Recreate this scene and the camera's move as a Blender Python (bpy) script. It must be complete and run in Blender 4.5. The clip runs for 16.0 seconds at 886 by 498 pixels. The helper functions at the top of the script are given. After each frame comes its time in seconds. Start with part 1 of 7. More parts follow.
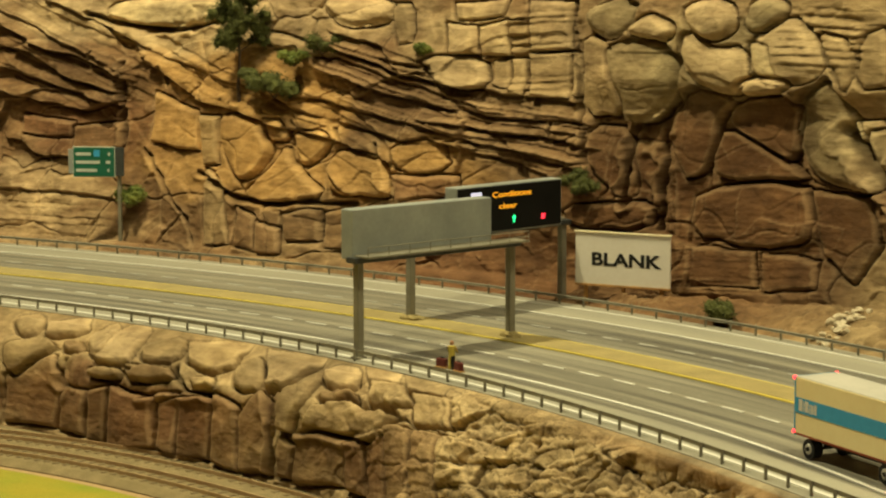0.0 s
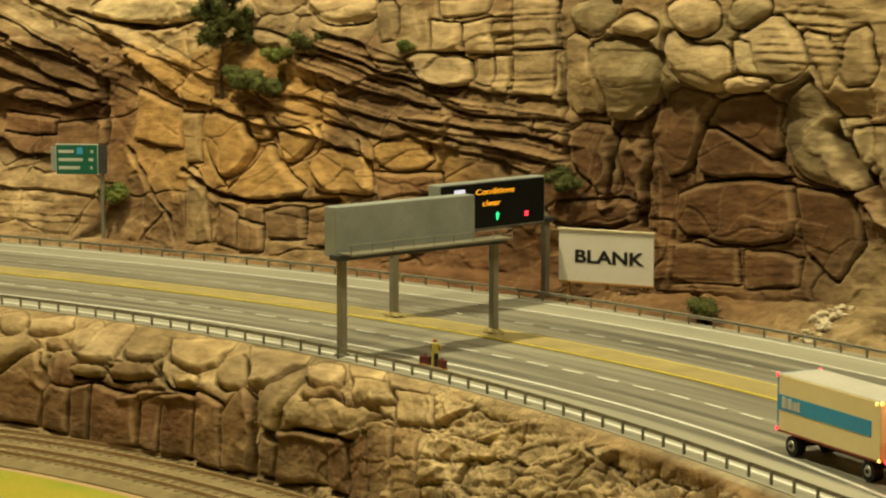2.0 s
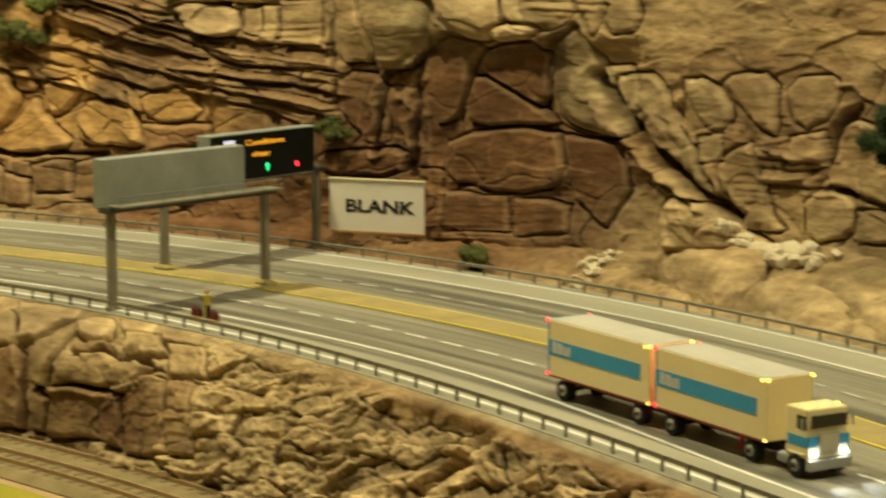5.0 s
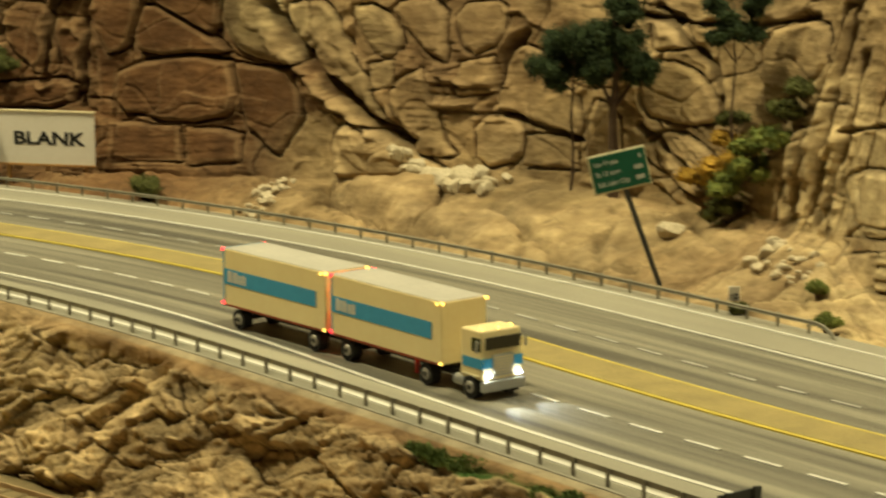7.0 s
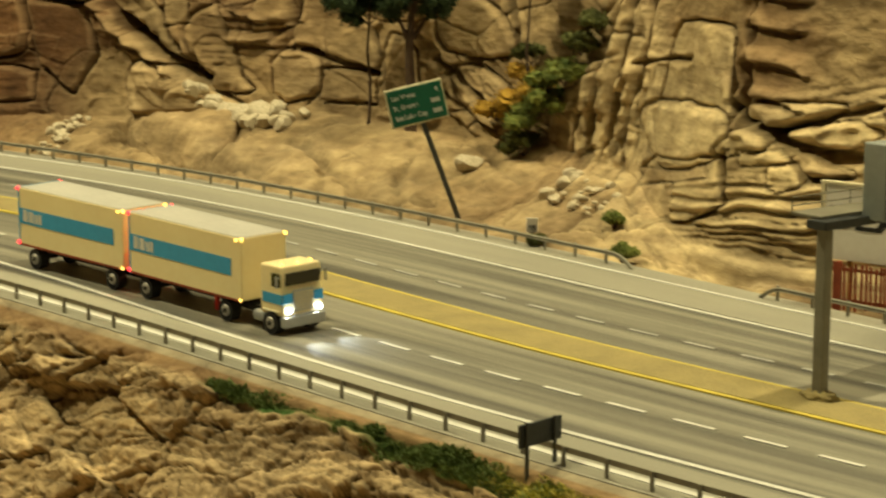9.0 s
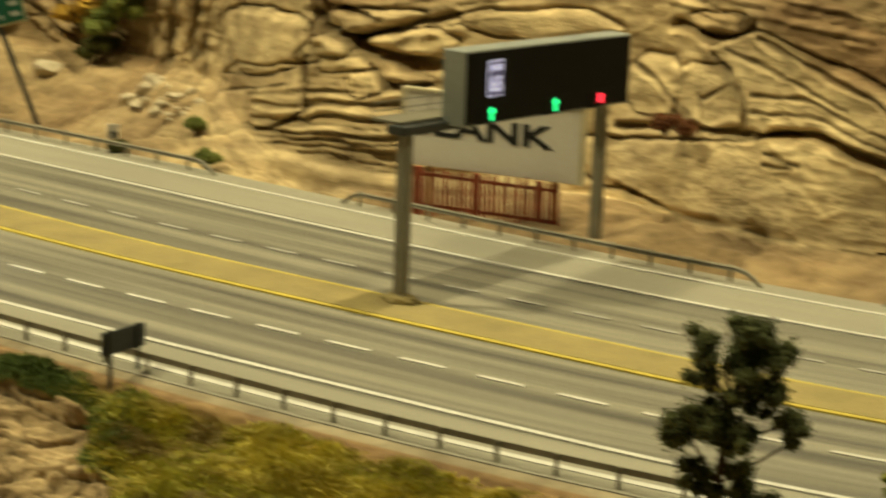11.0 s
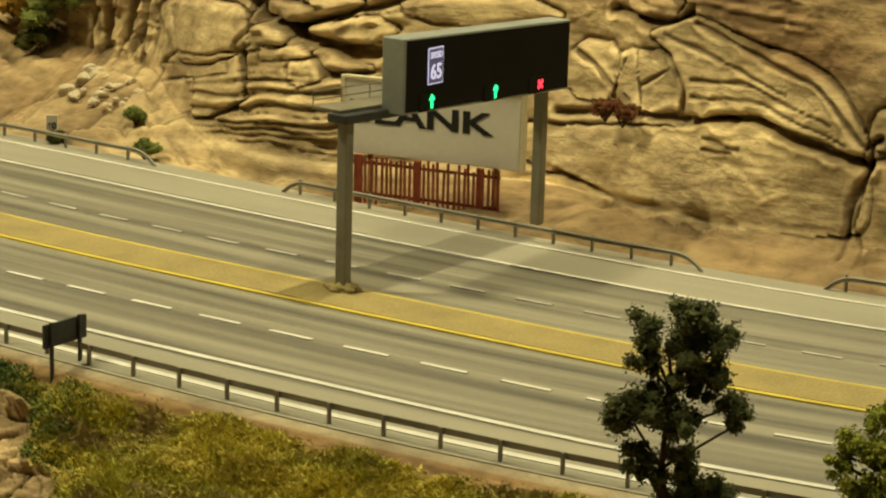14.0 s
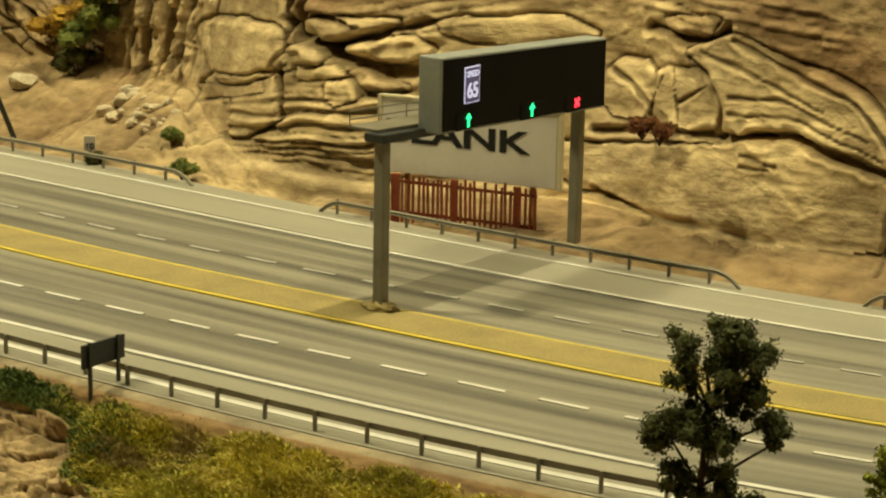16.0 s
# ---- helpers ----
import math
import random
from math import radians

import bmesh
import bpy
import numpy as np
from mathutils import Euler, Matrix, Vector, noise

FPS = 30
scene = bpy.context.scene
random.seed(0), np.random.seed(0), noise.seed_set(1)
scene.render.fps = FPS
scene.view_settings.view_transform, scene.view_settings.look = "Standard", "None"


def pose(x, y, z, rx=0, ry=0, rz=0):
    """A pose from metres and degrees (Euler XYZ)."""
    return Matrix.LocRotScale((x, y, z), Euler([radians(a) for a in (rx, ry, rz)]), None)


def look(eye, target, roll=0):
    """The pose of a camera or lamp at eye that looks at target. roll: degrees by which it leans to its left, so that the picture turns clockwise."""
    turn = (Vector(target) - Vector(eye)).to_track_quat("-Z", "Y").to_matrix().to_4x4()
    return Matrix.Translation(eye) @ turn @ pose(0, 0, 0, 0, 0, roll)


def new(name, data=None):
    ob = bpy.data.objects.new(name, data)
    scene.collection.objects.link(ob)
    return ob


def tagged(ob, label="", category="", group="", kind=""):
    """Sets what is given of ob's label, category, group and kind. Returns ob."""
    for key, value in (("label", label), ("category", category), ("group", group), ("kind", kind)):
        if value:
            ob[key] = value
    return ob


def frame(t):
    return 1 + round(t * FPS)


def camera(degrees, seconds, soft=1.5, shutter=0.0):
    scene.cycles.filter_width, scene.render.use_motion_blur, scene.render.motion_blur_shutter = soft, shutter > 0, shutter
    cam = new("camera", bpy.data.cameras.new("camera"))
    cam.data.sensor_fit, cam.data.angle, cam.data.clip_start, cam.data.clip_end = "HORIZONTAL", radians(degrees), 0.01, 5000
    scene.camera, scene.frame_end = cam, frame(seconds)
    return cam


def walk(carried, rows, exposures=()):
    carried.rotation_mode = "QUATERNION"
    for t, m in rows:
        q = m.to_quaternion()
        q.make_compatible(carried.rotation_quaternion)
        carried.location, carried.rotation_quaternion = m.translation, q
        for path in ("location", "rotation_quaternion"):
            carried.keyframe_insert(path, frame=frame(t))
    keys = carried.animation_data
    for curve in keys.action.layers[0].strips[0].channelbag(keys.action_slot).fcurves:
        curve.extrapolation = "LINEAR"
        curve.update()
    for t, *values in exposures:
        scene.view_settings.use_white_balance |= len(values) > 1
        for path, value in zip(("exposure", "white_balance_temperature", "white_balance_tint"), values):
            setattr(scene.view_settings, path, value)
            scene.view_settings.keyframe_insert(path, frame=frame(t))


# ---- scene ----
# ---- camera ----
EYE = (0.0, 0.0, 0.29)
# seconds, yaw, pitch, roll in degrees: a tripod-like pan from one standpoint
TURNS = [
    (0, 0.200, -7.178, -0.087),
    (0.5, -0.036, -7.257, -0.194),
    (1, -0.007, -7.226, -0.064),
    (1.5, -0.123, -7.218, -0.066),
    (2, -0.205, -7.242, -0.064),
    (2.5, -0.419, -7.289, 0.004),
    (3, -0.628, -7.348, -0.061),
    (5.5, -7.615, -8.861, -0.170),
    (6, -9.554, -9.275, -0.198),
    (6.5, -11.875, -9.759, -0.077),
    (7, -13.736, -10.217, -0.024),
    (7.5, -15.041, -10.517, 0.117),
    (8, -16.379, -10.877, -0.006),
    (8.2, -16.930, -11.076, -0.118),
    (10.3, -24.502, -13.099, 1.348),
    (10.5, -26.120, -13.291, 1.519),
    (11, -29.022, -13.893, 1.940),
    (11.5, -32.186, -14.242, 1.937),
    (12, -32.657, -14.305, 1.906),
    (12.5, -31.213, -14.289, 1.813),
    (13, -30.869, -14.217, 1.715),
    (13.5, -30.599, -14.157, 1.689),
    (14, -30.480, -14.150, 1.635),
    (14.5, -30.237, -14.026, 1.609),
    (15, -30.032, -13.927, 1.511),
    (15.5, -29.761, -13.811, 1.344),
    (16, -29.543, -13.716, 1.161),
]


def aim(yaw, pitch, roll):
    y, p = radians(yaw), radians(pitch)
    way = Vector((-math.sin(y) * math.cos(p), math.cos(y) * math.cos(p), math.sin(p)))
    return look(EYE, Vector(EYE) + way, roll)


cam = camera(21.15, 16.0, soft=2.2, shutter=0.8)
walk(cam, [(t, aim(a, b, c)) for t, a, b, c in TURNS])

# ---- world and lamps ----
world = bpy.data.worlds.new("hall")
scene.world = world
world.use_nodes = True
bg = world.node_tree.nodes["Background"]
bg.inputs[0].default_value = (1.0, 0.88, 0.52, 1)
bg.inputs[1].default_value = 0.08
scene.view_settings.exposure = 0.0


def hall_lamp(name, eye, target, watts, size, colour=(1.0, 0.90, 0.53), spread=160):
    data = bpy.data.lights.new(name, "AREA")
    data.shape, data.size, data.energy, data.color = "DISK", size, watts, colour
    data.spread = radians(spread)
    ob = new(name, data)
    ob.matrix_world = look(eye, target)
    return ob


hall_lamp("hall_lamp", (1.02, 1.10, 2.0), (0.75, 0.95, 0), 22.5, 0.06)
hall_lamp("hall_lamp", (0.20, 2.35, 2.1), (0.55, 1.05, 0), 2.5, 0.12)
hall_lamp("hall_lamp", (0.10, 1.85, 2.1), (0.00, 1.60, 0), 3.0, 0.12)
hall_lamp("hall_lamp", (-0.75, 1.75, 2.1), (-0.60, 1.85, 0), 45, 0.12)
# two added front fills with narrow spread, to brighten and flatten the rock
hall_lamp("hall_lamp", (0.90, 0.15, 2.0), (0.90, 1.10, 0.05), 2.8, 0.20, spread=70)
hall_lamp("hall_lamp", (-0.60, 0.60, 2.1), (-0.55, 1.95, 0.05), 1.2, 0.20, spread=60)


# ---- materials ----
def material(name, colour, rough=0.7, other=None, scale=40.0, grain=400.0, bump=0.0, metal=0.0, stretch=(1, 1, 1), spec=0.3, coords="Object", contrast=0.5, bump_scale=None, speckle=0.12):
    """A painted or natural surface: two colours mixed by a coarse noise, broken up by a fine grain, with a light relief."""
    m = bpy.data.materials.new(name)
    m.use_nodes = True
    nt = m.node_tree
    b = nt.nodes["Principled BSDF"]
    b.inputs["Roughness"].default_value = rough
    b.inputs["Metallic"].default_value = metal
    b.inputs["Specular IOR Level"].default_value = spec
    other = other or tuple(c * 0.75 for c in colour)
    tc = nt.nodes.new("ShaderNodeTexCoord")
    mp = nt.nodes.new("ShaderNodeMapping")
    mp.inputs["Scale"].default_value = stretch
    nt.links.new(tc.outputs[coords], mp.inputs[0])
    coarse, fine = nt.nodes.new("ShaderNodeTexNoise"), nt.nodes.new("ShaderNodeTexNoise")
    for n, s, d in ((coarse, scale, 6), (fine, grain, 3)):
        n.inputs["Scale"].default_value, n.inputs["Detail"].default_value = s, d
        nt.links.new(mp.outputs[0], n.inputs["Vector"])
    ramp = nt.nodes.new("ShaderNodeValToRGB")
    ramp.color_ramp.elements[0].position, ramp.color_ramp.elements[1].position = 0.5 - contrast / 2, 0.5 + contrast / 2
    ramp.color_ramp.elements[0].color, ramp.color_ramp.elements[1].color = (*other, 1), (*colour, 1)
    nt.links.new(coarse.outputs[0], ramp.inputs[0])
    mix = nt.nodes.new("ShaderNodeMix")
    mix.data_type, mix.blend_type = "RGBA", "OVERLAY"
    mix.inputs[0].default_value = speckle
    nt.links.new(ramp.outputs[0], mix.inputs[6])
    nt.links.new(fine.outputs[0], mix.inputs[7])
    nt.links.new(mix.outputs[2], b.inputs["Base Color"])
    if bump:
        bp = nt.nodes.new("ShaderNodeBump")
        bp.inputs["Strength"].default_value = 0.6
        bp.inputs["Distance"].default_value = bump
        if bump_scale:
            bn = nt.nodes.new("ShaderNodeTexNoise")
            bn.inputs["Scale"].default_value, bn.inputs["Detail"].default_value = bump_scale, 5
            nt.links.new(mp.outputs[0], bn.inputs["Vector"])
            nt.links.new(bn.outputs[0], bp.inputs["Height"])
        else:
            nt.links.new(fine.outputs[0], bp.inputs["Height"])
        nt.links.new(bp.outputs[0], b.inputs["Normal"])
    return m


def glowing(name, colour, strength):
    m = bpy.data.materials.new(name)
    m.use_nodes = True
    b = m.node_tree.nodes["Principled BSDF"]
    b.inputs["Base Color"].default_value = (*colour, 1)
    b.inputs["Emission Color"].default_value = (*colour, 1)
    b.inputs["Emission Strength"].default_value = strength
    return m


ASPHALT = material("asphalt", (0.30, 0.277, 0.205), 0.5, (0.105, 0.098, 0.077), 13.0, 900.0, 0.0003, stretch=(0.16, 6.5, 1), coords="UV", contrast=0.30, spec=0.4, speckle=0.25)
SHOULDER = material("shoulder_concrete", (0.345, 0.32, 0.24), 0.6, (0.25, 0.235, 0.18), 12.0, 900.0, 0.0002, coords="UV", stretch=(0.4, 3, 1), speckle=0.2)
WHITE_PAINT = material("white_road_paint", (0.70, 0.68, 0.60), 0.6, (0.55, 0.53, 0.46), 60.0, 700.0)
FADED_PAINT = material("faded_white_paint", (0.55, 0.53, 0.46), 0.65, (0.32, 0.31, 0.27), 60.0, 700.0)
YELLOW_PAINT = material("yellow_road_paint", (0.64, 0.50, 0.075), 0.6, (0.46, 0.36, 0.07), 50.0, 700.0)
MEDIAN_SAND = material("yellow_median_sand", (0.37, 0.29, 0.115), 0.9, (0.25, 0.20, 0.085), 40.0, 800.0, 0.0008, speckle=0.4)
STEEL = material("weathered_steel", (0.26, 0.24, 0.175), 0.5, (0.17, 0.155, 0.11), 60.0, 500.0, metal=0.15)
GREY_PAINT = material("grey_sign_paint", (0.36, 0.38, 0.34), 0.55, (0.24, 0.26, 0.24), 30.0, 300.0, metal=0.25)
DARK_STEEL = material("dark_steel", (0.07, 0.075, 0.07), 0.5, (0.035, 0.037, 0.035), 50.0, 400.0, metal=0.3)
BLACK = material("black_sign_face", (0.007, 0.007, 0.006), 0.6, (0.010, 0.010, 0.009), 60.0, 400.0, spec=0.1)
BOARD_WHITE = material("white_board_card", (0.74, 0.69, 0.60), 0.7, (0.66, 0.61, 0.52), 25.0, 300.0)
BLACK_INK = material("black_ink", (0.015, 0.014, 0.013), 0.6)
CREAM = material("cream_paint", (0.72, 0.64, 0.42), 0.6, (0.6, 0.52, 0.33), 30.0, 300.0)
TIMBER = material("tan_timber", (0.52, 0.29, 0.09), 0.75, (0.28, 0.15, 0.05), 80.0, 500.0)
RED_WOOD = material("red_stained_wood", (0.32, 0.07, 0.027), 0.75, (0.15, 0.03, 0.014), 90.0, 500.0)
SIGN_GREEN = material("green_sign_enamel", (0.012, 0.12, 0.07), 0.45, (0.01, 0.09, 0.052), 40.0, 300.0)
SIGN_WHITE = material("white_sign_lettering", (0.52, 0.55, 0.47), 0.6)
TURF_GREEN = material("green_static_grass", (0.56, 0.53, 0.085), 0.95, (0.34, 0.33, 0.05), 70.0, 700.0, speckle=0.45)
GRASS_M = material("static_grass", (0.72, 0.63, 0.12), 0.95, (0.42, 0.36, 0.08), 55.0, 700.0, speckle=0.45)
DRY_GRASS = material("dry_brown_grass", (0.43, 0.34, 0.13), 0.95, (0.26, 0.21, 0.08), 60.0, 700.0, speckle=0.45)
DEEP_GREEN = material("deep_green_turf", (0.16, 0.21, 0.06), 0.95, (0.08, 0.12, 0.03), 60.0, 700.0, speckle=0.45)
LEAF = material("dark_foam_foliage", (0.115, 0.125, 0.042), 0.95, (0.045, 0.054, 0.020), 150.0, 900.0, speckle=0.45)
PINE_LEAF = material("pine_foliage", (0.040, 0.062, 0.020), 0.95, (0.014, 0.024, 0.010), 150.0, 900.0, speckle=0.45)
BUSH = material("bush_foliage", (0.100, 0.105, 0.025), 0.95, (0.040, 0.045, 0.012), 150.0, 900.0, speckle=0.45)
MOSS = material("green_moss", (0.22, 0.23, 0.045), 0.95, (0.05, 0.085, 0.02), 120.0, 900.0, speckle=0.45)
AUTUMN = material("yellow_shrub", (0.55, 0.33, 0.04), 0.95, (0.28, 0.17, 0.03), 150.0, 900.0, speckle=0.45)
RUST_BUSH = material("rust_shrub", (0.20, 0.075, 0.02), 0.95, (0.09, 0.03, 0.012), 150.0, 900.0, speckle=0.45)
BRIGHT_LEAF = material("bright_pine_foliage", (0.36, 0.37, 0.045), 0.95, (0.11, 0.14, 0.022), 120.0, 800.0, speckle=0.45)
BARK = material("dark_bark", (0.10, 0.065, 0.04), 0.9, (0.05, 0.03, 0.02), 100.0, 700.0, speckle=0.45)
BALLAST = material("rail_ballast", (0.27, 0.205, 0.10), 0.95, (0.16, 0.12, 0.055), 60.0, 1200.0, 0.0015, speckle=0.45)
RAIL_STEEL = material("rusty_rail", (0.50, 0.36, 0.20), 0.45, (0.36, 0.23, 0.11), 80.0, 500.0, metal=0.3)
TIE_WOOD = material("sleeper_wood", (0.22, 0.16, 0.08), 0.9, (0.15, 0.11, 0.055), 80.0, 600.0, speckle=0.45)
MEADOW = material("meadow_turf", (0.20, 0.24, 0.02), 0.95, (0.34, 0.26, 0.025), 22.0, 900.0, 0.001, speckle=0.45)
DIRT = material("tan_dirt", (0.42, 0.29, 0.15), 0.95, (0.32, 0.21, 0.10), 16.0, 900.0, 0.0006, bump_scale=300.0, speckle=0.45)
PALE_STONE = material("pale_rubble", (0.60, 0.52, 0.37), 0.9, (0.40, 0.33, 0.21), 60.0, 500.0, 0.0006, speckle=0.45)
TRAILER_PAINT = material("cream_trailer_side", (0.84, 0.71, 0.38), 0.5, (0.76, 0.63, 0.33), 20.0, 300.0)
ROOF_PAINT = material("grey_trailer_roof", (0.52, 0.49, 0.42), 0.6, (0.42, 0.40, 0.34), 30.0, 300.0)
BLUE_STRIPE = material("blue_stripe_paint", (0.045, 0.32, 0.58), 0.5, (0.04, 0.28, 0.52), 30.0, 300.0)
TYRE = material("black_tyre", (0.018, 0.017, 0.016), 0.8)
HUB = material("steel_hub", (0.45, 0.42, 0.36), 0.4, metal=0.5)
CHASSIS = material("black_chassis", (0.022, 0.02, 0.018), 0.7)
GLASS = material("dark_cab_glass", (0.01, 0.01, 0.01), 0.15, spec=0.5)
CHROME = material("grey_bumper", (0.45, 0.46, 0.44), 0.35, metal=0.6)
GREEN_LED = glowing("green_led", (0.02, 0.9, 0.25), 2.5)
RED_LED = glowing("red_led", (1.0, 0.03, 0.05), 3.0)
AMBER_LED = glowing("amber_led", (1.0, 0.42, 0.02), 0.95)
WHITE_LED = glowing("white_led", (0.75, 0.75, 1.0), 0.7)
LILAC_LED = glowing("lilac_led", (0.10, 0.09, 0.18), 0.30)
HEADLIGHT = glowing("headlight", (0.85, 0.95, 1.0), 26.0)
MARKER = glowing("amber_marker_lamp", (1.0, 0.6, 0.10), 4.0)
TAIL = glowing("red_tail_lamp", (1.0, 0.03, 0.04), 4.0)


def rock_material():
    """Painted plaster rock: ochre and brown by the tint attribute and noise, fine strata grain and relief."""
    m = bpy.data.materials.new("painted_rock")
    m.use_nodes = True
    nt = m.node_tree
    N, Lk = nt.nodes.new, nt.links.new
    b = nt.nodes["Principled BSDF"]
    b.inputs["Roughness"].default_value, b.inputs["Specular IOR Level"].default_value = 0.88, 0.15
    at = N("ShaderNodeAttribute")
    at.attribute_name = "tint"
    tc = N("ShaderNodeTexCoord")
    noise_a, noise_b, noise_c = N("ShaderNodeTexNoise"), N("ShaderNodeTexNoise"), N("ShaderNodeTexNoise")
    for n, s, d in ((noise_a, 14, 5), (noise_b, 75, 6), (noise_c, 520, 4)):
        n.inputs["Scale"].default_value, n.inputs["Detail"].default_value = s, d
        Lk(tc.outputs["Object"], n.inputs["Vector"])
    mp = N("ShaderNodeMapping")
    mp.inputs["Scale"].default_value = (1.0, 1.0, 4.5)
    mp.inputs["Rotation"].default_value = (0.10, 0.14, 0.0)
    Lk(tc.outputs["Object"], mp.inputs[0])
    noise_d = N("ShaderNodeTexNoise")
    noise_d.inputs["Scale"].default_value, noise_d.inputs["Detail"].default_value = 38, 6
    Lk(mp.outputs[0], noise_d.inputs["Vector"])
    r3 = N("ShaderNodeValToRGB")
    for e, p, c in zip((r3.color_ramp.elements[0], r3.color_ramp.elements[1]), (0.34, 0.62), ((0.76, 0.72, 0.68, 1), (1.10, 1.09, 1.07, 1))):
        e.position, e.color = p, c
    Lk(noise_d.outputs[0], r3.inputs[0])
    r1 = N("ShaderNodeValToRGB")
    for e, p, c in zip((r1.color_ramp.elements[0], r1.color_ramp.elements[1]), (0.3, 0.7), ((0.70, 0.66, 0.62, 1), (1.25, 1.18, 1.05, 1))):
        e.position, e.color = p, c
    Lk(noise_a.outputs[0], r1.inputs[0])
    r2 = N("ShaderNodeValToRGB")
    for e, p, c in zip((r2.color_ramp.elements[0], r2.color_ramp.elements[1]), (0.32, 0.68), ((0.80, 0.78, 0.76, 1), (1.14, 1.13, 1.11, 1))):
        e.position, e.color = p, c
    Lk(noise_b.outputs[0], r2.inputs[0])
    last = at.outputs["Color"]
    for r in (r1, r2, r3):
        mx = N("ShaderNodeMix")
        mx.data_type, mx.blend_type = "RGBA", "MULTIPLY"
        mx.inputs[0].default_value = 1.0
        Lk(last, mx.inputs[6])
        Lk(r.outputs[0], mx.inputs[7])
        last = mx.outputs[2]
    Lk(last, b.inputs["Base Color"])
    add = N("ShaderNodeMath")
    add.operation = "MULTIPLY_ADD"
    add.inputs[1].default_value = 0.35
    Lk(noise_c.outputs[0], add.inputs[0])
    Lk(noise_d.outputs[0], add.inputs[2])
    # chipped edges: small broken planes
    chips = N("ShaderNodeTexVoronoi")
    chips.distance = "MANHATTAN"
    chips.inputs["Scale"].default_value = 95
    mc = N("ShaderNodeMapping")
    mc.inputs["Scale"].default_value = (1.0, 1.0, 2.2)
    mc.inputs["Rotation"].default_value = (0.3, 0.2, 0.4)
    Lk(tc.outputs["Object"], mc.inputs[0])
    Lk(mc.outputs[0], chips.inputs["Vector"])
    add2 = N("ShaderNodeMath")
    add2.operation = "MULTIPLY_ADD"
    add2.inputs[1].default_value = 0.28
    Lk(chips.outputs["Distance"], add2.inputs[0])
    Lk(add.outputs[0], add2.inputs[2])
    add = add2
    # hairline cracks: thin lines along the bedding and across it
    for size, stretch, dark in ((16, (1.0, 1.0, 4.5), 0.84), (22, (2.4, 2.4, 0.8), 0.90)):
        mh = N("ShaderNodeMapping")
        mh.inputs["Scale"].default_value = stretch
        mh.inputs["Rotation"].default_value = (0.16, 0.20, 0.3)
        Lk(tc.outputs["Object"], mh.inputs[0])
        hair = N("ShaderNodeTexNoise")
        hair.inputs["Scale"].default_value, hair.inputs["Detail"].default_value = size, 3
        Lk(mh.outputs[0], hair.inputs["Vector"])
        off = N("ShaderNodeMath")
        off.operation = "SUBTRACT"
        off.inputs[1].default_value = 0.5
        Lk(hair.outputs[0], off.inputs[0])
        mag = N("ShaderNodeMath")
        mag.operation = "ABSOLUTE"
        Lk(off.outputs[0], mag.inputs[0])
        thin = N("ShaderNodeMapRange")
        thin.inputs["From Min"].default_value, thin.inputs["From Max"].default_value = 0.003, 0.016
        thin.inputs["To Min"].default_value = dark
        Lk(mag.outputs[0], thin.inputs["Value"])
        mx = N("ShaderNodeMix")
        mx.data_type, mx.blend_type = "RGBA", "MULTIPLY"
        mx.inputs[0].default_value = 1.0
        Lk(last, mx.inputs[6])
        Lk(thin.outputs[0], mx.inputs[7])
        last = mx.outputs[2]
        more = N("ShaderNodeMath")
        more.operation = "MULTIPLY_ADD"
        more.inputs[1].default_value = 0.45
        Lk(thin.outputs[0], more.inputs[0])
        Lk(add.outputs[0], more.inputs[2])
        add = more
    Lk(last, b.inputs["Base Color"])
    bp = N("ShaderNodeBump")
    bp.inputs["Strength"].default_value, bp.inputs["Distance"].default_value = 0.9, 0.0011
    Lk(add.outputs[0], bp.inputs["Height"])
    Lk(bp.outputs[0], b.inputs["Normal"])
    return m


ROCK = rock_material()

# ---- the road's line: s runs along it, off across it (far side positive), both in metres ----
CO = (0.09475, 0.52907, 0.78856, 0.21447, 0.91601)
_u = np.linspace(-2.9, 0.75, 7301)
_uc = np.clip(_u, -1.96, -0.2)
_v = np.polyval(CO, _uc) + np.polyval(np.polyder(CO), _uc) * (_u - _uc) - np.where(_u < -1.96, 0.18 * (_u + 1.96) ** 2, 0)
LX, LY = 0.6 * _u + 0.8 * _v, -0.8 * _u + 0.6 * _v
LS = np.r_[0, np.cumsum(np.hypot(np.diff(LX), np.diff(LY)))]
LS = LS - np.interp(-2.0, _u, LS)
S0, S1 = -0.62, 2.35


def at_road(s, off):
    e = 0.004
    tx = (np.interp(s + e, LS, LX) - np.interp(s - e, LS, LX)) / (2 * e)
    ty = (np.interp(s + e, LS, LY) - np.interp(s - e, LS, LY)) / (2 * e)
    return np.interp(s, LS, LX) - ty * off, np.interp(s, LS, LY) + tx * off


def heading(s):
    """Degrees about z of the road's direction of travel at s."""
    (x0, y0), (x1, y1) = at_road(s - 0.01, 0), at_road(s + 0.01, 0)
    return math.degrees(math.atan2(y1 - y0, x1 - x0))


def road_pose(s, off, z=0.0, turn=0.0):
    x, y = at_road(s, off)
    return pose(float(x), float(y), z, 0, 0, heading(s) + turn)


# ---- mesh helpers ----
def mesh_from(name, verts, faces, mat, smooth=False):
    me = bpy.data.meshes.new(name)
    me.from_pydata(verts, [], faces)
    me.materials.append(mat)
    if smooth:
        me.polygons.foreach_set("use_smooth", [True] * len(me.polygons))
    return me


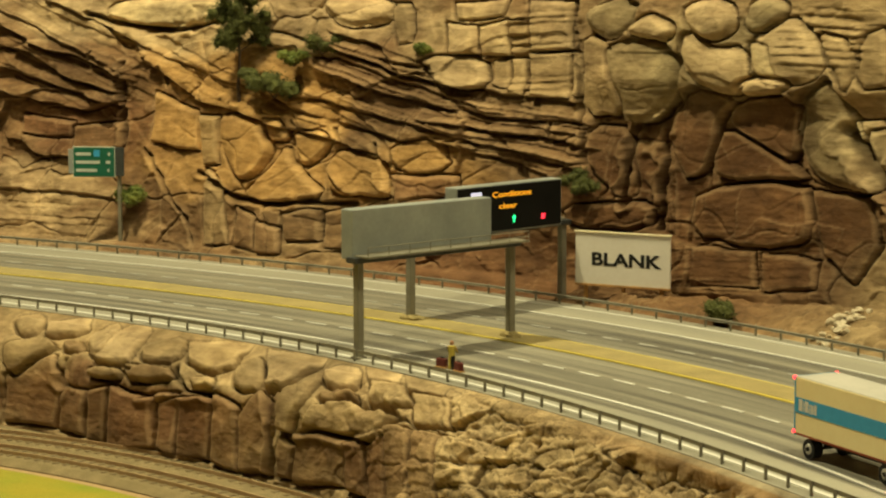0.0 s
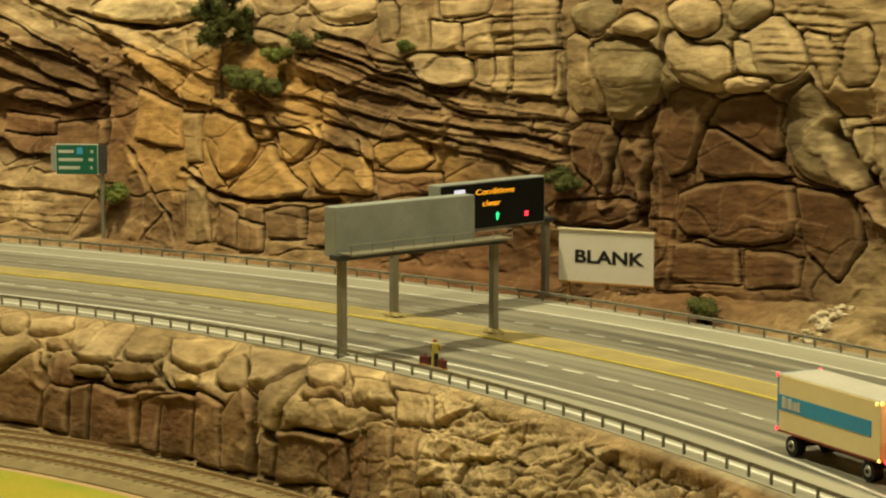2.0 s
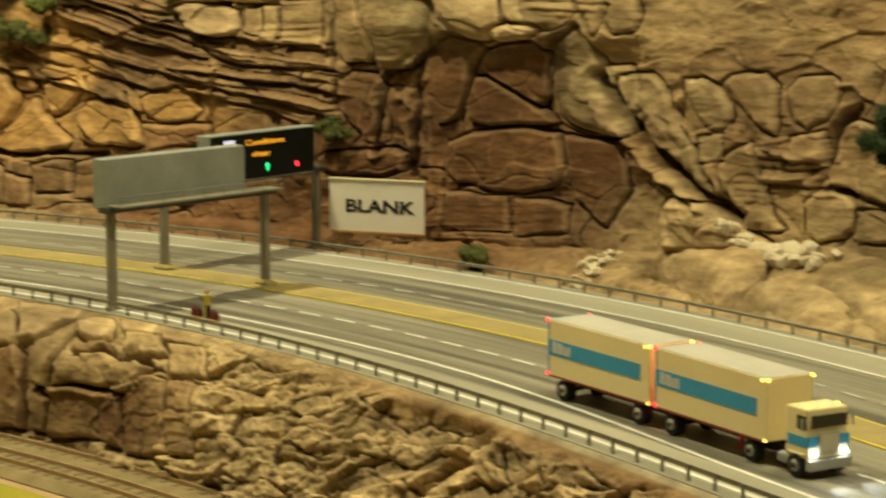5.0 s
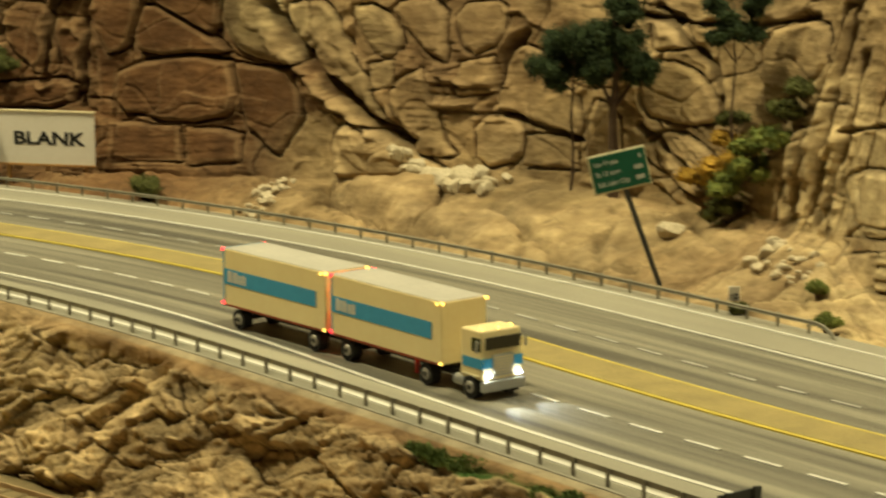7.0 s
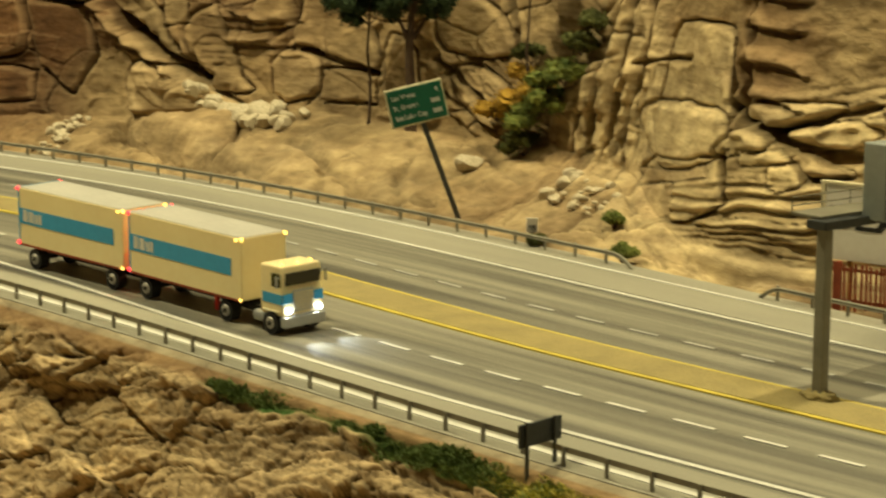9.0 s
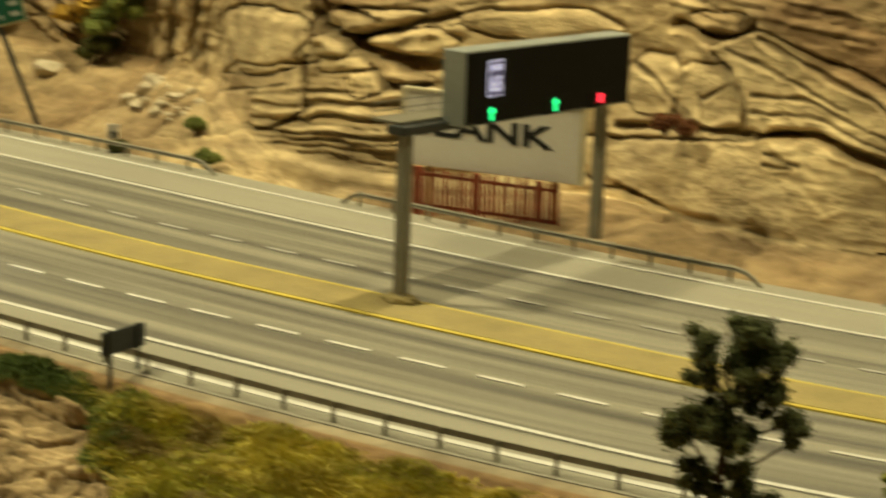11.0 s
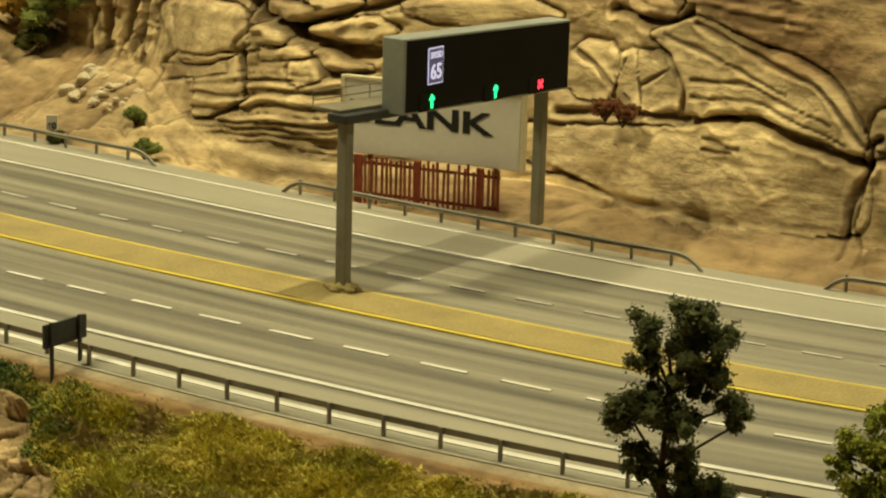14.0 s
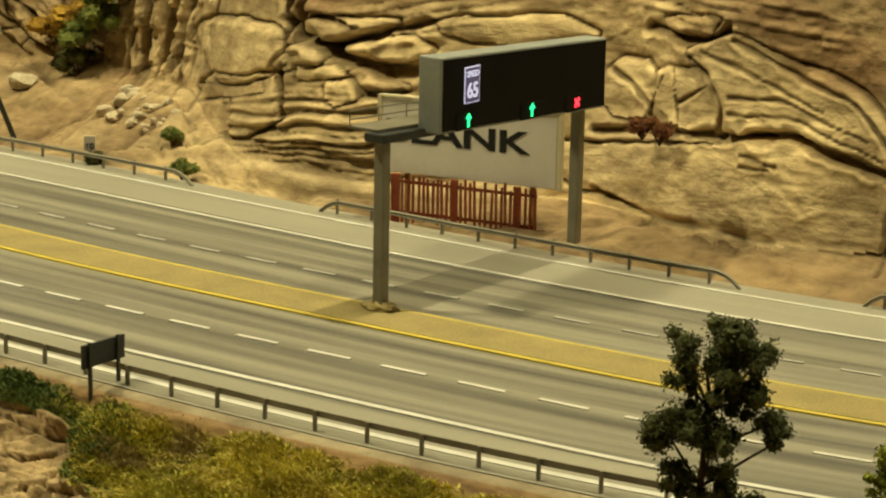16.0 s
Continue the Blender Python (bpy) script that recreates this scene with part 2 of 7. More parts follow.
def part(name, bm, mat, parent=None, label="", m=None, smooth=False):
    me = bpy.data.meshes.new(name)
    bm.to_mesh(me)
    bm.free()
    me.materials.append(mat)
    if smooth:
        me.polygons.foreach_set("use_smooth", [True] * len(me.polygons))
    ob = new(name, me)
    ob.parent = parent
    if m is not None:
        ob.matrix_basis = m
    return tagged(ob, label)


def box(x0, x1, y0, y1, z0, z1, bevel=0.0, bm=None, m=None):
    bm = bm or bmesh.new()
    made = bmesh.ops.create_cube(bm, size=1.0)["verts"]
    for v in made:
        v.co = Vector(((x0 + x1) / 2 + v.co.x * (x1 - x0), (y0 + y1) / 2 + v.co.y * (y1 - y0), (z0 + z1) / 2 + v.co.z * (z1 - z0)))
    if bevel:
        edges = list({e for v in made for e in v.link_edges})
        made = list({v for f in bmesh.ops.bevel(bm, geom=edges, offset=bevel, segments=2, profile=0.5, affect="EDGES")["faces"] for v in f.verts} | {v for v in made if v.is_valid})
    if m is not None:
        bmesh.ops.transform(bm, matrix=m, verts=made)
    return bm


def rod(a, b, r0, r1=None, sides=10, bm=None):
    bm = bm or bmesh.new()
    a, b = Vector(a), Vector(b)
    m = Matrix.Translation((a + b) / 2) @ (b - a).to_track_quat("Z", "Y").to_matrix().to_4x4()
    bmesh.ops.create_cone(bm, cap_ends=True, segments=sides, radius1=r0, radius2=r0 if r1 is None else r1, depth=(b - a).length, matrix=m)
    return bm


def thing(name, m, label, category, group=""):
    ob = new(name)
    ob.empty_display_size = 0.01
    ob.matrix_basis = m
    return tagged(ob, label, category, group)


def letters(text, size, mat, parent, m, name="lettering", bold=0.0, width=None):
    """Writing as a thin mesh of its own, centred on m's origin, in its xy plane."""
    cu = bpy.data.curves.new(name, "FONT")
    cu.body, cu.size, cu.align_x, cu.align_y, cu.extrude, cu.offset = text, size, "CENTER", "CENTER", 0.0001, bold
    tmp = bpy.data.objects.new(name, cu)
    scene.collection.objects.link(tmp)
    me = bpy.data.meshes.new_from_object(tmp.evaluated_get(bpy.context.evaluated_depsgraph_get()))
    bpy.data.objects.remove(tmp)
    bpy.data.curves.remove(cu)
    me.materials.clear()
    me.materials.append(mat)
    if width:
        xs = [v.co.x for v in me.vertices]
        k = width / (max(xs) - min(xs))
        for v in me.vertices:
            v.co.x *= k
    ob = new(name, me)
    ob.parent, ob.matrix_basis = parent, m
    return ob


def drift(s):
    """How far the painted lines wander from the road's own line."""
    return np.interp(s, (0.0, 0.5, 0.70, 0.84, 0.95, 1.05, 1.15, 1.25, 1.35, 1.42, 1.5, 1.6, 1.69, 1.8), (0.002, 0.006, 0.009, 0.012, 0.014, 0.012, 0.006, -0.001, -0.004, -0.004, -0.001, 0.003, 0.004, 0.0))


def ribbon(name, s0, s1, o0, o1, z0, z1, mat, parent=None, step=0.008, label="", sway=0.0):
    """A slab that follows the road from s0 to s1 between the offsets o0 and o1."""
    n = max(2, int((s1 - s0) / step) + 1)
    s = np.linspace(s0, s1, n)
    wander = sway * np.mean([drift(s + k) for k in (-0.05, -0.025, 0, 0.025, 0.05)], 0)
    cols = [at_road(s, o + wander) for o in (o0, o1)]
    verts, faces = [], []
    for i in range(n):
        (xa, ya), (xb, yb) = ((c[0][i], c[1][i]) for c in cols)
        verts += [(xa, ya, z1), (xb, yb, z1), (xb, yb, z0), (xa, ya, z0)]
    for i in range(n - 1):
        a = 4 * i
        for k in range(4):
            faces.append((a + k, a + 4 + k, a + 4 + (k + 1) % 4, a + (k + 1) % 4))
    faces += [(0, 1, 2, 3), (4 * n - 1, 4 * n - 2, 4 * n - 3, 4 * n - 4)]
    me = mesh_from(name, verts, faces, mat)
    uv = me.uv_layers.new(name="UVMap")
    across = (o0, o1, o1, o0)
    for loop in me.loops:
        uv.data[loop.index].uv = (s[loop.vertex_index // 4], across[loop.vertex_index % 4])
    ob = new(name, me)
    ob.parent = parent
    return tagged(ob, label)


# ---- road ----
road = tagged(ribbon("road", S0, S1, -0.1363, 0.176, -0.012, 0.0, ASPHALT), "grey asphalt model motorway with dark tyre streaks", "road", kind="structure")
shoulder_near = tagged(ribbon("pavement_near", S0, S1, -0.1364, -0.099, 0.0, 0.0004, SHOULDER), "pale grey hard shoulder beside the guard rail", "shoulder", kind="structure")
shoulder_far = tagged(ribbon("pavement_far", S0, S1, 0.123, 0.176, 0.0, 0.0004, SHOULDER), "pale grey hard shoulder below the rock face", "shoulder", kind="structure")
for nm, a, b, z, mat, lab in (("white_line", -0.0978, -0.0946, 0.0008, WHITE_PAINT, "solid white edge line"), ("white_line", 0.1180, 0.1208, 0.0008, WHITE_PAINT, "solid white edge line"),
                              ("white_line", 0.1562, 0.1588, 0.0009, WHITE_PAINT, "faded white outer line"), ("white_line", -0.1258, -0.1220, 0.0009, WHITE_PAINT, "pale strip below the guard rail"),
                              ("yellow_line", -0.0018, 0.0012, 0.0009, YELLOW_PAINT, "solid yellow median line"), ("yellow_line", 0.0298, 0.0324, 0.0009, YELLOW_PAINT, "solid yellow median line")):
    tagged(ribbon(nm, S0, S1, a, b, 0.0001, z, mat, sway=1.0 if -0.11 < a < 0.1 else 0.25 if a > 0 else 0.0), lab, "road marking", kind="structure")
tagged(ribbon("median", S0, S1, 0.0013, 0.0297, 0.0001, 0.0011, MEDIAN_SAND, sway=1.0), "yellow sandy median strip between two yellow lines", "median", kind="structure")
for off, first, gap, long, mat in ((-0.0470, 1.139, 0.0387, 0.0225, WHITE_PAINT), (0.0662, 1.434, 0.0373, 0.0195, FADED_PAINT)):
    lane = tagged(new("lane_line"), "broken white lane line", "road marking", kind="structure")
    for i in range(-40, 28):
        mid = first + i * gap
        ribbon("dash", mid - long / 2, mid + long / 2, off - 0.0012, off + 0.0012, 0.0001, 0.0006, mat, lane, 0.006, sway=1.0)


# ---- noise ----
def lattice(ix, iy, seed):
    h = (ix.astype(np.int64) * 374761393 + iy.astype(np.int64) * 668265263 + seed * 974711) & 0xFFFFFFFF
    h = ((h ^ (h >> 13)) * 1274126177) & 0xFFFFFFFF
    return ((h ^ (h >> 16)) & 0xFFFF) / 65535.0


def wave_noise(x, y, seed=0):
    ix, iy = np.floor(x), np.floor(y)
    fx, fy = x - ix, y - iy
    fx, fy = fx * fx * (3 - 2 * fx), fy * fy * (3 - 2 * fy)
    a, b = lattice(ix, iy, seed), lattice(ix + 1, iy, seed)
    c, d = lattice(ix, iy + 1, seed), lattice(ix + 1, iy + 1, seed)
    return (a + (b - a) * fx + (c - a) * fy + (a - b - c + d) * fx * fy) * 2 - 1


def fbm(x, y, octaves=4, seed=0, gain=0.5):
    out, amp = 0.0, 1.0
    for k in range(octaves):
        out = out + amp * wave_noise(x * 2**k, y * 2**k, seed + 17 * k)
        amp *= gain
    return out


def cells(x, y, seed=0, jitter=0.9):
    """Distances to the nearest and second nearest of scattered points, and the nearest one's random number."""
    ix, iy = np.floor(x), np.floor(y)
    f1, f2, who = np.full(x.shape, 9.0), np.full(x.shape, 9.0), np.zeros(x.shape)
    for dx in (-1, 0, 1):
        for dy in (-1, 0, 1):
            px, py = ix + dx, iy + dy
            qx, qy = px + 0.5 + (lattice(px, py, seed) - 0.5) * jitter, py + 0.5 + (lattice(px, py, seed + 5) - 0.5) * jitter
            d = np.hypot(qx - x, qy - y)
            near = d < f1
            f2 = np.where(near, f1, np.minimum(f2, d))
            who = np.where(near, lattice(px, py, seed + 9), who)
            f1 = np.where(near, d, f1)
    return f1, f2, who


def facets(x, y, seed=0, tilt=1.0, jitter=0.9):
    """Broken planes: each cell of scattered points is a small tilted face at its own height."""
    ix, iy = np.floor(x), np.floor(y)
    best, val = np.full(x.shape, 9.0), np.zeros(x.shape)
    for dx in (-1, 0, 1):
        for dy in (-1, 0, 1):
            px, py = ix + dx, iy + dy
            ex = x - (px + 0.5 + (lattice(px, py, seed) - 0.5) * jitter)
            ey = y - (py + 0.5 + (lattice(px, py, seed + 5) - 0.5) * jitter)
            d = abs(ex) + abs(ey) * 0.9 + 0.25 * np.hypot(ex, ey)
            v = lattice(px, py, seed + 9) - 0.5 + tilt * (ex * (lattice(px, py, seed + 11) - 0.5) + ey * (lattice(px, py, seed + 13) - 0.5))
            near = d < best
            val, best = np.where(near, v, val), np.where(near, d, best)
    return val


def smooth01(x, a, b):
    t = np.clip((x - a) / (b - a), 0, 1)
    return t * t * (3 - 2 * t)


# ---- relief of painted rock: blocks, bedding and cracks in a face's own coordinates (along s, up h) ----
class Relief:
    def __init__(self, s, h, depth, tint):
        self.s, self.h, self.d, self.tint = s, h, depth, tint
        self.owner = np.zeros(s.shape, int)
        self.count = 0
        self.ws = s + 0.0036 * fbm(s * 30, h * 30, 3, 3)
        self.wh = h + 0.0036 * fbm(s * 30, h * 30, 3, 8)

    def near(self, s, h, reach):
        return np.nonzero((abs(self.s - s) < reach) & (abs(self.h - h) < reach))

    def block(self, s, h, a, b, deg=0.0, proud=0.008, square=3.5, colour=None, bulge=0.30, rough=1.0):
        """A stone of half sizes a and b, leaning by deg, that stands proud of the face."""
        k = self.near(s, h, 1.3 * max(a, b) + 0.01)
        if not len(k[0]):
            return
        c, sn = math.cos(radians(deg)), math.sin(radians(deg))
        mixed = 0.45 if square > 2.75 else 0.8
        x, y = self.s[k] + mixed * (self.ws[k] - self.s[k]) - s, self.h[k] + mixed * (self.wh[k] - self.h[k]) - h
        p, q = (x * c + y * sn) / a, (-x * sn + y * c) / b
        if square > 2.75:
            # straight-edged: bounded by a few leaning planes, with cut corners
            pick = random.Random(int(s * 7919 + h * 104729 + a * 65537))
            r = np.zeros(p.shape)
            for face in range(4):
                t = radians(90 * face + pick.uniform(-9, 9))
                r = np.maximum(r, (p * math.cos(t) + q * math.sin(t)) / pick.uniform(0.95, 1.04))
            for face in range(4):
                t = radians(45 + 90 * face + pick.uniform(-14, 14))
                r = np.maximum(r, (p * math.cos(t) + q * math.sin(t)) / pick.uniform(1.12, 1.36))
        else:
            r = (abs(p) ** square + abs(q) ** square) ** (1 / square)
        gap = (r - 1) * min(a, b)
        self.count += 1
        proud *= 0.55
        rim = 1 - smooth01(gap, -0.0026 if square > 2.75 else -0.006, 0.0002)
        shoulder = 1 - smooth01(gap, -0.012 if square > 2.75 else -0.8 * min(a, b), 0.0)
        broken = facets(self.ws[k] * 17 + self.count, self.wh[k] * 24, 70 + self.count, 2.2) + 0.20 * facets(self.ws[k] * 60, self.wh[k] * 80, 71 + self.count, 1.5)
        body = proud * (0.62 * rim + bulge * shoulder + 0.20 * rough * broken * rim) + 0.0003 * rough * fbm(self.s[k] * 160, self.h[k] * 160, 4, 40 + self.count) * rim
        tilt = 0.22 * proud * (math.sin(self.count * 2.3) * p + math.cos(self.count * 1.7) * q)
        inside = gap < 0.0004
        base = self.mean_depth(k)
        joint = np.exp(-((gap - 0.0008) / 0.0013) ** 2)
        self.d[k] = np.where(inside, base + body + tilt * rim, self.d[k] - 0.0085 * joint)
        self.owner[k] = np.where(inside, self.count, self.owner[k])
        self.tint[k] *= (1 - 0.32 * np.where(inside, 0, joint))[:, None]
        if colour is not None:
            self.tint[k] = np.where(inside[:, None], (0.6 * np.array(colour) + 0.4 * self.tint[k]) * (0.88 + 0.24 * lattice(np.array([self.count]), np.array([7]), 3)), self.tint[k])

    def plate(self, corners, proud, colour, rounding):
        """A stone with the given corners that stands proud of the face; rounding: how far in its edge is worn."""
        c = np.array(corners, float)
        mid, span = c.mean(0), np.ptp(c, axis=0).max() / 2
        for _ in range(2 if rounding >= 0.008 else 1 if rounding >= 0.004 else 0):
            # worn corners
            after = np.roll(c, -1, 0)
            c = np.stack([0.78 * c + 0.22 * after, 0.22 * c + 0.78 * after], 1).reshape(-1, 2)
            c = mid + 1.03 * (c - mid)
        k = self.near(float(mid[0]), float(mid[1]), span * 1.25 + 0.012)
        if not len(k[0]):
            return
        x, y = self.s[k] + 0.55 * (self.ws[k] - self.s[k]), self.h[k] + 0.55 * (self.wh[k] - self.h[k])
        gap, within = np.full(x.shape, 9.0), np.zeros(x.shape, bool)
        for (ax, ay), (bx, by) in zip(c, np.roll(c, -1, 0)):
            ex, ey = bx - ax, by - ay
            u = np.clip(((x - ax) * ex + (y - ay) * ey) / (ex * ex + ey * ey + 1e-12), 0, 1)
            gap = np.minimum(gap, np.hypot(x - ax - u * ex, y - ay - u * ey))
            if abs(ey) > 1e-9:
                within ^= ((ay > y) != (by > y)) & (x < ax + (y - ay) * ex / ey)
        gap = np.where(within, -gap, gap)
        self.count += 1
        deep = min(0.0075, 0.95 * proud)
        proud *= 0.62
        soft = min(rounding, 0.45 * span)
        rim = 1 - smooth01(gap, -0.0015 - 0.4 * soft, 0.0003)
        crown = 1 - smooth01(gap, -0.7 * span, 0.0)
        sea = 60 + self.count
        grain = 0.9 * fbm(x * 9 + y * 5, y * 26 - x * 6, 3, sea) + 0.5 * facets(x * 24 + sea, y * 30, sea, 1.6)
        p, q = (x - mid[0]) / span, (y - mid[1]) / span
        lean = math.sin(self.count * 2.3) * p + (0.3 + math.cos(self.count * 1.7)) * q
        body = proud * (0.62 * rim + (0.14 + 14 * soft) * crown + 0.13 * lean * rim) + 0.0013 * grain * rim + 0.0003 * fbm(x * 150, y * 170, 3, sea) * rim
        inside = gap < 0.0003
        joint = np.exp(-((gap - 0.0008) / 0.0012) ** 2)
        self.d[k] = np.where(inside, self.mean_depth(k) + body, self.d[k] - deep * joint)
        self.owner[k] = np.where(inside, self.count, self.owner[k])
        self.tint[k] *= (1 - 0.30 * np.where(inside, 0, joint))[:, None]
        shade = 0.90 + 0.20 * lattice(np.array([self.count]), np.array([7]), 3)
        streak = 1 + 0.09 * fbm(x * 22 + sea, y * 36, 4, sea + 4)
        self.tint[k] = np.where(inside[:, None], (0.6 * np.array(colour) + 0.4 * self.tint[k]) * shade * streak[:, None], self.tint[k])

    def mean_depth(self, k):
        return float(np.mean(self.d[k])) * 0.6 + 0.4 * self.d[k]

    def bedding(self, s, h, a, b, deg, period, depth, seed=0, soft=0.35, bend=0.0):
        """A zone of layers that run at deg, with ledges of uneven thickness."""
        k = self.near(s, h, 1.1 * max(a, b))
        x, y = 0.45 * self.ws[k] + 0.55 * self.s[k] - s, 0.45 * self.wh[k] + 0.55 * self.h[k] - h
        c, sn = math.cos(radians(deg)), math.sin(radians(deg))
        along, up = x * c + y * sn, -x * sn + y * c
        fade = 1 - smooth01(np.hypot(along / a, up / b), 1 - soft, 1.0)
        up = up + bend * along * along
        w = up / period + 0.45 * fbm(along * 4 + seed, up * 12, 2, seed) + 1.1 * fbm(up * 0 + seed, up * 45, 2, seed + 6)
        ph = w - np.floor(w)
        lift = lattice(np.floor(w), np.zeros_like(w) + np.floor(along * 12 + 3 * lattice(np.floor(w), w * 0, seed + 4)), seed + 2)
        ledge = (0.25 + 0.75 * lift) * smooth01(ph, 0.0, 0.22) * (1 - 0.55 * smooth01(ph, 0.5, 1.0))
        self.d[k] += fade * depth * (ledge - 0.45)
        # the crease below each ledge gets its shade in the colour as well
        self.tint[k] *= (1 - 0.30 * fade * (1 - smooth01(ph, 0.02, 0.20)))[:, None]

    def joints(self, fx, fh, seed, depth, fine, where=1.0):
        """A net of thin open joints that part the face into uneven blocks."""
        wx, wy = self.s + 0.010 * fbm(self.s * 20, self.h * 20, 3, seed), self.h + 0.010 * fbm(self.s * 20, self.h * 20, 3, seed + 1)
        f1, f2, who = cells(wx * fx, wy * fh, seed + 2)
        line = np.exp(-(((f2 - f1) / fine) ** 2)) * where * smooth01(fbm(self.s * 9, self.h * 9, 2, seed + 3), -0.5, 0.1)
        self.d -= depth * line
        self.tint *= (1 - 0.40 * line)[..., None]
        self.tint *= (1 + 0.16 * (who - 0.5) * where)[..., None]

    def crag(self, x, y, seed, lift, fine, where):
        """Angular blocks, each at its own height and tilt, parted by thin dark joints."""
        f1, f2, who = cells(x, y, seed)
        line = np.exp(-(((f2 - f1) / fine) ** 2)) * where
        self.d += where * lift * facets(x * 0.8, y * 0.8, seed + 20, 0.9) + where * lift * 0.9 * (who - 0.5) - 0.5 * lift * line
        self.tint *= (1 - 0.42 * line)[..., None]
        self.tint *= (1 + 0.30 * (who - 0.5) * where)[..., None]

    def crack(self, pts, width=0.0022, depth=0.010):
        """A dark open joint along a smooth line through a few points."""
        p = np.array(pts, float)
        t = np.linspace(0, len(p) - 1, 14 * (len(p) - 1) + 1)
        xs, ys = (np.interp(t, np.arange(len(p)), p[:, i]) for i in (0, 1))
        for _ in range(5):
            xs[1:-1], ys[1:-1] = (xs[:-2] + xs[1:-1] * 2 + xs[2:]) / 4, (ys[:-2] + ys[1:-1] * 2 + ys[2:]) / 4
        mid = (float(xs.mean()), float(ys.mean()))
        k = self.near(*mid, max(np.ptp(xs), np.ptp(ys)) / 2 + 4 * width)
        best = np.full(k[0].shape, 9.0)
        sx, sy = self.s[k] + 0.45 * (self.ws[k] - self.s[k]), self.h[k] + 0.45 * (self.wh[k] - self.h[k])
        for i in range(len(xs) - 1):
            ax, ay, bx, by = xs[i], ys[i], xs[i + 1] - xs[i], ys[i + 1] - ys[i]
            u = np.clip(((sx - ax) * bx + (sy - ay) * by) / (bx * bx + by * by + 1e-12), 0, 1)
            best = np.minimum(best, np.hypot(sx - ax - u * bx, sy - ay - u * by))
        w = width * (0.75 + 0.5 * fbm(self.s[k] * 90, self.h[k] * 90, 2, 5))
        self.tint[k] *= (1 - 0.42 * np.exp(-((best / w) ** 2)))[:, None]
        self.d[k] -= depth * np.exp(-((best / w) ** 2)) - 0.18 * depth * np.exp(-(((best - 2.4 * w) / (1.4 * w)) ** 2))

    def ledge(self, pts, step=0.006, reach=0.02, dark=0.25):
        """A broken edge of a bed along a line: the side to its left stands proud and falls off sharply."""
        p = np.array(pts, float)
        mid, span = p.mean(0), np.ptp(p, axis=0).max() / 2
        k = self.near(float(mid[0]), float(mid[1]), span + reach)
        sx, sy = 0.6 * self.ws[k] + 0.4 * self.s[k], 0.6 * self.wh[k] + 0.4 * self.h[k]
        best, side = np.full(k[0].shape, 9.0), np.zeros(k[0].shape)
        for (ax, ay), (cx, cy) in zip(p[:-1], p[1:]):
            bx, by = cx - ax, cy - ay
            u = np.clip(((sx - ax) * bx + (sy - ay) * by) / (bx * bx + by * by), 0, 1)
            dist = np.hypot(sx - ax - u * bx, sy - ay - u * by)
            turn = np.sign(bx * (sy - ay) - by * (sx - ax))
            side = np.where(dist < best, turn, side)
            best = np.minimum(best, dist)
        q = best * side
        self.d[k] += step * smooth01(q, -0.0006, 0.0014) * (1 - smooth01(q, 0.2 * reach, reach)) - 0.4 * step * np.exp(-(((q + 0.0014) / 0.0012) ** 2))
        # shade at the foot of the step, painted into the tint as a thin band
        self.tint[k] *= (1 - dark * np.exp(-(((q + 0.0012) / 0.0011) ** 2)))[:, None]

    def dry_brush(self, amount=0.30):
        """Pale dry-brushed paint on the standing edges, as on painted plaster."""
        soft = self.d.copy()
        for _ in range(3):
            soft[1:-1] = (soft[:-2] + soft[1:-1] + soft[2:]) / 3
            soft[:, 1:-1] = (soft[:, :-2] + soft[:, 1:-1] + soft[:, 2:]) / 3
        edge = smooth01(self.d - soft, 0.00012, 0.0008) * (0.6 + 0.4 * fbm(self.s * 60, self.h * 60, 3, 88))
        self.tint += (amount * edge)[..., None] * np.array((0.62, 0.52, 0.34)) * (0.35 + 0.65 * (1 - edge))[..., None]

    def stain_or_shade(self, s, h, a, b, deg, colour, amount=0.8):
        k = self.near(s, h, 1.2 * max(a, b))
        c, sn = math.cos(radians(deg)), math.sin(radians(deg))
        x, y = self.ws[k] - s, self.wh[k] - h
        r = np.hypot((x * c + y * sn) / a, (-x * sn + y * c) / b) + 0.25 * fbm(self.s[k] * 25, self.h[k] * 40, 3, 21)
        f = (amount * (1 - smooth01(r, 0.55, 1.05)))[:, None]
        self.tint[k] = self.tint[k] * (1 - f) + np.array(colour) * f


def sheet(name, P, tint, keep=None, mat=ROCK):
    """A grid of places (rows x columns x 3) as a mesh; keep: which of its squares."""
    r, c = P.shape[:2]
    idx = np.arange(r * c).reshape(r, c)
    q = np.stack([idx[:-1, :-1], idx[:-1, 1:], idx[1:, 1:], idx[1:, :-1]], -1).reshape(-1, 4)
    if keep is not None:
        q = q[keep.ravel()]
    used, back = np.unique(q, return_inverse=True)
    q, V, T = back.reshape(-1, 4), P.reshape(-1, 3)[used], tint.reshape(-1, 3)[used]
    me = bpy.data.meshes.new(name)
    me.vertices.add(len(V))
    me.vertices.foreach_set("co", V.ravel())
    me.loops.add(q.size)
    me.loops.foreach_set("vertex_index", q.ravel().astype(np.int32))
    me.polygons.add(len(q))
    me.polygons.foreach_set("loop_start", np.arange(0, q.size, 4, dtype=np.int32))
    me.polygons.foreach_set("use_smooth", np.ones(len(q), bool))
    col = me.color_attributes.new("tint", "FLOAT_COLOR", "POINT")
    col.data.foreach_set("color", np.c_[T, np.ones(len(T))].ravel())
    me.update(calc_edges=True)
    me.validate()
    me.materials.append(mat)
    return new(name, me)


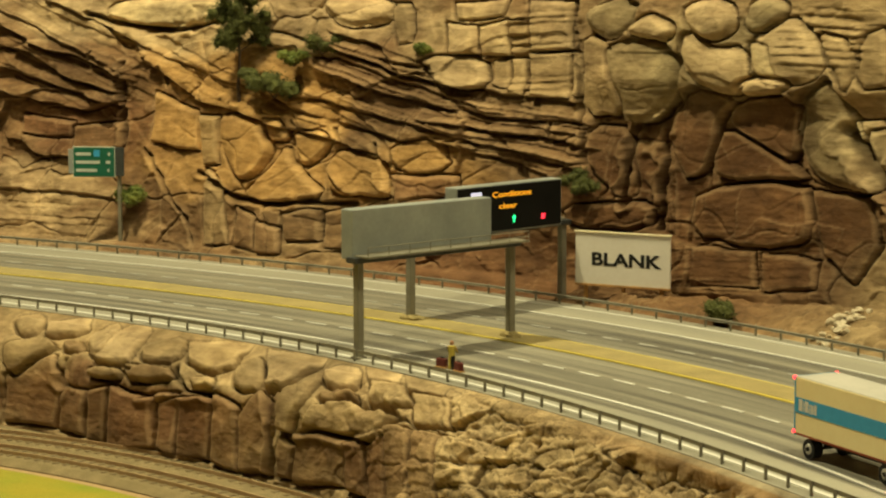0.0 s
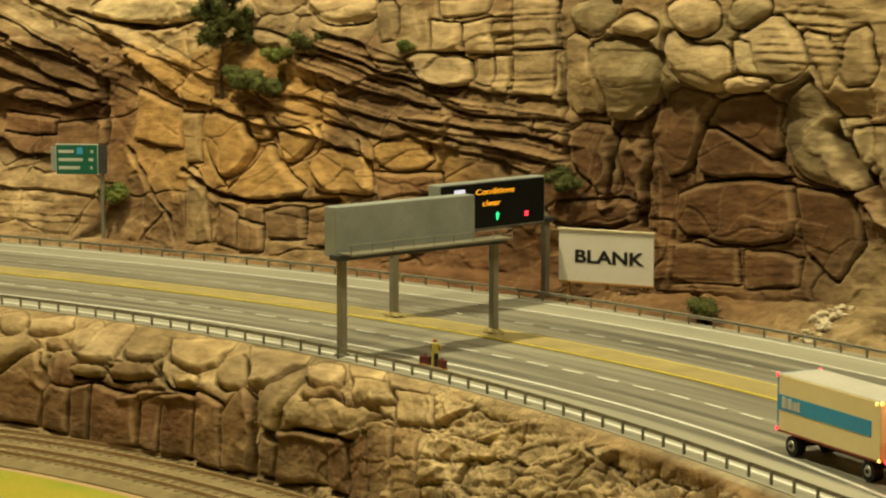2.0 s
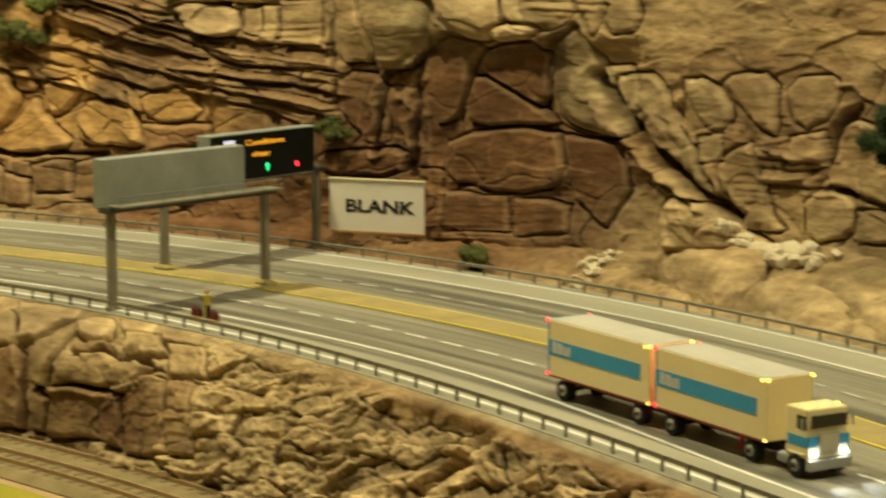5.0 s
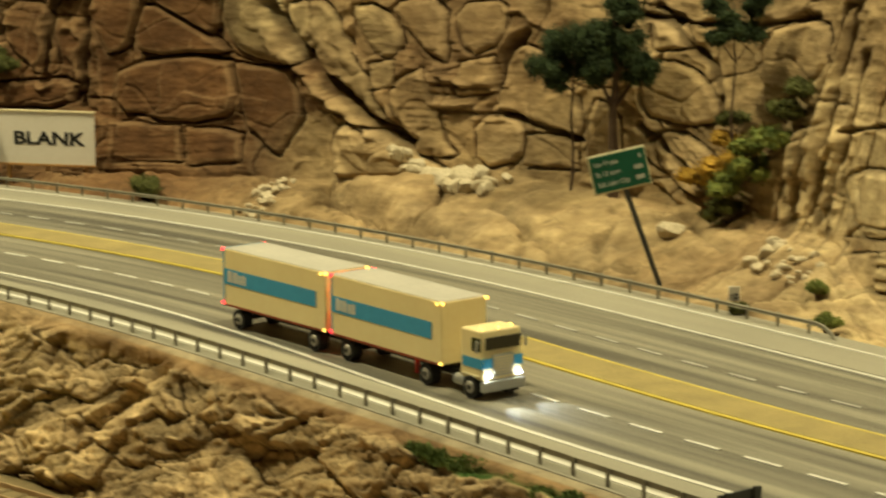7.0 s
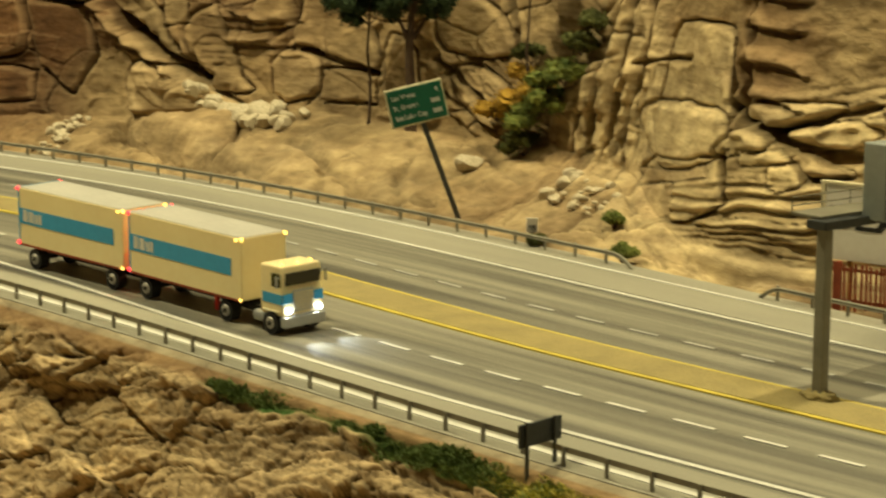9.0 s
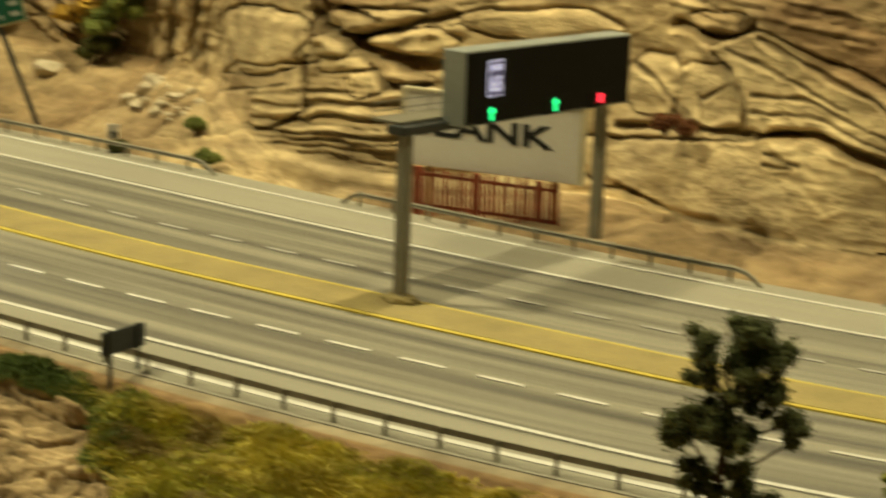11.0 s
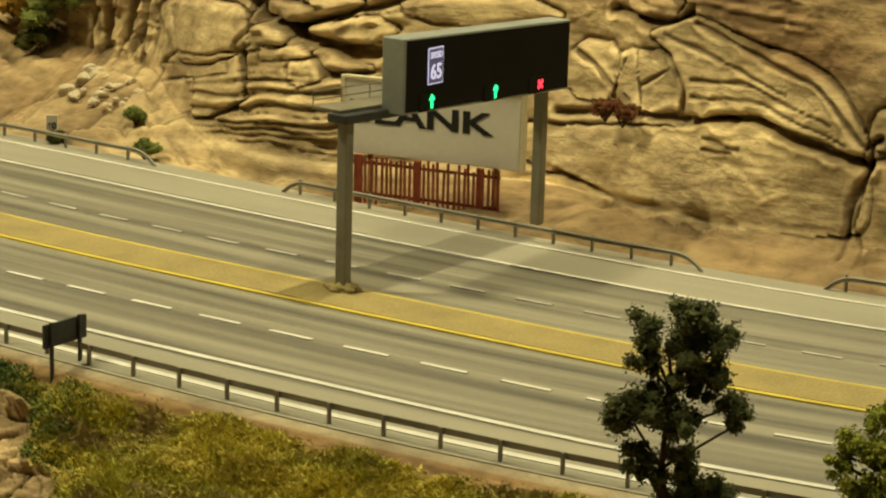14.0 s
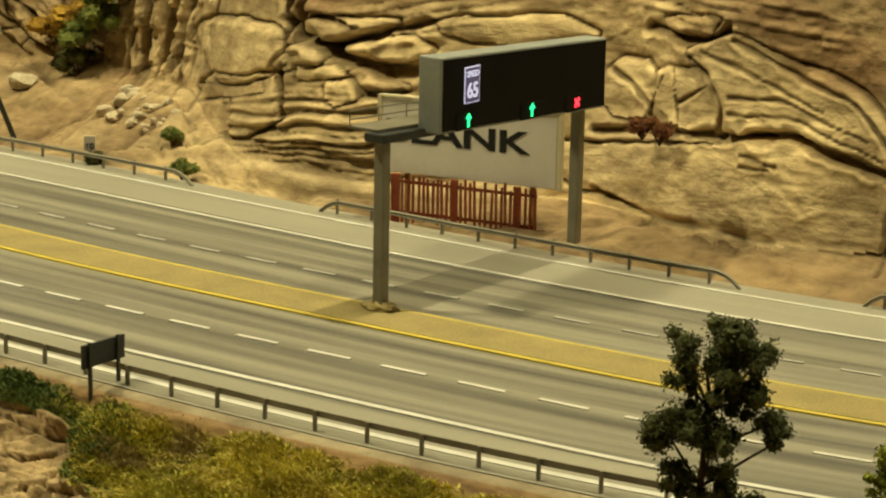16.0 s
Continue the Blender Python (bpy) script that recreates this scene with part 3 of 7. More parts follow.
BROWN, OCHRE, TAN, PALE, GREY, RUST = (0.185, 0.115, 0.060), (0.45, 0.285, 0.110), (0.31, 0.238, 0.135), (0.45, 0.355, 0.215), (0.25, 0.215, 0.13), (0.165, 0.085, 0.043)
SAND = (0.56, 0.47, 0.285)
# dark brown paint, with the shade under the tower's boulders mixed into it
UMBER_SHADED = (0.108, 0.057, 0.026)

# the far face: foot of the rock (offset, height) along the road, and how far it leans back
KS = (-0.7, 0.0, 0.17, 0.31, 0.50, 0.60, 0.70, 0.83, 0.93, 1.10, 1.22, 1.28, 1.34, 1.42, 1.47, 1.53, 1.66, 1.76, 2.40)
KB = (0.225, 0.222, 0.200, 0.200, 0.222, 0.226, 0.240, 0.265, 0.300, 0.300, 0.285, 0.235, 0.203, 0.207, 0.235, 0.262, 0.236, 0.228, 0.222)
KZ = (0.004, 0.004, 0.004, 0.004, 0.004, 0.006, 0.012, 0.022, 0.034, 0.030, 0.030, 0.018, 0.006, 0.005, 0.007, 0.008, 0.008, 0.008, 0.008)
LEAN = 0.35


def foot(s):
    k = np.array([-0.02, -0.01, 0, 0.01, 0.02])
    return np.mean([np.interp(s + d, KS, KB) for d in k], 0), np.mean([np.interp(s + d, KS, KZ) for d in k], 0)


COLUMN_SIDE = [
    (1.284, 0.0891, 0.0474, 0.0394, 9, 0.005, 5, SAND),
    (1.289, 0.0339, 0.0499, 0.0171, 12, 0.005, 4, SAND),
]


def tower_stones(rel):
    """Rounded boulders above and large squared blocks below."""
    rel.plate([(0.61, 0.096), (0.698, 0.108), (0.71, 0.08), (0.708, 0.06), (0.672, 0.054), (0.61, 0.058)], 0.012, UMBER_SHADED, 0.004)
    rel.plate([(0.706, 0.102), (0.752, 0.1), (0.768, 0.064), (0.756, 0.036), (0.724, 0.052)], 0.007, UMBER_SHADED, 0.003)
    rel.plate([(0.618, 0.048), (0.67, 0.05), (0.678, 0.024), (0.622, 0.018)], 0.004, UMBER_SHADED, 0.002)
    rel.plate([(0.676, 0.05), (0.72, 0.048), (0.726, 0.028), (0.684, 0.022)], 0.004, UMBER_SHADED, 0.002)
    rel.plate([(0.594, 0.178), (0.632, 0.17), (0.618, 0.156), (0.616, 0.124), (0.612, 0.108), (0.594, 0.106), (0.574, 0.144)], 0.008, UMBER_SHADED, 0.004)
    rel.plate([(0.632, 0.17), (0.688, 0.174), (0.688, 0.12), (0.664, 0.128), (0.626, 0.148)], 0.01, UMBER_SHADED, 0.004)
    rel.plate([(0.624, 0.146), (0.664, 0.126), (0.692, 0.118), (0.7, 0.11), (0.628, 0.104), (0.618, 0.122)], 0.008, UMBER_SHADED, 0.004)
    rel.plate([(0.692, 0.17), (0.714, 0.192), (0.726, 0.166), (0.764, 0.106), (0.75, 0.106), (0.714, 0.112), (0.688, 0.14)], 0.013, GREY, 0.0152)
    rel.plate([(0.694, 0.224), (0.724, 0.22), (0.73, 0.178), (0.714, 0.2)], 0.007, TAN, 0.004)
    rel.plate([(0.728, 0.222), (0.744, 0.232), (0.756, 0.188), (0.734, 0.184)], 0.008, TAN, 0.004)
    rel.plate([(0.726, 0.158), (0.754, 0.158), (0.764, 0.116), (0.75, 0.126)], 0.007, GREY, 0.004)
    rel.plate([(0.48, 0.218), (0.514, 0.208), (0.518, 0.188), (0.532, 0.15), (0.496, 0.15), (0.488, 0.186)], 0.007, TAN, 0.005)
    rel.plate([(0.51, 0.206), (0.538, 0.214), (0.564, 0.214), (0.588, 0.196), (0.58, 0.168), (0.558, 0.146), (0.536, 0.148), (0.528, 0.174), (0.514, 0.192)], 0.013, GREY, 0.0190)
    rel.plate([(0.588, 0.222), (0.608, 0.212), (0.616, 0.208), (0.64, 0.212), (0.648, 0.184), (0.634, 0.174), (0.606, 0.182), (0.588, 0.2)], 0.015, PALE, 0.0228)
    rel.plate([(0.644, 0.216), (0.674, 0.236), (0.694, 0.222), (0.71, 0.198), (0.694, 0.184), (0.656, 0.184)], 0.012, PALE, 0.0152)
    rel.plate([(0.584, 0.244), (0.626, 0.25), (0.63, 0.224), (0.612, 0.214), (0.594, 0.224)], 0.013, PALE, 0.0190)
    rel.plate([(0.638, 0.248), (0.664, 0.25), (0.67, 0.238), (0.652, 0.222), (0.636, 0.228)], 0.011, GREY, 0.0152)
    rel.plate([(0.536, 0.226), (0.558, 0.238), (0.582, 0.226), (0.574, 0.214), (0.542, 0.218)], 0.014, PALE, 0.0190)
    rel.plate([(0.48, 0.238), (0.51, 0.248), (0.54, 0.246), (0.534, 0.226), (0.516, 0.214), (0.49, 0.222)], 0.011, GREY, 0.0152)
    rel.plate([(0.644, 0.214), (0.66, 0.212), (0.672, 0.188), (0.656, 0.188)], 0.003, SAND, 0.003)
    rel.plate([(0.64, 0.18), (0.646, 0.186), (0.664, 0.188), (0.682, 0.186), (0.686, 0.18), (0.668, 0.174), (0.646, 0.172)], 0.02, PALE, 0.006)
    rel.plate([(0.346, 0.224), (0.374, 0.222), (0.38, 0.196), (0.354, 0.194)], 0.008, PALE, 0.003)
    rel.plate([(0.376, 0.222), (0.402, 0.228), (0.408, 0.196), (0.382, 0.196)], 0.009, PALE, 0.003)
    rel.plate([(0.418, 0.244), (0.458, 0.244), (0.468, 0.202), (0.428, 0.202)], 0.012, PALE, 0.003)
    rel.plate([(0.426, 0.2), (0.468, 0.2), (0.474, 0.162), (0.438, 0.162)], 0.008, TAN, 0.003)
    rel.plate([(0.328, 0.194), (0.384, 0.192), (0.394, 0.168), (0.368, 0.166), (0.344, 0.176)], 0.013, PALE, 0.005)
    rel.plate([(0.288, 0.242), (0.308, 0.242), (0.318, 0.208), (0.302, 0.204)], 0.012, TAN, 0.005)
    rel.plate([(0.35, 0.242), (0.398, 0.246), (0.396, 0.232), (0.356, 0.228)], 0.008, PALE, 0.003)
    rel.plate([(0.412, 0.194), (0.424, 0.194), (0.43, 0.162), (0.416, 0.164)], 0.006, TAN, 0.002)
    rel.plate([(0.394, 0.19), (0.408, 0.192), (0.414, 0.168), (0.398, 0.17)], 0.005, TAN, 0.002)
    rel.plate([(0.472, 0.2), (0.48, 0.2), (0.488, 0.162), (0.48, 0.164)], 0.005, TAN, 0.002)
    rel.plate([(0.21, 0.242), (0.246, 0.246), (0.288, 0.244), (0.29, 0.226), (0.264, 0.22), (0.234, 0.222)], 0.018, PALE, 0.0228)
    rel.plate([(0.5, 0.14), (0.538, 0.138), (0.556, 0.09), (0.548, 0.08), (0.506, 0.106)], 0.006, UMBER_SHADED, 0.004)
    rel.plate([(0.488, 0.072), (0.528, 0.076), (0.572, 0.082), (0.57, 0.058), (0.496, 0.054)], 0.01, UMBER_SHADED, 0.006)
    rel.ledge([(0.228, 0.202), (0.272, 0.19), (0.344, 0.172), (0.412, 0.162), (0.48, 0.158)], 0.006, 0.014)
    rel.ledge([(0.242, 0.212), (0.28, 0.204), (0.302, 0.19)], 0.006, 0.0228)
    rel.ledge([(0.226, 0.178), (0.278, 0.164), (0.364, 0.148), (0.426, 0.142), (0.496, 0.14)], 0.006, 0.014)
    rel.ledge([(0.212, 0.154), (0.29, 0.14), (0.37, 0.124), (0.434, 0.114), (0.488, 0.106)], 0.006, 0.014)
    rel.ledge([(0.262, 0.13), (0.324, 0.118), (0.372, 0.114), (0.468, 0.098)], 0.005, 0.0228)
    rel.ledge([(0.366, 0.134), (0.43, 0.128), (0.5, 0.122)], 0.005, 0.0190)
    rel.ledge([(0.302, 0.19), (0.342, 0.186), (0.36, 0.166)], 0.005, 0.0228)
    rel.crack([(0.542, 0.144), (0.544, 0.104), (0.546, 0.078)], 0.0035, 0.0228)
    rel.crack([(0.574, 0.144), (0.576, 0.106), (0.58, 0.06)], 0.004, 0.0228)
    rel.crack([(0.46, 0.244), (0.476, 0.196), (0.492, 0.14), (0.502, 0.11)], 0.0025, 0.009)
    rel.crack([(0.462, 0.138), (0.464, 0.122)], 0.0018, 0.006)


def ochre_side(rel):
    """Ochre rounded blocks under leaning beds."""
    rel.plate([(-0.056, 0.238), (0.1, 0.244), (0.098, 0.224), (0.028, 0.214), (-0.04, 0.216)], 0.016, SAND, 0.012)
    rel.plate([(0.15, 0.206), (0.158, 0.214), (0.232, 0.2), (0.242, 0.19), (0.184, 0.194)], 0.007, PALE, 0.006)
    rel.plate([(0.114, 0.128), (0.132, 0.13), (0.168, 0.126), (0.182, 0.102), (0.172, 0.078), (0.15, 0.074), (0.126, 0.094)], 0.018, OCHRE, 0.008)
    rel.plate([(0.17, 0.13), (0.192, 0.132), (0.198, 0.11), (0.178, 0.11)], 0.01, OCHRE, 0.004)
    rel.plate([(0.202, 0.122), (0.246, 0.118), (0.236, 0.096), (0.218, 0.086), (0.206, 0.104)], 0.012, OCHRE, 0.008)
    rel.plate([(0.254, 0.104), (0.3, 0.104), (0.314, 0.09), (0.318, 0.064), (0.266, 0.066), (0.25, 0.072), (0.248, 0.09)], 0.014, OCHRE, 0.006)
    rel.plate([(0.018, 0.15), (0.08, 0.132), (0.09, 0.096), (0.028, 0.1)], 0.009, OCHRE, 0.003)
    rel.plate([(0.084, 0.128), (0.11, 0.128), (0.12, 0.084), (0.102, 0.082)], 0.009, TAN, 0.003)
    rel.plate([(0.188, 0.088), (0.196, 0.106), (0.212, 0.084), (0.254, 0.062), (0.2, 0.056), (0.16, 0.058)], 0.006, OCHRE, 0.004)
    rel.plate([(0.312, 0.114), (0.358, 0.12), (0.376, 0.094), (0.326, 0.09)], 0.007, OCHRE, 0.004)
    rel.plate([(0.318, 0.088), (0.378, 0.088), (0.382, 0.072), (0.326, 0.066)], 0.006, RUST, 0.003)
    rel.plate([(0.106, 0.078), (0.128, 0.07), (0.154, 0.012), (0.122, 0.01)], 0.005, TAN, 0.003)
    rel.plate([(0.158, 0.048), (0.182, 0.04), (0.19, 0.01), (0.162, 0.012)], 0.007, BROWN, 0.002)
    rel.plate([(0.184, 0.038), (0.214, 0.032), (0.218, 0.01), (0.192, 0.01)], 0.007, BROWN, 0.002)
    rel.plate([(0.214, 0.046), (0.25, 0.05), (0.256, 0.022), (0.222, 0.02)], 0.008, BROWN, 0.002)
    rel.plate([(0.254, 0.048), (0.276, 0.054), (0.286, 0.018), (0.26, 0.016)], 0.006, BROWN, 0.002)
    rel.plate([(-0.138, 0.122), (-0.074, 0.116), (-0.074, 0.102), (-0.134, 0.102)], 0.006, RUST, 0.002)
    rel.plate([(-0.074, 0.112), (-0.016, 0.118), (-0.01, 0.096), (-0.062, 0.084)], 0.006, BROWN, 0.002)
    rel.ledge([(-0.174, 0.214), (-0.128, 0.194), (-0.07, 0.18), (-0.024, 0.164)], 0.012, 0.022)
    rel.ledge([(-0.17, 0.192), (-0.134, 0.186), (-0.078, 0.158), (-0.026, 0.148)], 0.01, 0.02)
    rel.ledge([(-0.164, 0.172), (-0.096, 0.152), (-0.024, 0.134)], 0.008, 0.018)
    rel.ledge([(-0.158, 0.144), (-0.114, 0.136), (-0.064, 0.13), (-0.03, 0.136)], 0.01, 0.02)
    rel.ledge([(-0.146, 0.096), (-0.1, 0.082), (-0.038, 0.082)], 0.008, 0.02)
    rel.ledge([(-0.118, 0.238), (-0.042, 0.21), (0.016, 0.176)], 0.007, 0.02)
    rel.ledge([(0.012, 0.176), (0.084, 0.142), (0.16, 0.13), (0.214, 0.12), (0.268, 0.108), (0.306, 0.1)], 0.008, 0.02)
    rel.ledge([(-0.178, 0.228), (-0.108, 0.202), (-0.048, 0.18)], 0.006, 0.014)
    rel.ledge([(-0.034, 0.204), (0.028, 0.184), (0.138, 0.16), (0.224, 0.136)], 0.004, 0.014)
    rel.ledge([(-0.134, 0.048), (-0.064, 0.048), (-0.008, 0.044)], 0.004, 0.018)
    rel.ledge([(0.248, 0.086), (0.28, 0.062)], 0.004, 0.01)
    rel.crack([(-0.074, 0.226), (-0.036, 0.214), (0.028, 0.21), (0.1, 0.222)], 0.0032, 0.012)
    rel.crack([(-0.1, 0.226), (-0.09, 0.208)], 0.0016, 0.006)
    rel.crack([(-0.058, 0.186), (-0.06, 0.172)], 0.0018, 0.007)
    rel.crack([(0.024, 0.174), (0.032, 0.156)], 0.0022, 0.008)
    rel.crack([(0.076, 0.16), (0.088, 0.142)], 0.0016, 0.006)
    rel.crack([(0.128, 0.142), (0.132, 0.132)], 0.0016, 0.006)
    rel.crack([(0.164, 0.144), (0.172, 0.132)], 0.0016, 0.006)
    rel.crack([(0.2, 0.132), (0.21, 0.122)], 0.0016, 0.006)
    rel.crack([(0.248, 0.124), (0.258, 0.112)], 0.0016, 0.006)
    rel.crack([(0.296, 0.114), (0.308, 0.096)], 0.0016, 0.006)
    rel.crack([(-0.022, 0.174), (-0.018, 0.138), (-0.008, 0.096)], 0.004, 0.014)
    rel.crack([(0.022, 0.094), (0.052, 0.068), (0.088, 0.038), (0.112, 0.004)], 0.0018, 0.007)
    rel.crack([(0.088, 0.038), (0.064, 0.004)], 0.0014, 0.005)
    rel.crack([(-0.022, 0.02), (-0.028, 0.002)], 0.0012, 0.004)
    rel.crack([(0.284, 0.044), (0.294, 0.018)], 0.002, 0.008)
    rel.crack([(0.096, 0.076), (0.152, 0.056), (0.2, 0.054), (0.28, 0.058)], 0.003, 0.01)


def middle_bay(rel):
    """Leaning slabs and blocks behind the loose stones."""
    rel.plate([(0.736, 0.148), (0.776, 0.152), (0.794, 0.116), (0.816, 0.096), (0.83, 0.072), (0.838, 0.06), (0.812, 0.074), (0.768, 0.112)], 0.0075, GREY, 0.006)
    rel.plate([(0.832, 0.09), (0.856, 0.108), (0.874, 0.058), (0.89, 0.044), (0.862, 0.044), (0.844, 0.064)], 0.0067, TAN, 0.006)
    rel.plate([(0.814, 0.108), (0.832, 0.11), (0.836, 0.09), (0.82, 0.088)], 0.0045, GREY, 0.002)
    rel.plate([(0.818, 0.152), (0.856, 0.156), (0.87, 0.112), (0.854, 0.118), (0.834, 0.132)], 0.0067, TAN, 0.005)
    rel.plate([(0.79, 0.15), (0.812, 0.152), (0.832, 0.126), (0.83, 0.112), (0.81, 0.118)], 0.0060, GREY, 0.005)
    rel.plate([(0.796, 0.058), (0.828, 0.06), (0.862, 0.042), (0.902, 0.022), (0.916, 0.012), (0.852, 0.014), (0.806, 0.018)], 0.0225, PALE, 0.01)
    rel.plate([(0.898, 0.076), (0.932, 0.076), (0.938, 0.044), (0.904, 0.038)], 0.0083, PALE, 0.004)
    rel.plate([(0.936, 0.066), (0.982, 0.064), (0.986, 0.046), (0.94, 0.042)], 0.0060, TAN, 0.003)
    rel.plate([(0.908, 0.106), (0.914, 0.128), (0.952, 0.118), (0.982, 0.08), (0.98, 0.066), (0.936, 0.078), (0.914, 0.082)], 0.0060, TAN, 0.004)
    rel.plate([(0.984, 0.092), (1.008, 0.09), (1.022, 0.056), (0.998, 0.046)], 0.0060, TAN, 0.004)
    rel.plate([(1.022, 0.118), (1.04, 0.126), (1.066, 0.118), (1.094, 0.092), (1.068, 0.084), (1.032, 0.09)], 0.0053, TAN, 0.004)
    rel.plate([(1.042, 0.074), (1.068, 0.08), (1.102, 0.058), (1.092, 0.036), (1.062, 0.054)], 0.0045, TAN, 0.004)
    rel.plate([(1.114, 0.148), (1.15, 0.16), (1.172, 0.158), (1.176, 0.132), (1.152, 0.112), (1.132, 0.1)], 0.0067, TAN, 0.005)
    rel.plate([(0.864, 0.154), (0.9, 0.156), (0.902, 0.13), (0.882, 0.116)], 0.0053, TAN, 0.004)
    rel.plate([(1.01, 0.162), (1.046, 0.156), (1.06, 0.138), (1.03, 0.132)], 0.0045, PALE, 0.003)
    rel.plate([(0.878, 0.112), (0.9, 0.118), (0.906, 0.094), (0.882, 0.088)], 0.0045, TAN, 0.003)
    rel.ledge([(0.864, 0.104), (0.886, 0.096), (0.91, 0.098)], 0.004, 0.01)
    rel.ledge([(0.87, 0.08), (0.914, 0.078)], 0.004, 0.01)
    rel.ledge([(0.756, 0.102), (0.796, 0.07), (0.826, 0.056)], 0.006, 0.014)
    rel.ledge([(1.042, 0.06), (1.07, 0.048), (1.104, 0.032)], 0.004, 0.014)
    rel.ledge([(1.044, 0.048), (1.074, 0.036)], 0.004, 0.01)
    rel.crack([(0.728, 0.148), (0.756, 0.118), (0.79, 0.09), (0.822, 0.068), (0.856, 0.05)], 0.0055, 0.016)
    rel.crack([(0.812, 0.016), (0.854, 0.014), (0.93, 0.008), (0.986, 0.004)], 0.003, 0.009)
    rel.crack([(0.908, 0.08), (0.908, 0.122), (0.92, 0.136)], 0.004, 0.012)
    rel.crack([(0.914, 0.08), (0.946, 0.07), (0.986, 0.066)], 0.002, 0.007)
    rel.crack([(1.022, 0.112), (1.036, 0.128)], 0.002, 0.007)
    rel.crack([(1.03, 0.082), (1.07, 0.062), (1.096, 0.042)], 0.0022, 0.008)
    rel.crack([(1.024, 0.162), (1.08, 0.12), (1.104, 0.078)], 0.003, 0.01)
    rel.crack([(1.008, 0.154), (1.102, 0.152), (1.158, 0.164)], 0.003, 0.01)
    rel.crack([(1.19, 0.174), (1.19, 0.12), (1.192, 0.074), (1.19, 0.038)], 0.004, 0.012)
    rel.crack([(1.182, 0.174), (1.18, 0.12), (1.174, 0.064), (1.172, 0.03)], 0.0025, 0.009)
    rel.crack([(1.206, 0.144), (1.21, 0.094), (1.202, 0.034)], 0.003, 0.01)
    rel.crack([(1.202, 0.096), (1.272, 0.108)], 0.002, 0.007)
    rel.crack([(1.06, 0.0), (1.08, 0.006), (1.118, 0.01)], 0.0016, 0.006)
    rel.crack([(0.994, 0.016), (1.064, 0.006), (1.122, 0.004)], 0.0016, 0.006)
    rel.crack([(1.074, 0.03), (1.128, 0.022), (1.154, 0.022)], 0.0014, 0.006)
    rel.crack([(0.958, 0.02), (1.014, 0.012), (1.046, 0.002)], 0.0014, 0.006)
    rel.crack([(1.054, 0.024), (1.076, 0.012), (1.112, 0.004)], 0.0012, 0.006)


def shell_rocks(rel):
    """Smooth pale rock with long open cracks behind the hoarding."""
    rel.plate([(1.22, 0.072), (1.322, 0.088), (1.338, 0.072), (1.328, 0.056), (1.262, 0.042), (1.226, 0.052)], 0.0045, SAND, 0.008)
    rel.plate([(1.342, 0.074), (1.354, 0.082), (1.374, 0.072), (1.338, 0.06), (1.33, 0.062)], 0.0041, SAND, 0.005)
    rel.plate([(1.35, 0.064), (1.378, 0.07), (1.388, 0.066), (1.352, 0.058)], 0.0026, SAND, 0.003)
    rel.plate([(1.372, 0.06), (1.39, 0.064), (1.404, 0.056), (1.382, 0.046)], 0.0037, SAND, 0.004)
    rel.plate([(1.388, 0.07), (1.41, 0.066), (1.432, 0.06), (1.416, 0.056), (1.402, 0.058)], 0.0037, TAN, 0.004)
    rel.plate([(1.342, 0.092), (1.418, 0.1), (1.39, 0.086), (1.368, 0.08), (1.354, 0.08)], 0.0045, SAND, 0.006)
    rel.plate([(1.37, 0.078), (1.418, 0.09), (1.436, 0.084), (1.43, 0.076), (1.394, 0.07)], 0.0037, SAND, 0.006)
    rel.plate([(1.23, 0.034), (1.322, 0.052), (1.328, 0.048), (1.24, 0.028)], 0.0026, PALE, 0.003)
    rel.plate([(1.24, 0.026), (1.29, 0.038), (1.298, 0.02), (1.276, 0.016)], 0.0023, PALE, 0.003)
    rel.plate([(1.594, 0.094), (1.612, 0.1), (1.63, 0.104), (1.668, 0.096), (1.716, 0.09), (1.754, 0.064), (1.75, 0.05), (1.718, 0.054), (1.678, 0.062), (1.634, 0.058), (1.624, 0.074), (1.612, 0.084)], 0.0049, SAND, 0.01)
    rel.plate([(1.572, 0.084), (1.61, 0.086), (1.624, 0.072), (1.624, 0.058), (1.594, 0.056), (1.572, 0.068)], 0.0026, SAND, 0.004)
    rel.plate([(1.532, 0.086), (1.57, 0.084), (1.572, 0.064), (1.568, 0.056), (1.538, 0.056)], 0.0026, SAND, 0.004)
    rel.plate([(1.508, 0.036), (1.586, 0.042), (1.674, 0.06), (1.722, 0.054), (1.758, 0.044), (1.756, 0.012), (1.682, 0.008), (1.592, 0.008), (1.542, 0.016), (1.51, 0.024)], 0.0045, SAND, 0.012)
    rel.plate([(1.544, 0.014), (1.592, 0.008), (1.568, 0.006), (1.516, 0.008)], 0.0019, SAND, 0.003)
    rel.plate([(1.762, 0.048), (1.782, 0.054), (1.792, 0.012), (1.758, 0.01)], 0.0037, SAND, 0.006)
    rel.plate([(1.758, 0.072), (1.78, 0.08), (1.784, 0.056), (1.762, 0.056)], 0.0037, SAND, 0.006)
    rel.plate([(1.568, 0.108), (1.614, 0.116), (1.606, 0.102), (1.58, 0.1)], 0.0034, TAN, 0.005)
    rel.plate([(1.434, 0.1), (1.492, 0.104), (1.526, 0.094), (1.49, 0.088), (1.442, 0.09)], 0.0034, SAND, 0.005)
    rel.ledge([(1.296, 0.032), (1.358, 0.04), (1.412, 0.05)], 0.0025, 0.009)
    rel.ledge([(1.3, 0.024), (1.36, 0.034), (1.414, 0.04)], 0.0025, 0.008)
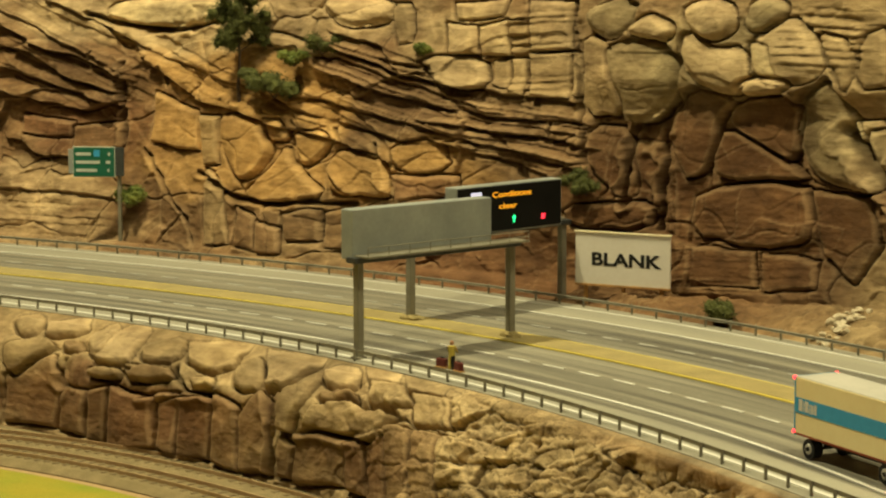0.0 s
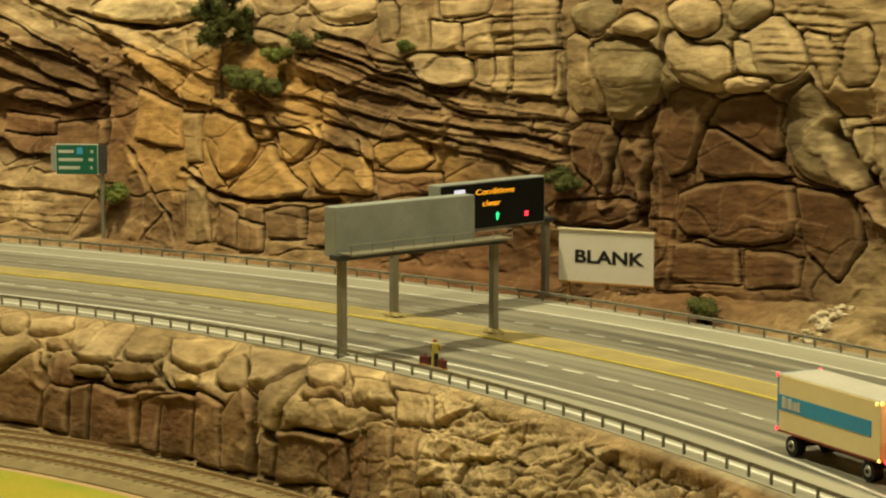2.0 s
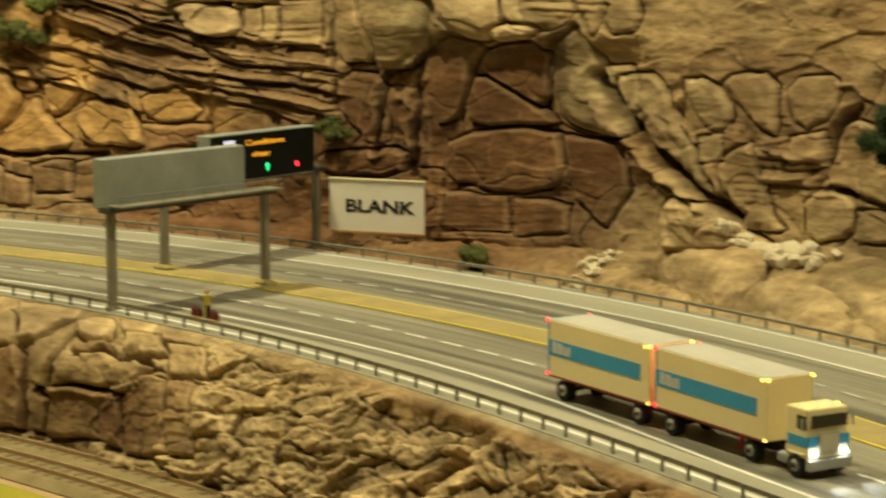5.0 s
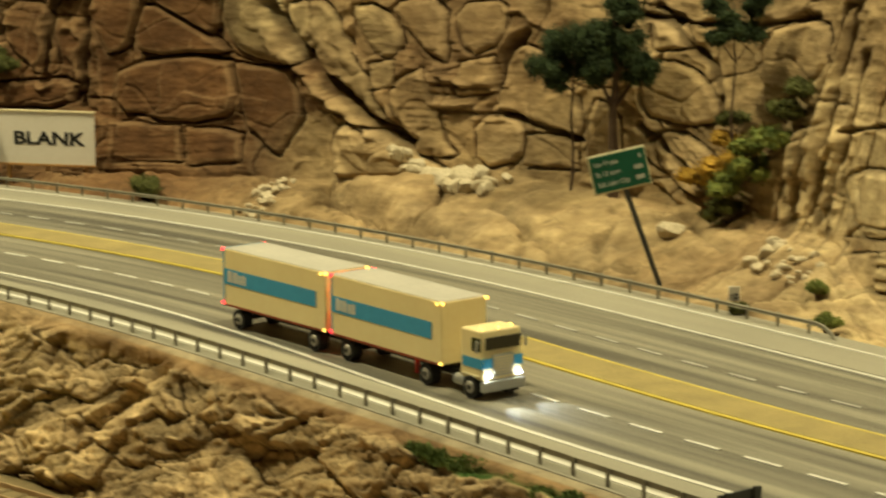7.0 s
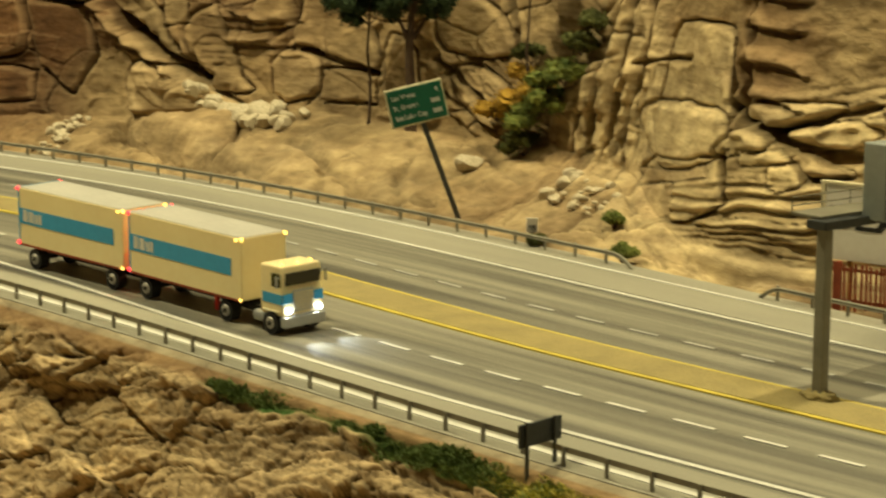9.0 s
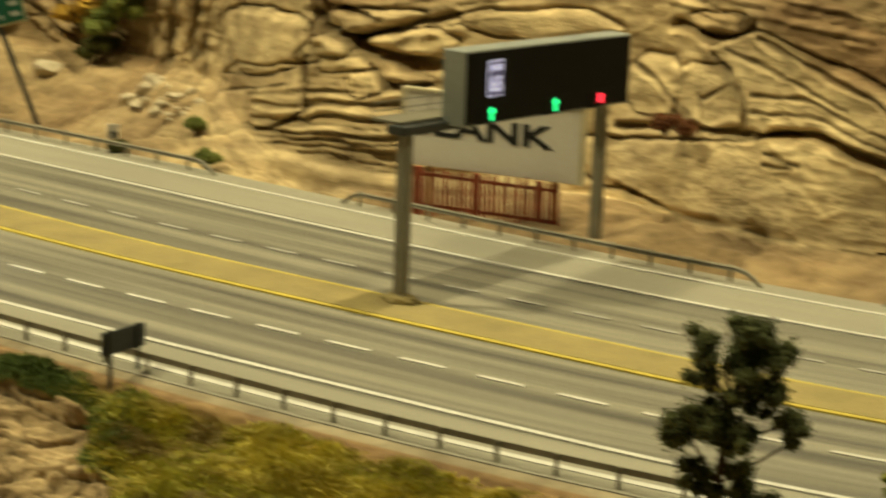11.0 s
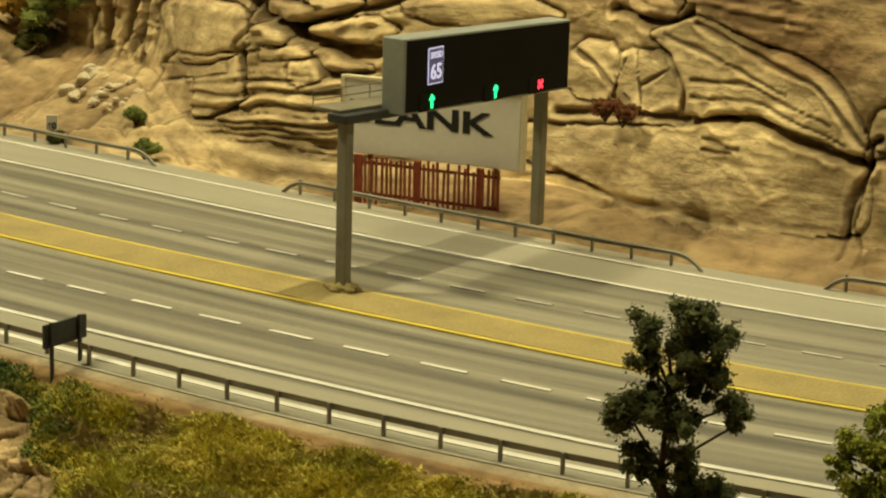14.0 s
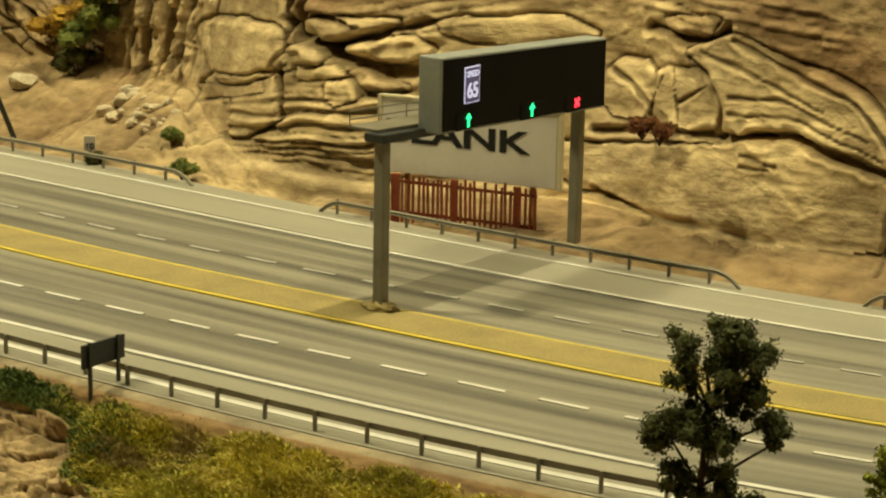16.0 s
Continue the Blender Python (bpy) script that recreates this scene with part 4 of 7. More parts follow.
    rel.ledge([(1.304, 0.018), (1.364, 0.024), (1.416, 0.03)], 0.0025, 0.007)
    rel.ledge([(1.342, 0.018), (1.384, 0.022), (1.418, 0.022)], 0.0025, 0.007)
    rel.ledge([(1.286, 0.036), (1.342, 0.046), (1.376, 0.05)], 0.0020, 0.008)
    rel.crack([(1.334, 0.09), (1.342, 0.082), (1.366, 0.08), (1.384, 0.074), (1.41, 0.07), (1.43, 0.07)], 0.0044, 0.0120)
    rel.crack([(1.368, 0.078), (1.396, 0.088), (1.432, 0.098)], 0.0032, 0.0084)
    rel.crack([(1.388, 0.066), (1.404, 0.056), (1.426, 0.058)], 0.0024, 0.0060)
    rel.crack([(1.536, 0.046), (1.57, 0.05), (1.634, 0.056), (1.678, 0.062), (1.718, 0.054), (1.76, 0.048)], 0.0026, 0.0072)
    rel.crack([(1.53, 0.082), (1.558, 0.072), (1.572, 0.064), (1.574, 0.054)], 0.0014, 0.0042)
    rel.crack([(1.572, 0.064), (1.578, 0.08)], 0.0011, 0.0036)
    rel.crack([(1.584, 0.084), (1.596, 0.056)], 0.0011, 0.0036)
    rel.crack([(1.592, 0.068), (1.614, 0.08)], 0.0010, 0.0030)
    rel.crack([(1.594, 0.092), (1.614, 0.084), (1.626, 0.072), (1.63, 0.056)], 0.0018, 0.0054)
    rel.crack([(1.628, 0.102), (1.664, 0.094), (1.718, 0.082), (1.758, 0.056)], 0.0013, 0.0036)
    rel.crack([(1.604, 0.096), (1.654, 0.086), (1.7, 0.076)], 0.0009, 0.0024)
    rel.crack([(1.632, 0.076), (1.674, 0.078), (1.734, 0.064)], 0.0009, 0.0024)
    rel.crack([(1.634, 0.068), (1.684, 0.07), (1.744, 0.056)], 0.0008, 0.0024)
    rel.crack([(1.544, 0.016), (1.594, 0.008), (1.642, 0.008), (1.682, 0.008)], 0.0019, 0.0054)
    rel.crack([(1.762, 0.048), (1.754, 0.028), (1.754, 0.008)], 0.0018, 0.0060)
    rel.crack([(1.762, 0.048), (1.762, 0.06), (1.768, 0.062)], 0.0024, 0.0060)
    rel.crack([(1.558, 0.102), (1.58, 0.1), (1.61, 0.102), (1.62, 0.108)], 0.0028, 0.0072)
    rel.crack([(1.646, 0.048), (1.674, 0.046)], 0.0013, 0.0024)
    rel.crack([(1.648, 0.042), (1.67, 0.044)], 0.0011, 0.0024)
    rel.crack([(1.324, 0.172), (1.338, 0.124), (1.344, 0.082)], 0.0045, 0.014)
    rel.ledge([(1.33, 0.152), (1.364, 0.15)], 0.005, 0.012)
    rel.ledge([(1.338, 0.134), (1.368, 0.134)], 0.005, 0.012)
    rel.ledge([(1.342, 0.116), (1.376, 0.112)], 0.005, 0.012)
    rel.ledge([(1.344, 0.098), (1.382, 0.094)], 0.005, 0.012)
    # dark recess at the top right, its shade painted in brown rather than carved
    rel.stain_or_shade(1.69, 0.104, 0.075, 0.020, -12, BROWN, 0.75)
    rel.stain_or_shade(1.354, 0.132, 0.035, 0.05, 5, BROWN, 0.6)


def bank_stones(rel):
    """Rounded stones on the brow over a sheer face split by upright joints."""
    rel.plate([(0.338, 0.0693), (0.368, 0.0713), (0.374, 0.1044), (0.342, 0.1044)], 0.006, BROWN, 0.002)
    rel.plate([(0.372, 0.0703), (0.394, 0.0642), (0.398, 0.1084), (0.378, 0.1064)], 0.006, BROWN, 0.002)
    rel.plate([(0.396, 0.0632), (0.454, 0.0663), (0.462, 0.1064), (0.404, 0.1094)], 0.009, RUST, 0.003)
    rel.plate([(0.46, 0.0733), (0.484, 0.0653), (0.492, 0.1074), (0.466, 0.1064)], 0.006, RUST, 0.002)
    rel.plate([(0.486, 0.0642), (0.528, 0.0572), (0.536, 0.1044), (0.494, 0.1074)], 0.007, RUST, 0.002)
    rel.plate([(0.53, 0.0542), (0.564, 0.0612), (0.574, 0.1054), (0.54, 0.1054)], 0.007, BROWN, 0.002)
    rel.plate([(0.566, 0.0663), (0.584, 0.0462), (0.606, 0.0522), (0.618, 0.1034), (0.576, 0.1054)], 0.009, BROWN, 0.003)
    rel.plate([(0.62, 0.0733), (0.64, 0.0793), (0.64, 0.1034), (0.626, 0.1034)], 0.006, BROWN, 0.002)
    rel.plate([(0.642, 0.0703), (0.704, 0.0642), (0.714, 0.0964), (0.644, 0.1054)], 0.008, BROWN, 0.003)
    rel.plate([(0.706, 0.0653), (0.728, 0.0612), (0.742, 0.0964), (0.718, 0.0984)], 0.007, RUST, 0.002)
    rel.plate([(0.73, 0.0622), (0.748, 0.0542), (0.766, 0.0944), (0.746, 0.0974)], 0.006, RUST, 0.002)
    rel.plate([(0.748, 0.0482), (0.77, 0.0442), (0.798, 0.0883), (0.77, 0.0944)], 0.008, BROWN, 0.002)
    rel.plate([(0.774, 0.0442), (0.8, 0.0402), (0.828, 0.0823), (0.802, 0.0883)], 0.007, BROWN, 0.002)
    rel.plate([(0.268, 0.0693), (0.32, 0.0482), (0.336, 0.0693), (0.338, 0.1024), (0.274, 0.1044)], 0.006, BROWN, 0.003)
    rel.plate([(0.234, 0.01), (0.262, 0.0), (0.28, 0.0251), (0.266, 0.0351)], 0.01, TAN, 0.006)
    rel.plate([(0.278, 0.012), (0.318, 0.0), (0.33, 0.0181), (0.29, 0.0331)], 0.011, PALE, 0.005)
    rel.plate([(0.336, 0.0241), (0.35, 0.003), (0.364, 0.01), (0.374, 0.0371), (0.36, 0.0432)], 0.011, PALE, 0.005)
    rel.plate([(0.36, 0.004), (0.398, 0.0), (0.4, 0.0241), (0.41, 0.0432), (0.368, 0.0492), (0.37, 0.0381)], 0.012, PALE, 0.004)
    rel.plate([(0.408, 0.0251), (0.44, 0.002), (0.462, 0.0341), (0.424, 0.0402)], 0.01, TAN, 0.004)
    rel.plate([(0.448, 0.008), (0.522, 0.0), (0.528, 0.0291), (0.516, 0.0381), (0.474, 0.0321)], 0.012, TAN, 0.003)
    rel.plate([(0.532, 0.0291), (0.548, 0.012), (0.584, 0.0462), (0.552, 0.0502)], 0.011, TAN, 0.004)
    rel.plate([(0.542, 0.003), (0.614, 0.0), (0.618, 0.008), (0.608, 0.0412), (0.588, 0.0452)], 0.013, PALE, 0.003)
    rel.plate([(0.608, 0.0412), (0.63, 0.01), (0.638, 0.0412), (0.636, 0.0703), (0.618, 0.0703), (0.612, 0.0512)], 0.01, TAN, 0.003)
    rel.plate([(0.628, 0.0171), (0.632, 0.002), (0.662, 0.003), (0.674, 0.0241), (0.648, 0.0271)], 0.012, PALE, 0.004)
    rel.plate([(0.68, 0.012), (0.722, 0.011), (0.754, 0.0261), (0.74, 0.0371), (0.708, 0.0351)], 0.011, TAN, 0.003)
    rel.plate([(0.642, 0.0341), (0.678, 0.0271), (0.688, 0.0341), (0.658, 0.0432)], 0.009, BROWN, 0.004)
    rel.plate([(0.652, 0.0472), (0.698, 0.0381), (0.748, 0.0402), (0.736, 0.0572), (0.648, 0.0673)], 0.011, TAN, 0.003)
    rel.plate([(0.254, 0.0422), (0.298, 0.0361), (0.318, 0.0422), (0.28, 0.0673), (0.266, 0.0632)], 0.01, TAN, 0.005)
    rel.plate([(0.314, 0.0331), (0.338, 0.0291), (0.348, 0.0422), (0.328, 0.0442)], 0.01, BROWN, 0.004)
    rel.plate([(0.408, 0.0472), (0.462, 0.0412), (0.472, 0.0512), (0.426, 0.0582)], 0.011, BROWN, 0.005)
    rel.plate([(0.488, 0.0462), (0.518, 0.0422), (0.528, 0.0532), (0.504, 0.0562)], 0.011, TAN, 0.006)
    rel.plate([(0.366, 0.0512), (0.408, 0.0492), (0.406, 0.0582), (0.37, 0.0612)], 0.009, TAN, 0.004)
    rel.plate([(0.404, 0.0442), (0.424, 0.0432), (0.42, 0.0482)], 0.006, TAN, 0.003)
    rel.plate([(0.664, 0.0), (0.706, 0.0), (0.714, 0.01), (0.678, 0.011)], 0.009, PALE, 0.003)
    rel.plate([(0.71, 0.0), (0.766, 0.0), (0.772, 0.011), (0.732, 0.0131)], 0.009, TAN, 0.003)
    rel.plate([(0.742, 0.0161), (0.782, 0.012), (0.8, 0.0331), (0.772, 0.0412)], 0.009, TAN, 0.003)
    rel.ledge([(0.44, 0.0673), (0.482, 0.0622), (0.526, 0.0522)], 0.004, 0.01)
    rel.ledge([(0.646, 0.0683), (0.704, 0.0622), (0.756, 0.0472)], 0.004, 0.01)
    rel.ledge([(0.354, 0.0492), (0.354, 0.0673)], 0.003, 0.01)
    rel.crack([(0.334, 0.0512), (0.338, 0.0693)], 0.004, 0.012)
    rel.crack([(0.6, 0.0472), (0.618, 0.1024)], 0.0032, 0.012)
    rel.crack([(0.682, 0.0371), (0.738, 0.0371)], 0.004, 0.014)
    rel.crack([(0.466, 0.0392), (0.488, 0.0572), (0.528, 0.0562)], 0.003, 0.01)


def far_details(rel):
    """Bedding, stones, open joints and ochre staining of the far rock face."""
    S, h = rel.s, rel.h
    wx, wy = S + 0.02 * fbm(S * 12, h * 12, 3, 60), h + 0.02 * fbm(S * 12, h * 12, 3, 61)
    calm = 1 - 0.92 * smooth01(S, 1.16, 1.26)
    rel.d += 0.007 * calm * facets(wx * 11, wy * 16, 4, 1.3) + 0.0012 * calm * facets(wx * 38, wy * 50, 14, 1.5) + 0.0004 * facets(wx * 110, wy * 130, 15, 1.5)
    rel.d += 0.034 * smooth01(h, 0.150, 0.185) * smooth01(S, 0.46, 0.54) * (1 - smooth01(S, 0.70, 0.80))
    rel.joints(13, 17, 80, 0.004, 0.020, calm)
    rel.stain_or_shade(0.125, 0.1663, 0.1854, 0.0472, -17, OCHRE, 0.75)
    rel.stain_or_shade(0.155, 0.0879, 0.1850, 0.0469, -2, OCHRE, 0.7)
    rel.stain_or_shade(-0.102, 0.1876, 0.1453, 0.0547, -19, BROWN, 0.5)
    rel.stain_or_shade(-0.025, 0.2063, 0.0894, 0.0216, -17, OCHRE, 0.6)
    rel.stain_or_shade(-0.055, 0.1095, 0.1155, 0.0385, -5, RUST, 0.7)
    rel.stain_or_shade(0.416, 0.0244, 0.1266, 0.0629, 1, RUST, 0.8)
    rel.stain_or_shade(0.614, 0.0972, 0.1511, 0.0782, 5, UMBER_SHADED, 0.7)
    rel.stain_or_shade(0.476, 0.1203, 0.0860, 0.0427, -3, BROWN, 0.6)
    rel.stain_or_shade(0.354, 0.0990, 0.0807, 0.0242, -6, OCHRE, 0.5)
    rel.stain_or_shade(0.529, 0.0811, 0.0470, 0.0473, 5, RUST, 0.6)
    rel.stain_or_shade(0.388, 0.2053, 0.0922, 0.0453, 1, TAN, 0.7)
    rel.stain_or_shade(0.613, 0.1934, 0.0792, 0.0510, 2, GREY, 0.6)
    rel.stain_or_shade(0.640, 0.0541, 0.0805, 0.0451, 6, BROWN, 0.6)
    rel.stain_or_shade(-0.073, 0.0134, 0.1445, 0.0332, 0, PALE, 0.5)
    rel.stain_or_shade(0.202, 0.2326, 0.1759, 0.0315, -3, PALE, 0.6)
    rel.stain_or_shade(0.765, 0.1268, 0.0772, 0.0475, 3, GREY, 0.5)
    rel.stain_or_shade(1.488, 0.0360, 0.3027, 0.0799, 6, SAND, 0.85)
    rel.stain_or_shade(1.293, 0.0724, 0.0670, 0.0357, 8, SAND, 0.6)
    rel.stain_or_shade(-0.015, 0.2234, 0.2018, 0.0448, -3, PALE, 0.9)
    rel.stain_or_shade(-0.103, 0.0510, 0.1125, 0.0336, -1, PALE, 0.5)
    rel.stain_or_shade(0.645, 0.0681, 0.1500, 0.0900, 5, UMBER_SHADED, 0.85)
    rel.stain_or_shade(0.709, 0.1485, 0.0673, 0.0489, -23, BROWN, 0.4)
    rel.stain_or_shade(0.585, 0.0627, 0.0300, 0.0929, 5, UMBER_SHADED, 0.8)
    rel.stain_or_shade(0.86, 0.120, 0.13, 0.075, -5, BROWN, 0.5)
    rel.stain_or_shade(0.975, 0.0432, 0.1897, 0.0477, 7, TAN, 0.6)
    rel.stain_or_shade(0.930, 0.0103, 0.1153, 0.0123, -2, PALE, 0.5)
    rel.stain_or_shade(0.50, 0.055, 0.09, 0.055, 4, UMBER_SHADED, 0.65)
    rel.stain_or_shade(0.66, 0.006, 0.13, 0.012, 2, BROWN, 0.8)
    rel.stain_or_shade(1.20, 0.070, 0.06, 0.07, 4, SAND, 0.6)
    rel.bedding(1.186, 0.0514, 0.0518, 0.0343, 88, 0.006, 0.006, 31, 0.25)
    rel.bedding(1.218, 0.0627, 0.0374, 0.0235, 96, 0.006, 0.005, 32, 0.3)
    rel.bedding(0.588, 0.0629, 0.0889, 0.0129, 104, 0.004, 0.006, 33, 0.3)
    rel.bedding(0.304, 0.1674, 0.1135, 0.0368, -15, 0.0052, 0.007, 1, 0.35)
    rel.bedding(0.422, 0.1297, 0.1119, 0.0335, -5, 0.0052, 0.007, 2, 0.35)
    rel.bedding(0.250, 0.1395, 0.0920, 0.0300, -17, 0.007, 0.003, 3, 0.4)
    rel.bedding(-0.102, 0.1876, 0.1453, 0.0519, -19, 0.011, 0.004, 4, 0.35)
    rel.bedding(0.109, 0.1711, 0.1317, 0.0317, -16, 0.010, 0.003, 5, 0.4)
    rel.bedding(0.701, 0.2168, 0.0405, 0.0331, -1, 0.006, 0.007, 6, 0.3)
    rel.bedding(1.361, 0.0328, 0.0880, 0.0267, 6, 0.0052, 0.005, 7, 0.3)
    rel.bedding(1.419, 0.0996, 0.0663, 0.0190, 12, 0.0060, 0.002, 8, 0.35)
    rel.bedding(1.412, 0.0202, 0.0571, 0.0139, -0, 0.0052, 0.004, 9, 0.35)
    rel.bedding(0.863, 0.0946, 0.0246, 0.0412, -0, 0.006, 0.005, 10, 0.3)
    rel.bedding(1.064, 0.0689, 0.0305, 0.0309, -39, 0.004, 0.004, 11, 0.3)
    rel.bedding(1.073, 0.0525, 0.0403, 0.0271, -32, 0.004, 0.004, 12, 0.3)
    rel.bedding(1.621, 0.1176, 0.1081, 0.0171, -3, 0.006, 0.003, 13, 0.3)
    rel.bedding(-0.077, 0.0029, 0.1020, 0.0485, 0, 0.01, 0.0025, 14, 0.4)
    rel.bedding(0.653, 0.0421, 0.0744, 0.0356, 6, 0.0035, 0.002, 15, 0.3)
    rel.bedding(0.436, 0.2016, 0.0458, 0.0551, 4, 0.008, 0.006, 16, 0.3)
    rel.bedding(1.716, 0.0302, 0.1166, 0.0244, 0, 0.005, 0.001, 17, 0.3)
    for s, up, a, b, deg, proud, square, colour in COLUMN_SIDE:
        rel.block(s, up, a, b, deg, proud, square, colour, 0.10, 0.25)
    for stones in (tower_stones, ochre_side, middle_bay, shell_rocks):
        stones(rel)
    # once more over the lower tower: brown paint and shade in one tint
    rel.stain_or_shade(0.640, 0.070, 0.14, 0.085, 4, UMBER_SHADED, 0.35)
    rel.stain_or_shade(0.860, 0.125, 0.13, 0.070, -5, BROWN, 0.25)
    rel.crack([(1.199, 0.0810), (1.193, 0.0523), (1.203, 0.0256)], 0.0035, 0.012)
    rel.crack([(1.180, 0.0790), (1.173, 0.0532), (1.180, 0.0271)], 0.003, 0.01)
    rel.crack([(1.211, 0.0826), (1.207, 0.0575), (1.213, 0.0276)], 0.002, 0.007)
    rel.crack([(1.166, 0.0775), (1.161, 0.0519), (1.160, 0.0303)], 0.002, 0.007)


def near_details(rel):
    """Boulders on top, sheer jointed faces below, and broken rock towards the grass."""
    S, h = rel.s, rel.h
    broken = smooth01(S, 0.62, 0.80)
    lawn = grass_share(S, h)
    wx, wy = S + 0.006 * fbm(S * 24, h * 24, 4, 60), h + 0.005 * fbm(S * 24, h * 24, 4, 66)
    u, v = wx * 0.97 - wy * 0.24, wy * 0.97 + wx * 0.24
    rough = 0.0062 * facets(wx * 20, wy * 28, 4, 1.3) + 0.0016 * facets(wx * 105, wy * 140, 34, 1.5)
    rel.d += rough * (0.30 + 0.70 * broken) * (1 - lawn) * (1 - 0.75 * broken) + 0.0030 * fbm(S * 55, h * 55, 4, 69) * lawn
    rel.crag(u * 17, v * 44, 131, 0.0090, 0.035, broken * (1 - lawn))
    rel.crag(u * 40, v * 90, 141, 0.0036, 0.040, broken * (1 - lawn))
    rel.crag(u * 100, v * 170, 151, 0.0007, 0.05, broken * (1 - lawn))
    for at, deg in ((0.85, -10), (1.10, -14), (1.35, -8), (1.5, -6)):
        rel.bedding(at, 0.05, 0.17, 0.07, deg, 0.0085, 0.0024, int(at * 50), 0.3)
    rel.tint *= (0.90 + 0.22 * broken + 0.3 * np.clip(facets(wx * 24, wy * 30, 4, 0.0), -0.4, 0.4))[..., None]
    rel.stain_or_shade(0.425, 0.0788, 0.2885, 0.0305, -3, RUST, 0.7)
    rel.stain_or_shade(0.710, 0.0647, 0.0995, 0.0289, -6, BROWN, 0.6)
    rel.stain_or_shade(0.330, 0.0748, 0.1135, 0.0249, -9, RUST, 0.4)
    bank_stones(rel)


def build_far():
    s = np.r_[np.arange(-0.36, -0.20, 0.003), np.arange(-0.20, 1.80, 0.0011), np.arange(1.80, 2.12, 0.002)]
    rows_t = np.linspace(0, 1, 34)
    z = np.r_[np.arange(0, 0.255, 0.0011), np.arange(0.255, 0.36, 0.006)]
    S, Q = np.meshgrid(s, np.r_[rows_t, 1 + z[1:]], indexing="xy")
    b, zb = foot(S)
    tal, up = np.clip(Q, 0, 1), np.clip(Q - 1, 0, None)
    # the face: coordinate h is the height above the road
    h = zb * tal + up
    face = Q >= 1
    d = 0.008 * fbm(S * 7, h * 9, 3, 1) + 0.0022 * fbm(S * 45, h * 60, 4, 2)
    tint = np.ones((*S.shape, 3)) * np.array(TAN)
    warm = smooth01(0.5 + 0.6 * fbm(S * 5, h * 9, 3, 31) - 0.9 * (S - 0.7), 0.0, 1.0)[..., None]
    tint = tint * (1 - warm) + np.array(BROWN) * warm
    rel = Relief(S, h, d, tint)
    far_details(rel)
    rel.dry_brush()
    flat = (0.0026 * fbm(S * 24, tal * 4, 3, 6) + 0.0030 * facets(S * 17, tal * 2.4, 44, 1.5)) * (1 - smooth01(S, 1.38, 1.46)) + 0.0006 * fbm(S * 60, tal * 16, 3, 7)
    g1, g2, who = cells(S * 17 + 0.6 * fbm(S * 20, tal * 3, 3, 91), tal * 2.4 + 0.5 * fbm(S * 25, tal * 3, 3, 92), 93)
    line = 0.7 * np.exp(-(((g2 - g1) / 0.04) ** 2)) * smooth01(fbm(S * 11, tal * 2, 2, 97), -0.35, 0.1) * (1 - smooth01(S, 1.34, 1.40)) * (tal < 1)
    flat = flat - 0.0022 * line + 0.0016 * facets(S * 85, tal * 8, 95, 1.3) * (1 - smooth01(S, 1.38, 1.46))
    rel.tint *= (1 - 0.40 * line)[..., None]
    off = 0.1765 + (b - 0.1765) * tal + LEAN * up - np.where(face, rel.d * smooth01(up, 0.0, 0.006), 0)
    zz = np.where(face, zb + up, zb * smooth01(tal, 0.0, 1.0) * 0.5 + zb * tal * 0.5 - 0.0016 + 0.002 * tal + (flat + 0.9 * np.where(face, 0, rel.d)) * smooth01(tal, 0.0, 0.15) * (1 - smooth01(tal, 0.9, 1.0)))
    slope = ((1 - smooth01(tal, 0.85, 1.0)) * smooth01(S, 0.66, 0.76) * (1 - smooth01(S, 1.36, 1.42)) * 0.38)[..., None]
    pale = smooth01(S, 0.86, 1.02)[..., None]
    rel.tint = rel.tint * (1 - slope) + (np.array((0.24, 0.18, 0.10)) * (1 - pale) + np.array((0.37, 0.305, 0.185)) * pale) * (1 - 0.5 * line)[..., None] * slope
    dirt = (smooth01(S, 1.38, 1.43) * (1 - smooth01(tal, 0.9, 1.0)))[..., None]
    tint = rel.tint * (1 - dirt) + np.array((0.27, 0.205, 0.118)) * dirt
    # the top runs back and down behind the face
    off = np.concatenate([off, off[-1:] + 0.12, off[-1:] + 0.30, off[-1:] + 0.34])
    zz = np.concatenate([zz, zz[-1:] + 0.02, zz[-1:] + 0.01, zz[-1:] * 0 - 0.07])
    tint = np.concatenate([tint] + [tint[-1:]] * 3)
    rel.owner = np.concatenate([rel.owner] + [rel.owner[-1:] * 0] * 3)
    S = np.concatenate([S] + [S[-1:]] * 3)
    x, y = at_road(S, off)
    P = np.stack([x, y, zz], -1)
    cliff = tagged(new("rock_face"), "tall brown and ochre painted rock face with cracked blocks and bedding", "rock face", kind="structure")
    own = rel.owner[:-1, :-1]
    ground = sheet("rock_ground", P, tint, own == 0)
    ground.parent = cliff
    for n in range(1, rel.count + 1):
        mine = own == n
        if mine.sum() > 6:
            i, j = np.nonzero(mine)
            a, bb, c, dd = i.min(), i.max() + 2, j.min(), j.max() + 2
            ob = sheet("rock", P[a:bb, c:dd], tint[a:bb, c:dd], mine[a:bb - 1, c:dd - 1])
            ob.parent = cliff


